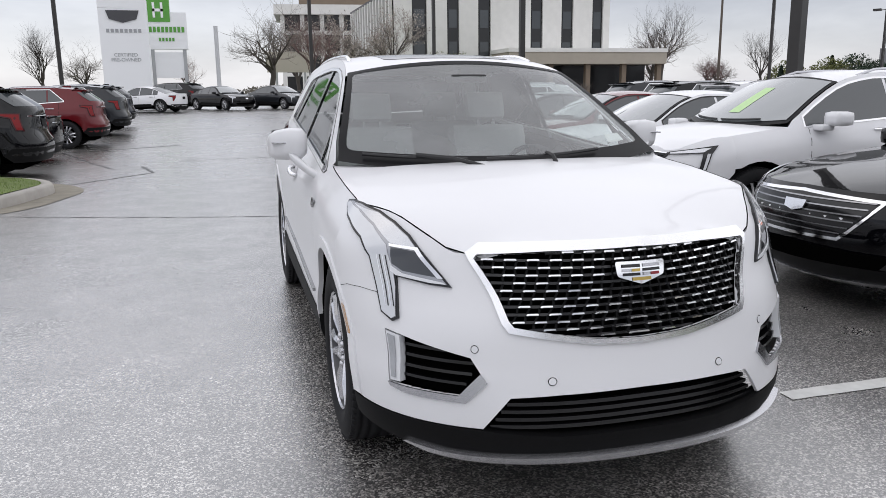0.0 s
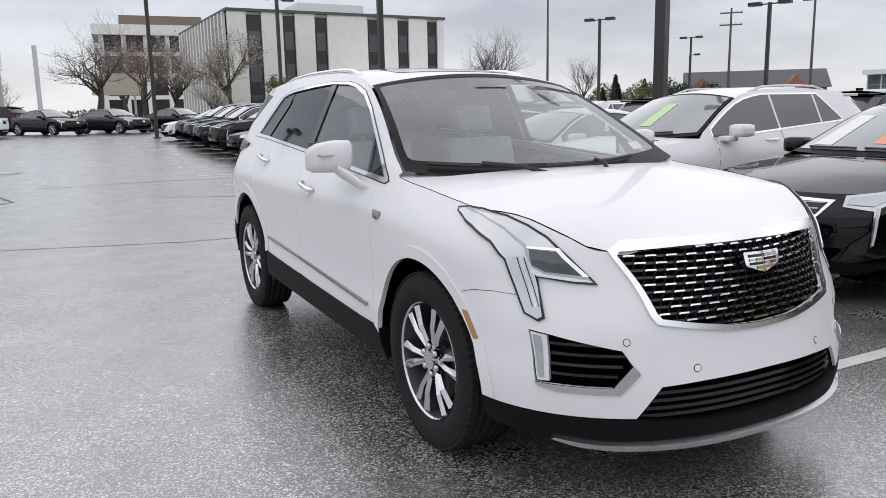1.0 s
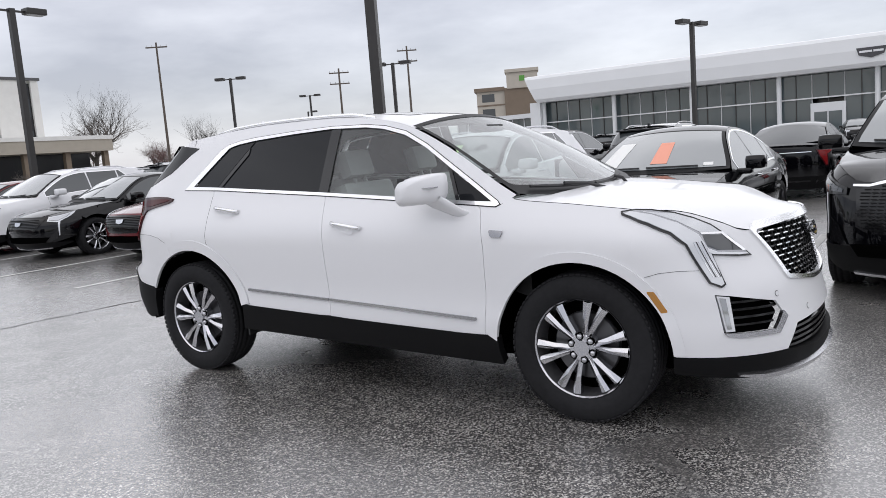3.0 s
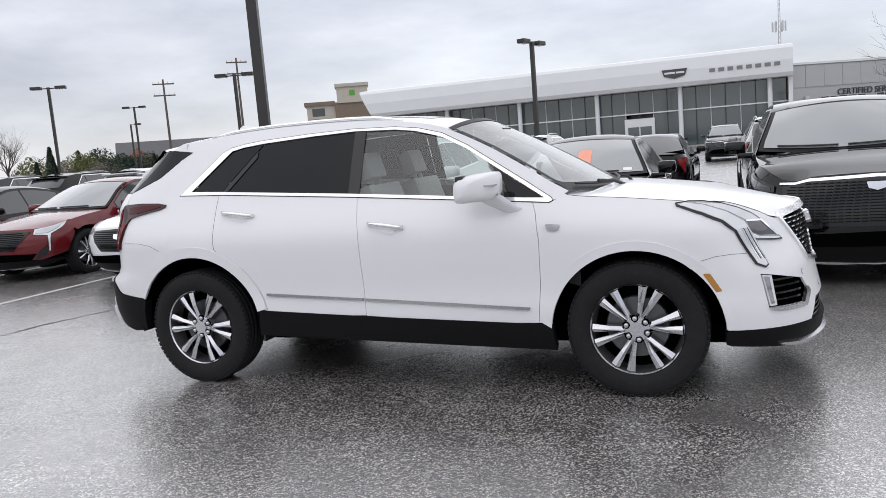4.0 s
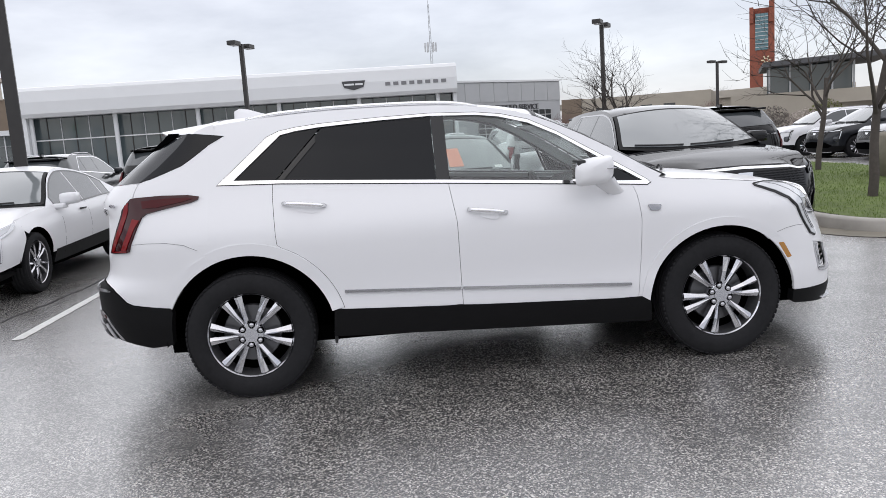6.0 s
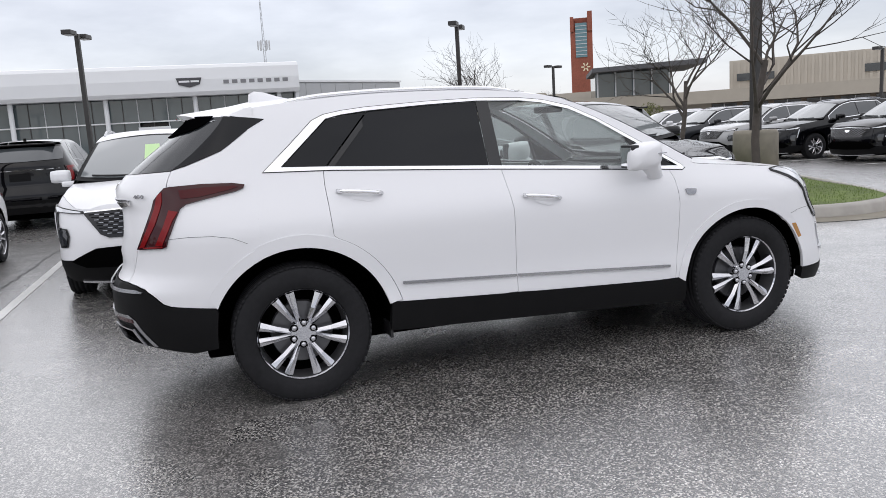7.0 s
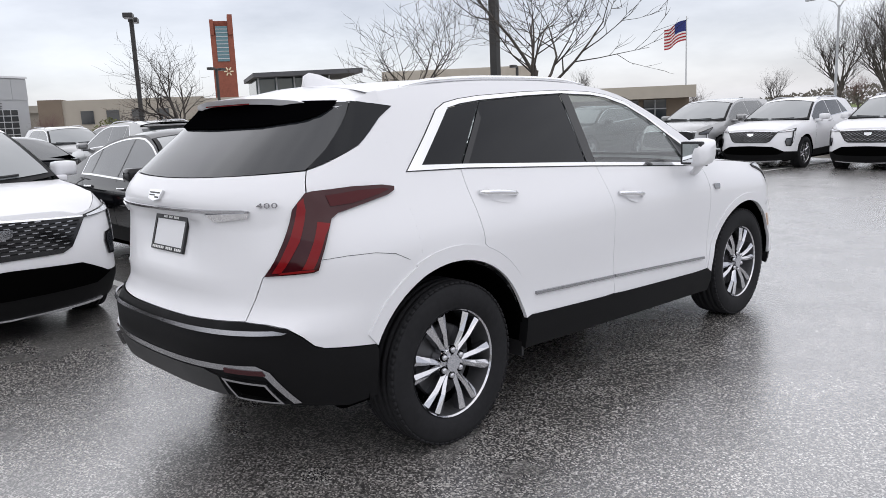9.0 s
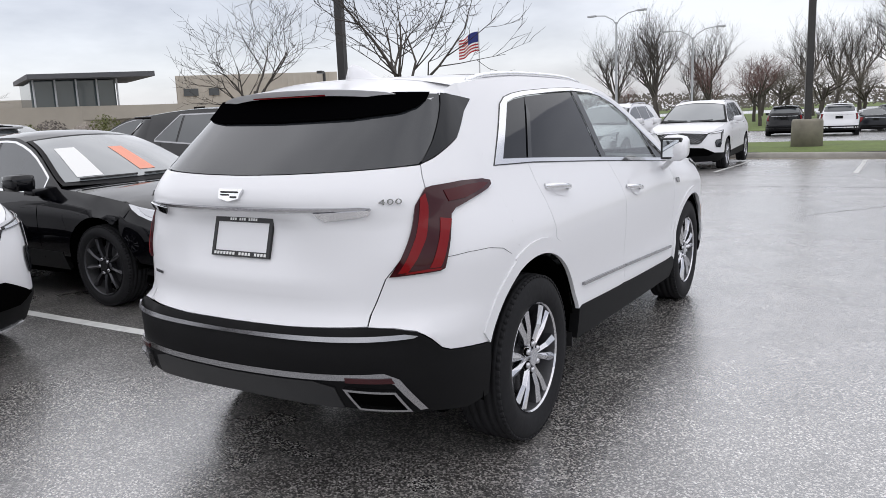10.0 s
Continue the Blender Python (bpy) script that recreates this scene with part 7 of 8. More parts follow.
for mir in (False, True):
    part("reflector", patch([(0.412, 0.543), (0.556, 0.536), (0.564, 0.517), (0.412, 0.525)], S.rear, 0.04, 0.004, offset=0.018, mirror=mir), LAMP_DARK, bumper, "dark red reflector")
    tip = [(0.405, 0.508), (0.563, 0.490), (0.605, 0.402), (0.448, 0.425)]
    ex = part("exhaust_tip", patch(tip, S.rear, 0.04, 0.05, offset=0.030, mirror=mir, holes=[shrink(tip, 0.008)]), GREYMETAL, bumper, "chrome exhaust trim")
    # near-black patch for the shade inside the pipe
    part("exhaust_mouth", patch(shrink(tip, 0.010), S.rear, 0.05, 0, offset=0.012, mirror=mir), CAVITYSHADE, bumper)
part("bumper_recess", patch(sym([(0.0, 0.512), (0.30, 0.520), (0.372, 0.500), (0.395, 0.412), (0.30, 0.418), (0.0, 0.424)]), S.rear, 0.06, 0.012, offset=0.0095), BLACKPLASTIC, bumper, "dark plastic plate under the silver edge")
part("handle_bar", patch(sym([(0.0, 1.150), (0.50, 1.152), (0.535, 1.158), (0.50, 1.163), (0.0, 1.160)]), gate_skin, 0.05, 0.01, offset=0.006), SATIN, tailgate, "slim bright bar")
for mir in (False, True):
    part("handle_blade", patch([(0.335, 1.148), (0.535, 1.155), (0.515, 1.135), (0.362, 1.114)], gate_skin, 0.04, 0.012, offset=0.012, mirror=mir), CHROME, tailgate, "chrome blade")
plate_o = [(-0.125, 0.968), (0.125, 0.968), (0.125, 1.125), (-0.125, 1.125)]


def flat_gate(u, z):
    return (-2.345 + (z - 0.968) * 0.29, -u * 1.26 - 0.004, z - 0.012)


frame_p = part("plate_frame", patch(plate_o, flat_gate, 0.06, 0.012, holes=[[(-0.112, 0.990), (0.112, 0.990), (0.112, 1.103), (-0.112, 1.103)]], offset=0.006), BLACKPLASTIC, tailgate, "black plate frame with white lettering bars")
part("plate_blank", patch([(-0.114, 0.985), (0.114, 0.985), (0.114, 1.106), (-0.114, 1.106)], flat_gate, 0.06, 0.004, offset=0.002), WHITE, frame_p, "blank white plate area")
for k in range(17):
    u0 = -0.112 + k * 0.0135
    if k in (7, 12):
        continue
    part("lettering_bar", patch([(u0, 0.974), (u0 + 0.009, 0.974), (u0 + 0.009, 0.985), (u0, 0.985)], flat_gate, 0.05, 0.001, offset=0.0075), PAPER, frame_p)
for k in range(12):
    u0 = -0.058 + k * 0.0100
    if k in (3, 7):
        continue
    part("lettering_bar", patch([(u0, 1.109), (u0 + 0.007, 1.109), (u0 + 0.007, 1.119), (u0, 1.119)], flat_gate, 0.05, 0.001, offset=0.0075), PAPER, frame_p)
tb = [(-0.048, 1.226), (0.048, 1.226), (0.040, 1.192), (0.0, 1.182), (-0.040, 1.192)]
tbo = part("tail_badge", patch(tb, gate_skin, 0.03, 0.012, offset=0.012), CHROME, tailgate, "chrome shield badge")
for u0, z0, u1, z1 in ((-0.036, 1.212, 0.034, 1.217), (-0.034, 1.203, 0.0, 1.208), (0.004, 1.194, 0.032, 1.201)):
    part("badge_field", patch([(u0, z0), (u1, z0), (u1, z1), (u0, z1)], gate_skin, 0.03, 0, offset=0.0135), TRIM, tbo)
x4, y4, z4 = S.rear(0.612, 1.178)
xa, ya, _ = S.rear(0.545, 1.188)
xb, yb, _ = S.rear(0.62, 1.188)
ang = math.degrees(math.atan2(-(xb - xa), -(yb - ya)))
for k, ch in enumerate("400"):
    words("numeral", ch, 0.036, Matrix.Translation((x4 - 0.022, y4, z4)) @ Matrix.Rotation(radians(-90), 4, "Z") @ Matrix.Rotation(radians(-ang * 0.9), 4, "Z") @ Matrix.Translation(((k - 1) * 0.031, 0, 0)) @ Matrix.Rotation(radians(90), 4, "X") @ Matrix.Diagonal((1.55, 0.8, 1.0, 1.0)), SATIN, tailgate, 0.003, label="metal numeral")
for u0, u1, z0, z1 in ((-0.655, -0.632, 1.176, 1.200), (-0.625, -0.602, 1.176, 1.200), (-0.595, -0.572, 1.176, 1.200), (-0.475, -0.455, 0.846, 0.858), (-0.450, -0.400, 0.846, 0.858)):
    part("name_bar", patch([(u0, z0), (u1, z0), (u1, z1), (u0, z1)], gate_skin, 0.03, 0.003, offset=0.005), GREYMETAL, tailgate)

# shut lines of the bumper covers
for s in (-1, 1):
    for f, pts in ((S.rear, [(0.712, 0.957), (0.80, 0.963), (0.90, 0.960), (0.98, 0.942), (1.04, 0.905)]), (S.front, [(0.836, 0.772), (0.92, 0.776), (1.0, 0.770), (1.06, 0.752)])):
        bm = bmesh.new()
        add_path(bm, [(lambda q: (q[0], -s * q[1], q[2]))(f(u + (0.004 if f == S.rear else 0.0), z)) for u, z in densify(pts, 0.03, closed=False)], 0.0009, 5)
        part("shut_line", bm, CAVITYSHADE, hero)

# mirrors
for s in (-1, 1):
    bm = bmesh.new()
    rings = []
    for k, (y, a, b, cx, cz) in enumerate(((0.895, 0.05, 0.045, 0.66, 1.205), (0.920, 0.100, 0.075, 0.645, 1.208), (0.985, 0.116, 0.082, 0.632, 1.210), (1.045, 0.112, 0.078, 0.618, 1.208), (1.072, 0.080, 0.058, 0.60, 1.205), (1.080, 0.02, 0.02, 0.59, 1.203))):
        ring = []
        for i in range(16):
            f = 2 * math.pi * i / 16
            c, sn = math.cos(f), math.sin(f)
            ring.append(bm.verts.new((cx + a * math.copysign(abs(c) ** 0.45, c) - 0.10 * (y - 0.92), s * y, cz + b * math.copysign(abs(sn) ** 0.5, sn) * (1 - 0.22 * (y - 0.92) / 0.16 * (sn > 0)) + 0.02 * c)))
        rings.append(ring)
    for a, b in zip(rings, rings[1:]):
        for i in range(16):
            bm.faces.new((a[i], a[(i + 1) % 16], b[(i + 1) % 16], b[i]))
    bm.faces.new(rings[0])
    bm.faces.new(rings[-1])
    bmesh.ops.recalc_face_normals(bm, faces=bm.faces)
    mirror = part("door_mirror", bm, WHITE, hero, "white mirror cap on a slim stalk", smooth=True)
    bm = bmesh.new()
    secs = []
    for (x, y, z), (a, b) in (((0.80, 0.845, 1.050), (0.055, 0.022)), ((0.755, 0.90, 1.085), (0.055, 0.024)), ((0.70, 0.95, 1.13), (0.07, 0.03)), ((0.66, 0.99, 1.165), (0.08, 0.02))):
        secs.append([bm.verts.new((x + a * math.cos(i * math.pi / 4), s * y, z + b * math.sin(i * math.pi / 4))) for i in range(8)])
    for a, b in zip(secs, secs[1:]):
        for i in range(8):
            bm.faces.new((a[i], a[(i + 1) % 8], b[(i + 1) % 8], b[i]))
    bmesh.ops.recalc_face_normals(bm, faces=bm.faces)
    part("mirror_stalk", bm, WHITE, mirror, smooth=True)
    part("mirror_glass", box(0.506, 0.511, min(s * 0.936, s * 1.040), max(s * 0.936, s * 1.040), 1.152, 1.262, 0.002), simple("mirror_silver", (0.75, 0.77, 0.78), 0.03, 1.0), mirror, "mirror glass")
    part("mirror_bezel", box(0.510, 0.56, min(s * 0.920, s * 1.054), max(s * 0.920, s * 1.054), 1.138, 1.276, 0.014), BLACKPLASTIC, mirror)
    part("mirror_turn_lamp", box(0.56, 0.735, min(s * 1.0, s * 1.066), max(s * 1.0, s * 1.066), 1.216, 1.222, 0.002), SATIN, mirror)

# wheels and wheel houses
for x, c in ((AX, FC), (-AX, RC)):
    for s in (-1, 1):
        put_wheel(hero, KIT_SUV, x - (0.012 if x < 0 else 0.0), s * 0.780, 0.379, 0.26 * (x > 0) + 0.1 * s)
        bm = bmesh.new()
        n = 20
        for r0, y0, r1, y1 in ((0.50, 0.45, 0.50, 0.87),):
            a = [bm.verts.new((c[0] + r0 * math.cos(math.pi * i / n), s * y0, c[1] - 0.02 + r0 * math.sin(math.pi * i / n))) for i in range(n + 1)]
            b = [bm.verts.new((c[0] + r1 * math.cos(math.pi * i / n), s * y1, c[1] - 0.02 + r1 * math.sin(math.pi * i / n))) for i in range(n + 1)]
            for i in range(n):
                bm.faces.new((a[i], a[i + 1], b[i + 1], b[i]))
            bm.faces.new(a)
        # the lining's near-black includes the shade inside the arch
        part("wheel_house", bm, CAVITYSHADE, hero)
part("underbody", box(-1.95, 2.0, -0.70, 0.70, 0.26, 0.36, 0.03), CAVITYSHADE, hero, "dark underbody")
for s in (-1, 1):
    part("mud_flap", box(-0.955, -0.94, min(s * 0.87, s * 0.70), max(s * 0.87, s * 0.70), 0.285, 0.36), BLACKPLASTIC, hero)

# cabin
part("cabin_floor", box(-0.90, 0.90, -0.76, 0.76, 0.34, 0.44), BLACKPLASTIC, hero)
part("parcel_wall", box(-1.55, -1.45, -0.40, 0.40, 0.4, 1.20), BLACKPLASTIC, hero)
part("headliner", patch([(0.28, -0.5), (0.28, 0.5), (-1.5, 0.5), (-1.5, -0.5)], S.roof, 0.3, 0, offset=-0.03), LEATHER, hero)
bm = bmesh.new()
prof = [(1.12, 1.09), (0.92, 1.115), (0.80, 1.10), (0.72, 1.03), (0.70, 0.88), (0.80, 0.7), (1.12, 0.6)]
lo = [bm.verts.new((x, -0.76, z)) for x, z in prof]
hi = [bm.verts.new((x, 0.76, z)) for x, z in prof]
for i in range(len(prof) - 1):
    bm.faces.new((lo[i], lo[i + 1], hi[i + 1], hi[i]))
bm.faces.new(lo)
bm.faces.new(hi)
bmesh.ops.recalc_face_normals(bm, faces=bm.faces)
part("dashboard", bm, BLACKPLASTIC, hero, "dark dashboard")
bm = bmesh.new()
c0, tilt = Vector((0.60, 0.37, 0.98)), Matrix.Rotation(radians(66), 3, "Y")
add_path(bm, [c0 + tilt @ Vector((0.185 * math.cos(a), 0.185 * math.sin(a), 0)) for a in [2 * math.pi * i / 24 for i in range(25)]], 0.014, 6)
add_tube(bm, c0 + tilt @ Vector((-0.18, 0, 0)), c0 + tilt @ Vector((0.18, 0, 0)), 0.014)
add_tube(bm, c0, c0 + tilt @ Vector((0, 0, 0.2)) * -1, 0.035)
part("steering_wheel", bm, BLACKPLASTIC, hero, "black steering wheel", smooth=True)


def seat(x, y, w, head=True):
    bm = bmesh.new()
    add_box(bm, x - 0.22, x + 0.28, y - w, y + w, 0.55, 0.70, 0.05)
    lean = Matrix.Translation((x - 0.20, y, 0.66)) @ Matrix.Rotation(radians(-17), 4, "Y")
    add_box(bm, -0.07, 0.07, -w, w, 0.0, 0.60, 0.05, lean)
    if head:
        add_box(bm, -0.05, 0.05, -0.13, 0.13, 0.64, 0.82, 0.04, lean)
        add_box(bm, -0.012, 0.012, -0.06, -0.045, 0.56, 0.68, 0, lean)
        add_box(bm, -0.012, 0.012, 0.045, 0.06, 0.56, 0.68, 0, lean)
    return part("seat", bm, LEATHER, hero, "pale leather seat")


seat(0.10, -0.38, 0.25)
seat(0.10, 0.38, 0.25)
seat(-0.70, -0.30, 0.25)
seat(-0.70, 0.30, 0.25)

# ---- parked cars ----
SEDAN = Shape(
    hz=[(0.2, 0.80), (0.3, 0.86), (0.42, 0.90), (0.6, 0.925), (0.75, 0.92), (0.85, 0.90), (0.93, 0.865), (1.0, 0.82), (1.1, 0.755), (1.2, 0.695), (1.3, 0.632), (1.4, 0.565), (1.46, 0.52)],
    plan=[(-1.9, 0.96), (-1.4, 0.99), (-0.8, 1.0), (0.9, 1.0), (1.4, 1.0), (1.8, 0.985)],
    crown=[(0.75, 0.985), (1.0, 0.955), (1.4, 0.915), (1.75, 0.865), (1.9, 0.84)],
    ref=0.985,
    rail=[(-2.0, 0.99), (-1.7, 1.05), (-1.4, 1.16), (-1.1, 1.27), (-0.8, 1.345), (-0.4, 1.395), (-0.1, 1.40), (0.15, 1.355), (0.4, 1.265), (0.7, 1.10), (0.88, 1.0), (1.0, 0.96)],
    top=[(-1.0, 1.375), (-0.7, 1.43), (-0.3, 1.455), (0.0, 1.44), (0.25, 1.39)],
    hood=[(0.8, 1.0), (1.2, 0.975), (1.7, 0.915), (2.1, 0.85), (2.33, 0.80)],
    fx=1.75, rx=-1.85, cowl=0.95,
    fX=[(0.2, 2.30), (0.35, 2.43), (0.55, 2.44), (0.7, 2.41), (0.8, 2.34), (0.9, 2.2)],
    fn=[(0.2, 2.3), (0.6, 2.3), (0.8, 2.0), (0.9, 1.9)],
    ftop=[(0, 0.80), (0.5, 0.79), (0.75, 0.79), (1.1, 0.872)],
    rX=[(0.2, -2.32), (0.4, -2.43), (0.7, -2.46), (0.95, -2.45), (1.02, -2.42)],
    rn=[(0.2, 2.8), (1.02, 2.8)],
    sx0=0.90, sx1=0.17, cx0=1.08, cx1=0.24, cz0=1.0, cz1=1.395,
)


def scaled(shape, fx, fy, fz):
    """A mapping function of a shape, stretched to another body size."""
    def wrap(f):
        return lambda a, b: (lambda q: (q[0] * fx, q[1] * fy, q[2] * fz))(f(a, b))
    return wrap


def both(poly, f, **k):
    return [patch(poly, f, mirror=False, **k), patch(poly, f, mirror=True, **k)]


KIT_A = wheel_kit(0.365, 0.245, 0.235, 5, 0.22, 0.022, ALLOY)
KIT_B = wheel_kit(0.345, 0.250, 0.235, 5, 0.24, 0.020, ALLOY)
KIT_D = wheel_kit(0.345, 0.250, 0.235, 9, 0.0, 0.022, simple("dark_alloy", (0.06, 0.06, 0.065), 0.3, 0.8))
KIT_E = wheel_kit(0.385, 0.285, 0.265, 7, 0.13, 0.024, ALLOY)


def parked_car(name, label, m, shape, kit, k=(1, 1, 1), sedan=False, mesh_grille=True, trim=CHROME, clad=True, dark_nose=False, vertical_lamps=True, accent=CHROME, grille_edge=None, bold=False, pods=False, group="parked cars"):
    """A parked car: painted shell, glass, trim, lamps, grille, mirrors, handles and wheels, each a part of its own."""
    car = thing(name, label, "car", m, group)
    P = shape
    fx, fy, fz = k
    W = scaled(shape, fx, fy, fz)
    side, front, rear, hood, roof, screen = W(P.side), W(P.front), W(P.rear), W(P.hood), W(P.roof), W(P.screen)
    ax = 1.47 if sedan else AX
    wz = 0.345 / fz if sedan else 0.36
    fr = 0.41 if sedan else 0.455
    st = 0.11
    low = 0.30 if sedan else 0.45
    x0, x1 = P.k["rx"], P.k["fx"]
    ztop = P.k["ref"]
    # shell
    flank = [(x0, low)] + arc(-ax, wz, fr, 172, 8, 14) + arc(ax, wz, fr, 172, 60, 10) + [(x1, min(0.75, P.tab("crown", x1) - 0.05)), (x1, P.tab("crown", x1))]
    flank += [(P.k["cowl"] + (x1 - P.k["cowl"]) * (1 - i / 4), P.tab("crown", P.k["cowl"] + (x1 - P.k["cowl"]) * (1 - i / 4))) for i in range(1, 5)]
    if x0 >= -ax - fr:
        flank[0] = (x0, wz + 0.33)
        flank = [p for p in flank if p[0] >= x0 - 1e-6]
    xr = -1.9 if sedan else x0
    rail_pts = [(P.k["sx0"] - 0.02 + (xr - P.k["sx0"]) * i / 16, 0) for i in range(17)]
    flank += [(x, P.tab("rail", x)) for x, _ in rail_pts if x < P.k["cowl"] - 0.03]
    flank = [p for i, p in enumerate(flank) if i == 0 or math.dist(p, flank[i - 1]) > 1e-4]
    if sedan:
        flank = [p for p in flank if p[0] >= x0]
        flank.append((x0, P.tab("rail", x0)))
    shell = both(flank, side, step=st, lip=0.0)
    fl = low if sedan else 0.42
    fpoly = [(0, fl), (0.6, fl)] + [(P.u_at(x, z, "f"), z) for x, z in arc(ax, wz, fr, 8, 58, 7)] + [(1.1, min(0.75, P.tab("crown", x1) - 0.05))] + [(1.1 * (1 - i / 16), P.nose_top(1.1 * (1 - i / 16))) for i in range(17)]
    shell.append(patch(sym(fpoly), front, step=st, lip=0.0, flip=True))
    rt = 1.0 if sedan else 1.56
    if -ax - fr < x0:
        rarch = [(P.u_at(x, z, "r"), z) for x, z in arc(-ax, wz, fr, 110, 168, 8)]
        rpoly = [(0, fl), (0.6, fl)] + rarch[::-1] + [(1.1, wz + 0.42), (1.1, rt), (0, rt)]
    else:
        rpoly = [(0, low), (1.1, low), (1.1, rt), (0, rt)]
    shell.append(patch(sym(rpoly), rear, step=st, lip=0.0))
    ol = P.hood_outline()
    he = [(x, y + 0.004) for x, y, z in ol if y < -0.01]
    c0 = P.k["cx0"]
    shell.append(patch(he + [(x, -y) for x, y in he[::-1]] + [(c0 - 0.08, 0.6), (c0 - 0.02, 0.3), (c0, 0.0), (c0 - 0.02, -0.3), (c0 - 0.08, -0.6)], hood, step=st, lip=0.01))
    rx_end = -0.92 if sedan else -1.66
    rr = [P.k["sx1"] - 0.02 + (rx_end - P.k["sx1"]) * i / 10 for i in range(11)]
    re = [(x, -P.h(x, P.tab("rail", x))) for x in rr]
    shell.append(patch(re + [(x, -y) for x, y in re[::-1]] + [(P.k["cx1"], 0.0)], roof, step=st, lip=0.0))
    if sedan:
        dk = [(-1.55, -0.70), (-1.85, -0.76), (-2.15, -0.74), (-2.36, -0.58), (-2.44, -0.25)]
        deck = lambda x, y: (x * fx, y * fy, (1.0 + 0.035 * (1 - (y / 0.8) ** 2) + 0.03 * (x + 2.4)) * fz)
        shell.append(patch(dk + [(x, -y) for x, y in dk[::-1]], deck, step=st, lip=0.03))
    body = part("body", join(shell), WHITE, car)
    # added near-black block: darkness inside the body, made solid
    part("inner_shade_block", box((x0 - 0.2) * fx, (x1 + 0.25) * fx, -0.66 * fy, 0.66 * fy, 0.26, (0.72 if sedan else 0.85) * fz, 0.04), CAVITYSHADE, car)
    # glass
    def belt(x):
        return (0.955 + (0.03 if x < 0 else -0.02) * min(1, abs(x))) if sedan else 1.19 - 0.065 * x
    xa, xb = (-1.30, 0.72) if sedan else (-1.42, 0.88)
    n = 14
    gl = [(xa + (xb - xa) * i / n, belt(xa + (xb - xa) * i / n)) for i in range(n + 1)]
    gu = []
    for i in range(n + 1):
        x = xa + (xb - xa) * i / n
        top = P.tab("rail", x) - (0.045 if sedan else 0.055)
        if not sedan:
            top = min(top, 1.59, 1.24 + (x + 1.47) * 0.95)
        gu.append((x, max(top, belt(x) + 0.012)))
    ring = gl + gu[::-1]
    for b in both(shrink(ring, -0.018), side, step=st, lip=0.004, offset=0.004, holes=[ring]):
        part("window_trim", b, trim, car, "bright window surround")
    cuts = (-1.0, -0.22, 0.55) if sedan else (-1.02, -0.24, 0.60)
    spans = [(xa - 1, cuts[0]), (cuts[0], cuts[1]), (cuts[1], xb + 1)]
    for a, b in spans:
        pane = clip(clip(ring, (a + 0.018, 0), (a + 0.018, 3), False), (b - 0.018, 0), (b - 0.018, 3), True)
        if len(pane) > 2:
            for mir in (False, True):
                part("side_window", patch(pane, side, st, 0.0, offset=0.002, mirror=mir), CARGLASS, car, "dark side glass")
    for b in both(ring, side, step=st, lip=0, offset=-0.003):
        part("pillar_cover", b, TRIM, car)
    part("windscreen", patch([(-0.95, 0.02), (0.95, 0.02), (0.94, 0.98), (-0.94, 0.98)], screen, 0.16, 0.0, flip=True, offset=0.006), SCREEN, car, "windscreen reflecting the pale sky")
    part("screen_border", patch([(-1.0, -0.06), (1.0, -0.06), (1.0, 1.03), (-1.0, 1.03)], screen, 0.16, 0.0, flip=True, offset=0.001), FRIT, car)
    part("cowl", patch([(c0 - 0.35, -0.72), (c0 - 0.02, -0.55), (c0 + 0.06, 0), (c0 - 0.02, 0.55), (c0 - 0.35, 0.72)], lambda x, y: (x * fx, y * fy, (ztop - (0.02 if sedan else 0.05)) * fz), 0.2, 0), CLADDING, car)
    for w0, w1 in ((0.80, 0.15), (0.05, -0.62)):
        bm = bmesh.new()
        add_path(bm, [Vector(screen(w0 + (w1 - w0) * i / 5, 0.05)) + Vector((0.01, 0, 0.014)) for i in range(6)], 0.009, 5)
        part("wiper", bm, BLACKPLASTIC, car)
    if sedan:
        def back(w, v):
            xe, ze = -1.62 + 0.66 * v, P.tab("rail", -1.62 + 0.66 * v)
            ye = P.h(xe, ze) - 0.02
            xc, zc = -1.74 + 0.84 * v, 1.035 + 0.37 * v + 0.03 * v * (1 - v)
            return ((xc + (xe - xc) * w * w) * fx, -w * ye * fy, (zc + (ze - zc) * w * w) * fz)
        part("rear_window", patch([(-1, 0), (1, 0), (1, 1), (-1, 1)], back, 0.16, 0.0, offset=0.004), CARGLASS, car, "dark rear glass")
    else:
        part("rear_window", patch(sym([(0, 1.27), (0.70, 1.29), (0.88, 1.52), (0, 1.53)]), rear, 0.12, 0.004, offset=0.006), CARGLASS, car, "dark rear glass")
        part("rear_spoiler", box(-2.02 * fx, -1.6 * fx, -0.56 * fy, 0.56 * fy, 1.565 * fz, 1.60 * fz, 0.012), WHITE, car)
        for s in () if bold else (-1, 1):
            bm = bmesh.new()
            add_path(bm, [((0.05 - 1.4 * i / 6) * fx, s * (P.h(0.05 - 1.4 * i / 6, 1.63) - 0.03) * fy, (P.tab("rail", 0.05 - 1.4 * i / 6) + 0.035 * min(1, i, 6 - i)) * fz) for i in range(7)], 0.013, 6)
            part("roof_rail", bm, SATIN, car)
        part("roof_aerial", prism([(-1.32 * fx, 0.0), (-1.5 * fx, -0.025), (-1.53 * fx, 0.0), (-1.5 * fx, 0.025)], 1.64 * fz, 1.71 * fz), body.data.materials[0], car)
    # shut lines, handles, mirrors
    lines = []
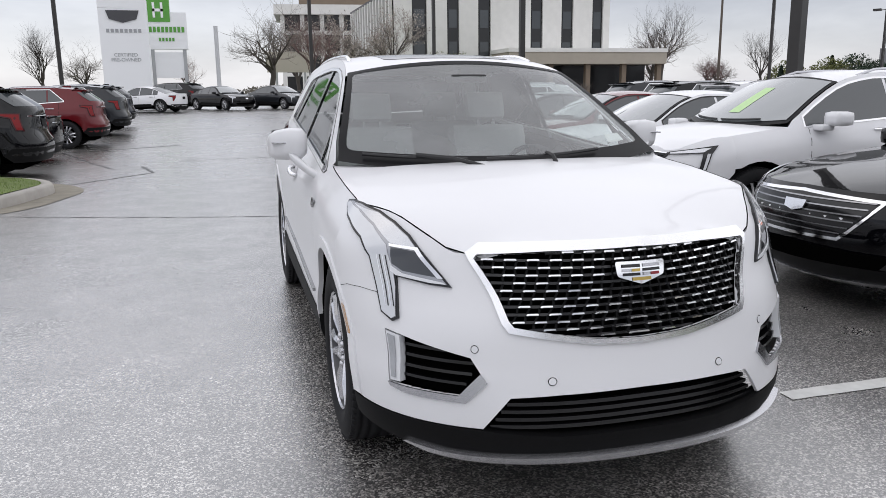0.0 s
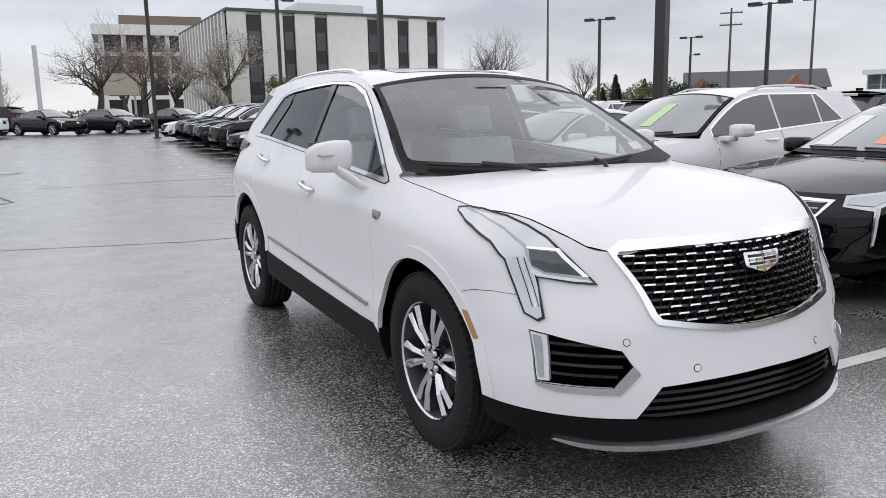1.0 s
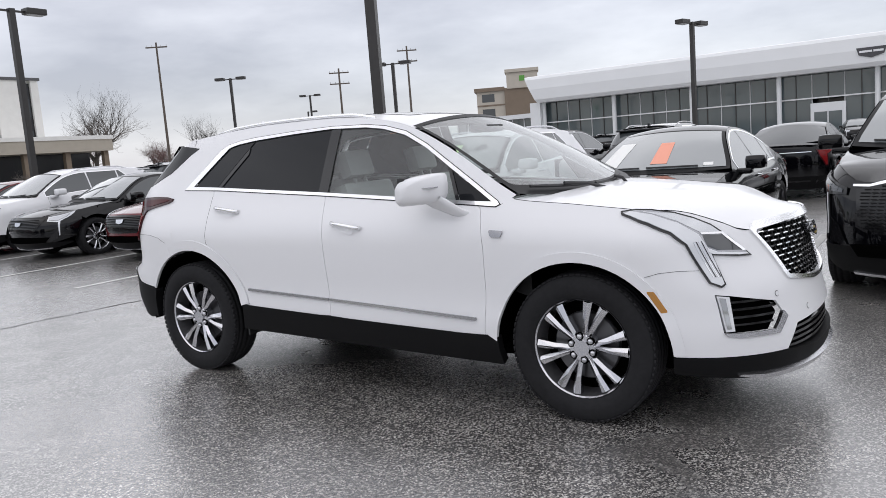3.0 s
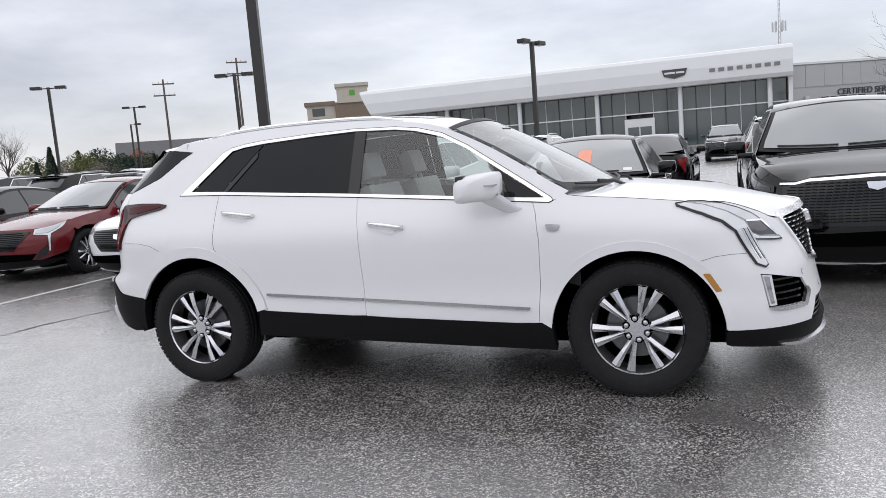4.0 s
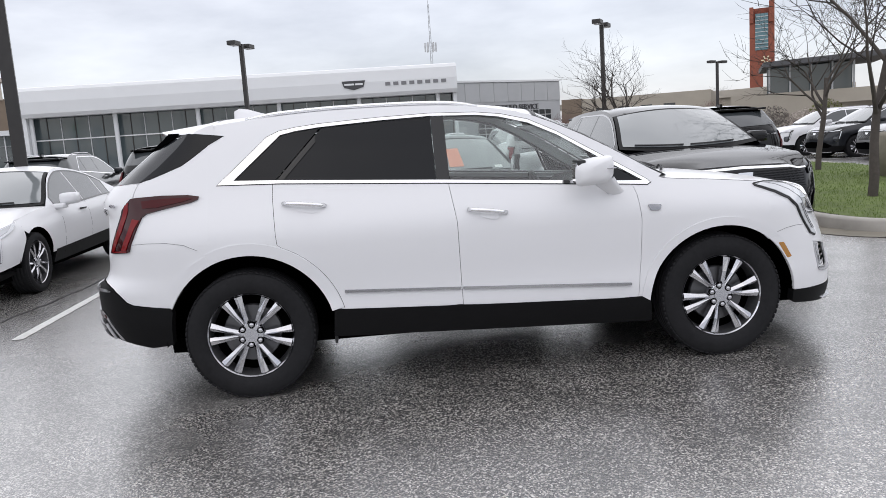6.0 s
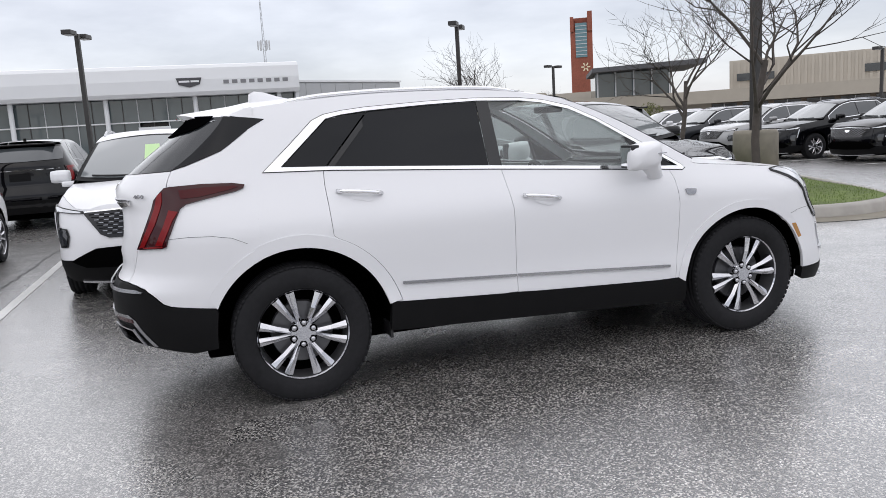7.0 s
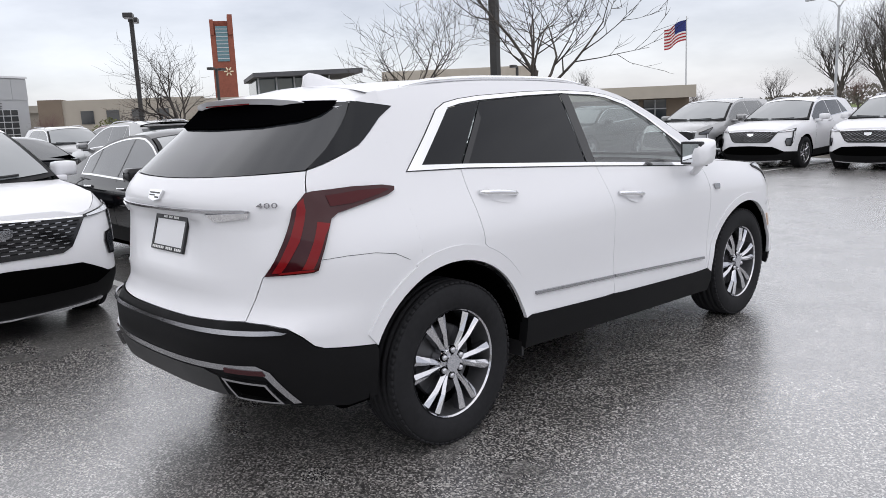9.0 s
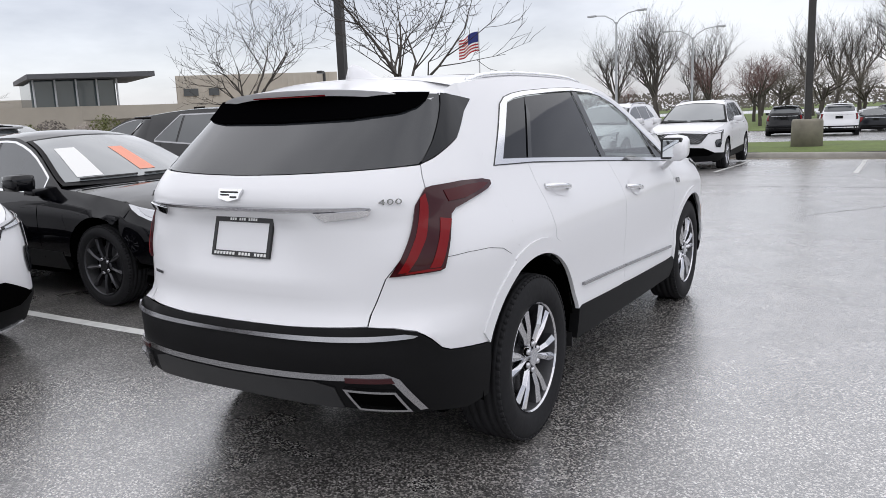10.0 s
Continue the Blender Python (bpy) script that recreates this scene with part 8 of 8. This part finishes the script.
    for x, zt in ((xa + 0.12, belt(xa)), (cuts[1] + 0.0, belt(cuts[1])), (xb - 0.03, belt(xb))):
        zb = low + 0.06 if x > -0.9 else wz + fr + 0.02
        lines += both([(x - 0.003, zb), (x + 0.003, zb), (x + 0.003, zt - 0.02), (x - 0.003, zt - 0.02)], side, step=0.15, lip=0, offset=0.002)
    for b in lines:
        part("shut_line", b, CAVITYSHADE, car)
    hz0 = belt(0) - 0.10
    for s in (-1, 1):
        for x in (xa + 0.24, cuts[1] + 0.10):
            bm = bmesh.new()
            add_path(bm, [((x + 0.2 * i / 4) * fx, s * (P.h(x, hz0) + 0.006 + 0.03 * math.sin(math.pi * i / 4)) * fy, (hz0 + 0.0) * fz) for i in range(5)], 0.012, 6)
            part("door_handle", bm, trim if not dark_nose else body.data.materials[0], car)
        mx, mz = (0.62, 1.02) if sedan else (0.64, 1.20)
        bm = bmesh.new()
        add_box(bm, (mx - 0.10) * fx, (mx + 0.10) * fx, min(s * 0.90, s * 1.10) * fy, max(s * 0.90, s * 1.10) * fy, (mz - 0.065) * fz, (mz + 0.075) * fz, 0.05)
        add_box(bm, (mx + 0.02) * fx, (mx + 0.16) * fx, min(s * 0.82, s * 0.98) * fy, max(s * 0.82, s * 0.98) * fy, (mz - 0.11) * fz, (mz - 0.05) * fz, 0.02)
        part("door_mirror", bm, WHITE, car, smooth=True)
    # lower trim
    if clad:
        for b in both([(-0.96, 0.30), (0.97, 0.27), (0.97, 0.43), (-0.96, 0.48)], side, step=0.2, lip=0.04, offset=0.006):
            part("sill", b, CLADDING, car)
    part("rear_lower", patch(sym([(0, fl - 0.10), (0.8, fl - 0.10), (0.93, fl + 0.02), (0.85, fl + 0.14), (0, fl + 0.14)]), rear, 0.14, 0.04, offset=0.008), CLADDING, car)
    part("front_lower", patch(sym([(0, 0.20), (0.75, 0.23), (0.98, 0.30), (0.97, fl + 0.01), (0.5, fl + 0.03), (0, fl + 0.03)]), front, 0.12, 0.05, flip=True, offset=0.006), CLADDING, car)
    part("front_lip", patch(sym([(0, 0.215), (0.62, 0.245), (0.62, 0.225), (0, 0.19)]), front, 0.12, 0.02, flip=True, offset=0.02), SATIN, car)
    # grille
    if sedan:
        g = [(0.0, 0.50), (0.28, 0.505), (0.33, 0.55), (0.50, 0.73), (0.0, 0.755)]
        intake = [(0.0, 0.33), (0.55, 0.34), (0.62, 0.42), (0.0, 0.44)]
    else:
        g = [(0.0, 0.66), (0.32, 0.685), (0.36, 0.71), (0.53, 0.885), (0.50, 0.905), (0.0, 0.92)]
        intake = [(0.0, 0.40), (0.50, 0.41), (0.58, 0.52), (0.0, 0.545)]
    if pods:
        g = [(0.0, 0.665), (0.30, 0.668), (0.36, 0.70), (0.50, 0.885), (0.0, 0.912)]
        intake = [(0.0, 0.36), (0.52, 0.375), (0.66, 0.435), (0.42, 0.555), (0.0, 0.575)]
        part("grille_crown", patch(sym([(0.0, 0.917), (0.515, 0.892), (0.515, 0.902), (0.0, 0.932)]), front, 0.05, 0.015, flip=True, offset=0.014), BRIGHTTRIM, car, "bright bar above the grille")
    if bold:
        g = [(0.0, 0.55), (0.42, 0.56), (0.53, 0.62), (0.56, 0.86), (0.50, 0.880), (0.42, 0.900), (0.0, 0.916)]
        intake = [(0.0, 0.36), (0.55, 0.37), (0.60, 0.46), (0.0, 0.48)]
        part("grille_crown", patch(sym([(0.0, 0.926), (0.42, 0.912), (0.50, 0.890), (0.60, 0.893), (0.60, 0.908), (0.50, 0.908), (0.42, 0.935), (0.0, 0.951)]), front, 0.05, 0.02, flip=True, offset=0.016), BRIGHTTRIM, car, "bright bar along the bonnet edge")
    gs = sym(g)
    grille = part("grille", patch(sym(shrink(g, -0.02)), front, 0.10, 0.012, flip=True, offset=0.008), grille_edge or trim, car, "shield grille with a bright edge" if grille_edge is None else "wide black mesh grille")
    part("grille_back", patch(gs, front, 0.10, 0.0, flip=True, offset=0.0115), TRIM, grille)
    lo_z, hi_z = (0.515, 0.745) if sedan else (0.56, 0.905) if bold else (0.675, 0.91)
    rows_n = 14 if bold else 6 if sedan and not mesh_grille else 9
    acc, bars = [], []
    for r in range(rows_n):
        z = lo_z + (hi_z - lo_z) * (r + 0.5) / rows_n
        w = 0.0
        while w < 0.6 and inside((w, z), gs):
            w += 0.01
        w -= 0.015
        if w < 0.05:
            continue
        bars.append(patch([(-w, z - 0.004), (w, z - 0.004), (w, z + 0.004), (-w, z + 0.004)], front, 0.12, 0.006, flip=True, offset=0.018))
        if bold:
            for q in range(-12, 13):
                u, lean = q * 0.044, 0.014 if q > 0 else -0.014
                if q and abs(u) + 0.03 < w:
                    acc.append(patch([(u - 0.004 - lean, z - 0.010), (u + 0.004 - lean, z - 0.010), (u + 0.004 + lean, z + 0.012), (u - 0.004 + lean, z + 0.012)], front, 0.2, 0.003, flip=True, offset=0.021))
        elif mesh_grille:
            for q in range(-7, 8):
                u = q * 0.075 + (0.037 if r % 2 else 0)
                if abs(u) + 0.02 < w:
                    acc.append(patch([(u - 0.018, z - 0.003), (u + 0.018, z - 0.003), (u + 0.018, z + 0.004), (u - 0.018, z + 0.004)], front, 0.2, 0.003, flip=True, offset=0.021))
    tagged(part("grille_mesh", join(bars), GREYMETAL if sedan and not mesh_grille else CLADDING, grille), kind="stuff")
    if acc:
        tagged(part("grille_relief", join(acc), accent, grille), kind="stuff")
    bz = 0.858 if bold else (lo_z + hi_z) / 2 + 0.04
    part("badge", patch([(-0.07, bz + 0.03), (0.07, bz + 0.03), (0.055, bz - 0.02), (0, bz - 0.04), (-0.055, bz - 0.02)], front, 0.1, 0.012, flip=True, offset=0.03), CHROME, grille, "chrome shield badge")
    # flat near-black patch on the nose paints the shade of an opening
    part("intake", patch(sym(intake), front, 0.12, 0.0, flip=True, offset=0.014), CAVITYSHADE, car, "lower intake painted as a near-black patch of shade")
    # lamps
    if sedan:
        hl = [(0.585, 0.705), (0.60, 0.775), (0.80, 0.80), (1.0, 0.845), (1.04, 0.85), (0.93, 0.77), (0.80, 0.70), (0.795, 0.45), (0.775, 0.44), (0.765, 0.68)]
        inn = [(0.61, 0.72), (0.62, 0.762), (0.80, 0.785), (0.95, 0.825), (0.88, 0.77), (0.76, 0.71)]
        stripe = [(0.795, 0.70), (0.792, 0.455), (0.779, 0.455), (0.779, 0.70)]
    else:
        hl = [(0.60, 0.83), (0.62, 0.90), (0.80, 0.985), (1.0, 1.03), (1.03, 1.02), (0.93, 0.94), (0.86, 0.86), (0.845, 0.60), (0.80, 0.59), (0.79, 0.84)]
        inn = [(0.64, 0.845), (0.66, 0.89), (0.82, 0.965), (0.94, 0.995), (0.88, 0.93), (0.81, 0.86)]
        stripe = [(0.838, 0.86), (0.832, 0.61), (0.812, 0.61), (0.812, 0.86)]
    if pods:
        hl = [(0.53, 0.885), (0.80, 0.905), (0.80, 0.76), (0.68, 0.745), (0.655, 0.68), (0.69, 0.57), (0.80, 0.56), (0.85, 0.66), (0.868, 0.90), (0.92, 0.975), (0.85, 0.965), (0.53, 0.908)]
        inn = [(0.69, 0.735), (0.67, 0.68), (0.70, 0.585), (0.79, 0.578), (0.80, 0.74)]
        stripe = [(0.857, 0.90), (0.843, 0.66), (0.826, 0.66), (0.832, 0.90)]
    if bold:
        hl = [(0.64, 0.83), (0.64, 0.885), (0.80, 0.945), (0.98, 1.0), (1.0, 0.985), (0.90, 0.92), (0.84, 0.86), (0.835, 0.50), (0.805, 0.49), (0.80, 0.83)]
        inn = [(0.67, 0.845), (0.67, 0.872), (0.80, 0.925), (0.93, 0.965), (0.87, 0.91), (0.82, 0.86)]
        stripe = [(0.829, 0.84), (0.828, 0.52), (0.812, 0.52), (0.812, 0.84)]
    tl = [(0.62, 0.80), (0.60, 0.93), (0.95, 0.93), (0.98, 0.88), (0.78, 0.82), (0.77, 0.62), (0.72, 0.62)] if sedan else [(0.60, 0.86), (0.66, 1.17), (0.95, 1.18), (0.93, 1.12), (0.78, 1.08), (0.72, 0.87)]
    for mir in (False, True):
        lamp = part("headlamp", patch(hl, front, 0.08, 0.008, flip=True, offset=0.01, mirror=mir), SMOKE if sedan else TRIM, car, "slim headlamp with an upright light strip")
        part("lamp_lens", patch(inn, front, 0.08, 0.002, flip=True, offset=0.014, mirror=mir), LAMP_CLEAR if sedan else DARKLENS, lamp)
        part("light_guide", patch(stripe, front, 0.08, 0.002, flip=True, offset=0.014, mirror=mir), LAMP_WHITE, lamp)
        if pods:
            part("lamp_slit", patch([(0.545, 0.890), (0.80, 0.911), (0.86, 0.95), (0.80, 0.945), (0.545, 0.902)], front, 0.06, 0.002, flip=True, offset=0.014, mirror=mir), SMOKE, lamp, "slim clear lamp slit")
        else:
            part("side_vent", patch([(0.60, 0.33), (0.76, 0.40), (0.765, 0.55), (0.66, 0.46)] if sedan else [(0.62, 0.45), (0.79, 0.47), (0.795, 0.66), (0.70, 0.60)], front, 0.1, 0.004, flip=True, offset=0.012, mirror=mir), TRIM, car)
        tl_o = part("tail_lamp", patch(tl, rear, 0.08, 0.008, offset=0.010, mirror=mir), LAMP_DARK, car, "red tail lamp")
        part("lamp_lens", patch(shrink(tl, 0.02), rear, 0.08, 0.002, offset=0.013, mirror=mir), LAMP_RED, tl_o)
    part("plate_panel", patch([(-0.13, 0.72), (0.13, 0.72), (0.13, 0.86), (-0.13, 0.86)] if sedan else [(-0.13, 0.92), (0.13, 0.92), (0.13, 1.06), (-0.13, 1.06)], rear, 0.15, 0.006, offset=0.008), CLADDING, car)
    part("tail_bar", patch(sym([(0, 0.885), (0.52, 0.885), (0.52, 0.90), (0, 0.90)] if sedan else [(0, 1.11), (0.55, 1.11), (0.55, 1.13), (0, 1.13)]), rear, 0.15, 0.006, offset=0.012), CHROME, car)
    # wheels and arches
    for x in (ax, -ax):
        for s in (-1, 1):
            put_wheel(car, kit, x * fx, s * (0.79 * fy), kit["tyre"].get("r", 0.345 if sedan else 0.365), 0.3 * x + s, 5)
            bm = bmesh.new()
            nn = 12
            a = [bm.verts.new(((x + (fr + 0.02) * math.cos(math.pi * i / nn)) * fx, s * 0.5 * fy, (wz + (fr + 0.02) * math.sin(math.pi * i / nn)) * fz)) for i in range(nn + 1)]
            b = [bm.verts.new(((x + (fr + 0.02) * math.cos(math.pi * i / nn)) * fx, s * 0.885 * fy, (wz + (fr + 0.02) * math.sin(math.pi * i / nn)) * fz)) for i in range(nn + 1)]
            for i in range(nn):
                bm.faces.new((a[i], a[i + 1], b[i + 1], b[i]))
            bm.faces.new(a)
            # arch lining and underbody coloured near-black to hold their own shade
            part("wheel_house", bm, CAVITYSHADE, car)
    part("underbody", box(-2.1 * fx, 2.1 * fx, -0.72 * fy, 0.72 * fy, 0.19, 0.30, 0.02), CAVITYSHADE, car)
    return car


def recolour(car, mat):
    for o in car.children_recursive:
        if o.type == "MESH" and o.data.materials and o.data.materials[0] == WHITE:
            o.material_slots[0].link = "OBJECT"
            o.material_slots[0].material = mat
    return car


KIT_E["tyre"]["r"] = 0.385


def at(x, nose_y, half, heading=-90):
    """Where a car stands whose nose is at nose_y in the row along +y."""
    return pose(x, nose_y + half, ground_z(x, nose_y), 0, 0, heading)


white_xt = parked_car("parked_suv", "white compact crossover with black mesh grille and green sheet", at(-2.37, 2.60, 2.30), COMPACT, KIT_A, (0.955, 0.985, 0.965), accent=GREYMETAL, grille_edge=TRIM, pods=True)
black_sedan = recolour(parked_car("parked_sedan", "glossy black saloon beaded with rain, price sheets behind its screen", at(0.28, 2.50, 2.44), SEDAN, KIT_D, (1.03, 1.0, 1.015), sedan=True, mesh_grille=False), BLACK)
white_sedan = parked_car("parked_sedan", "white sports saloon with black mesh grille", at(-5.45, 2.75, 2.42), SEDAN, KIT_B, (0.99, 1.0, 0.985), sedan=True, trim=TRIM, accent=CLADDING)
big_suv = recolour(parked_car("parked_suv", "large black SUV with a wide chrome-edged grille", at(3.08, 2.08, 2.6), COMPACT, KIT_E, (1.07, 1.06, 1.0), trim=GREYMETAL, accent=TRIM, grille_edge=TRIM, bold=True), BLACK)
PAINTS = {"RED": RED, "BLACK": BLACK, "NAVY": NAVY, "CHARCOAL": CHARCOAL, "WHITE": WHITE, "SILVER": SILVER}
LABELS = {"RED": "dark red", "BLACK": "glossy black", "NAVY": "dark navy blue", "CHARCOAL": "charcoal grey", "WHITE": "clean white", "SILVER": "silver grey"}


def another(src, colour, m, what):
    car = recolour(copy_thing(src, m), PAINTS[colour])
    return tagged(car, f"{LABELS[colour]} {what}", "car", "parked cars")


SALOON, CROSS = "saloon parked in the row", "crossover parked in the row"
for x, src, colour in ((-8.25, white_sedan, "RED"), (-10.95, white_sedan, "BLACK"), (-13.6, white_xt, "WHITE"), (-16.3, white_sedan, "RED"), (-19.0, white_sedan, "BLACK"),
                       (-21.7, big_suv, "BLACK"), (-24.4, white_xt, "NAVY"), (-27.1, white_xt, "NAVY"), (-29.8, white_xt, "NAVY"), (-32.6, white_sedan, "WHITE")):
    another(src, colour, at(x, 3.0 + random.uniform(-0.2, 0.25), 2.4, -90 + random.uniform(-1, 1)), SALOON if src is white_sedan else CROSS)
# second row, tails towards the aisle
for x, src, colour in ((-5.1, big_suv, "BLACK"), (-2.4, white_xt, "CHARCOAL"), (0.4, white_sedan, "BLACK"), (3.1, white_xt, "SILVER"), (-7.9, white_xt, "CHARCOAL"), (-10.6, big_suv, "CHARCOAL"), (-13.4, white_xt, "WHITE"), (-16.2, white_xt, "BLACK"), (-19, white_xt, "CHARCOAL")):
    another(src, colour, pose(x, 13.4 + random.uniform(-0.2, 0.2), ground_z(x, 13), 0, 0, 90 + random.uniform(-1, 1)), "car parked nose-out in the second row")
another(big_suv, "BLACK", pose(5.95, 10.45, 0, 0, 0, 90), "large estate standing tail-out beside the tree island")
# beyond, towards the showroom
for x, y, h, src, colour in ((4.4, 22, -90, white_xt, "SILVER"), (2.0, 34, -90, white_xt, "CHARCOAL"), (5.0, 48, -90, white_xt, "WHITE"), (-1.5, 50, -80, white_sedan, "BLACK"), (7.5, 26, 90, white_xt, "RED"), (10.5, 24, -90, big_suv, "BLACK"), (-12, 36, 90, white_xt, "BLACK"), (-18, 36, 90, white_sedan, "CHARCOAL")):
    another(src, colour, pose(x, y, ground_z(x, y), 0, 0, h), "car parked near the showroom")
# the row across the far aisle, noses towards the aisle
for y, src, colour in ((-3.0, white_xt, "WHITE"), (2.2, white_xt, "WHITE"), (4.6, white_xt, "WHITE"), (6.7, big_suv, "SILVER"), (10.7, white_xt, "BLACK"), (13.5, white_xt, "BLACK"), (16.2, white_xt, "SILVER"), (19.0, white_xt, "CHARCOAL"), (21.8, white_xt, "WHITE")):
    another(src, colour, pose(16.1, y, ground_z(15.2, y), 0, 0, 180 + random.uniform(-2, 2)), "crossover parked nose to the aisle")
# the row on the other side of the aisle, tails towards it
for x, y, src, colour in ((-11.3, -6.95, big_suv, "BLACK"), (-14.7, -7.2, white_sedan, "BLACK"), (-18.7, -6.6, white_xt, "RED"), (-23.4, -6.5, white_xt, "CHARCOAL"), (-28.0, -6.8, white_xt, "NAVY")):
    another(src, colour, pose(x, y, ground_z(x, y), 0, 0, -90), "car parked tail to the aisle")
for x, y, h, src, colour in ((-42.6, -5.4, -115, white_sedan, "WHITE"), (-48.5, -4.4, -120, big_suv, "BLACK"), (-44.6, -1.1, 35, white_sedan, "BLACK"), (-44.6, 2.3, 35, white_sedan, "CHARCOAL"), (-45.0, 6.0, 35, white_sedan, "BLACK"), (-47.0, 10.0, 20, white_sedan, "WHITE")):
    another(src, colour, pose(x, y, ground_z(x, y), 0, 0, h), "car parked at the far end of the lot")
for x, y, h, src, colour in ((43.5, 3.4, 4, big_suv, "BLACK"), (42.8, 0.7, 4, big_suv, "WHITE"), (51, -0.6, 8, white_sedan, "CHARCOAL"), (56, -1.6, 8, big_suv, "NAVY")):
    another(src, colour, pose(x, y, ground_z(x, y), 0, 0, h), "car parked in the lot beyond the lawn")


def sheet(owner_pose, shape, k, w0, w1, v0, v1, mat, label):
    """A sheet of paper lying behind a windscreen."""
    f = scaled(shape, *k)(shape.screen)
    ob = link("price_sheet", patch([(w0, v0), (w1, v0), (w1, v1), (w0, v1)], f, 0.2, 0.0, flip=True, offset=0.009), mat)
    ob.matrix_basis = owner_pose
    tagged(ob, label, "paper")


sheet(at(-2.37, 2.60, 2.30), COMPACT, (0.955, 0.985, 0.965), -0.10, 0.13, 0.20, 0.74, GREENPAPER, "bright green paper sheet behind a windscreen")
sheet(at(0.28, 2.50, 2.44), SEDAN, (1.03, 1.0, 1.015), -0.20, 0.03, 0.14, 0.66, ORANGE, "orange paper sheet behind a windscreen")
sheet(at(0.28, 2.50, 2.44), SEDAN, (1.03, 1.0, 1.015), 0.52, 0.80, 0.10, 0.70, PAPER, "white price sheet behind a windscreen")
sheet(at(0.28, 2.50, 2.44), SEDAN, (1.03, 1.0, 1.015), -0.80, -0.68, 0.06, 0.13, PAPER, "small white label behind a windscreen")
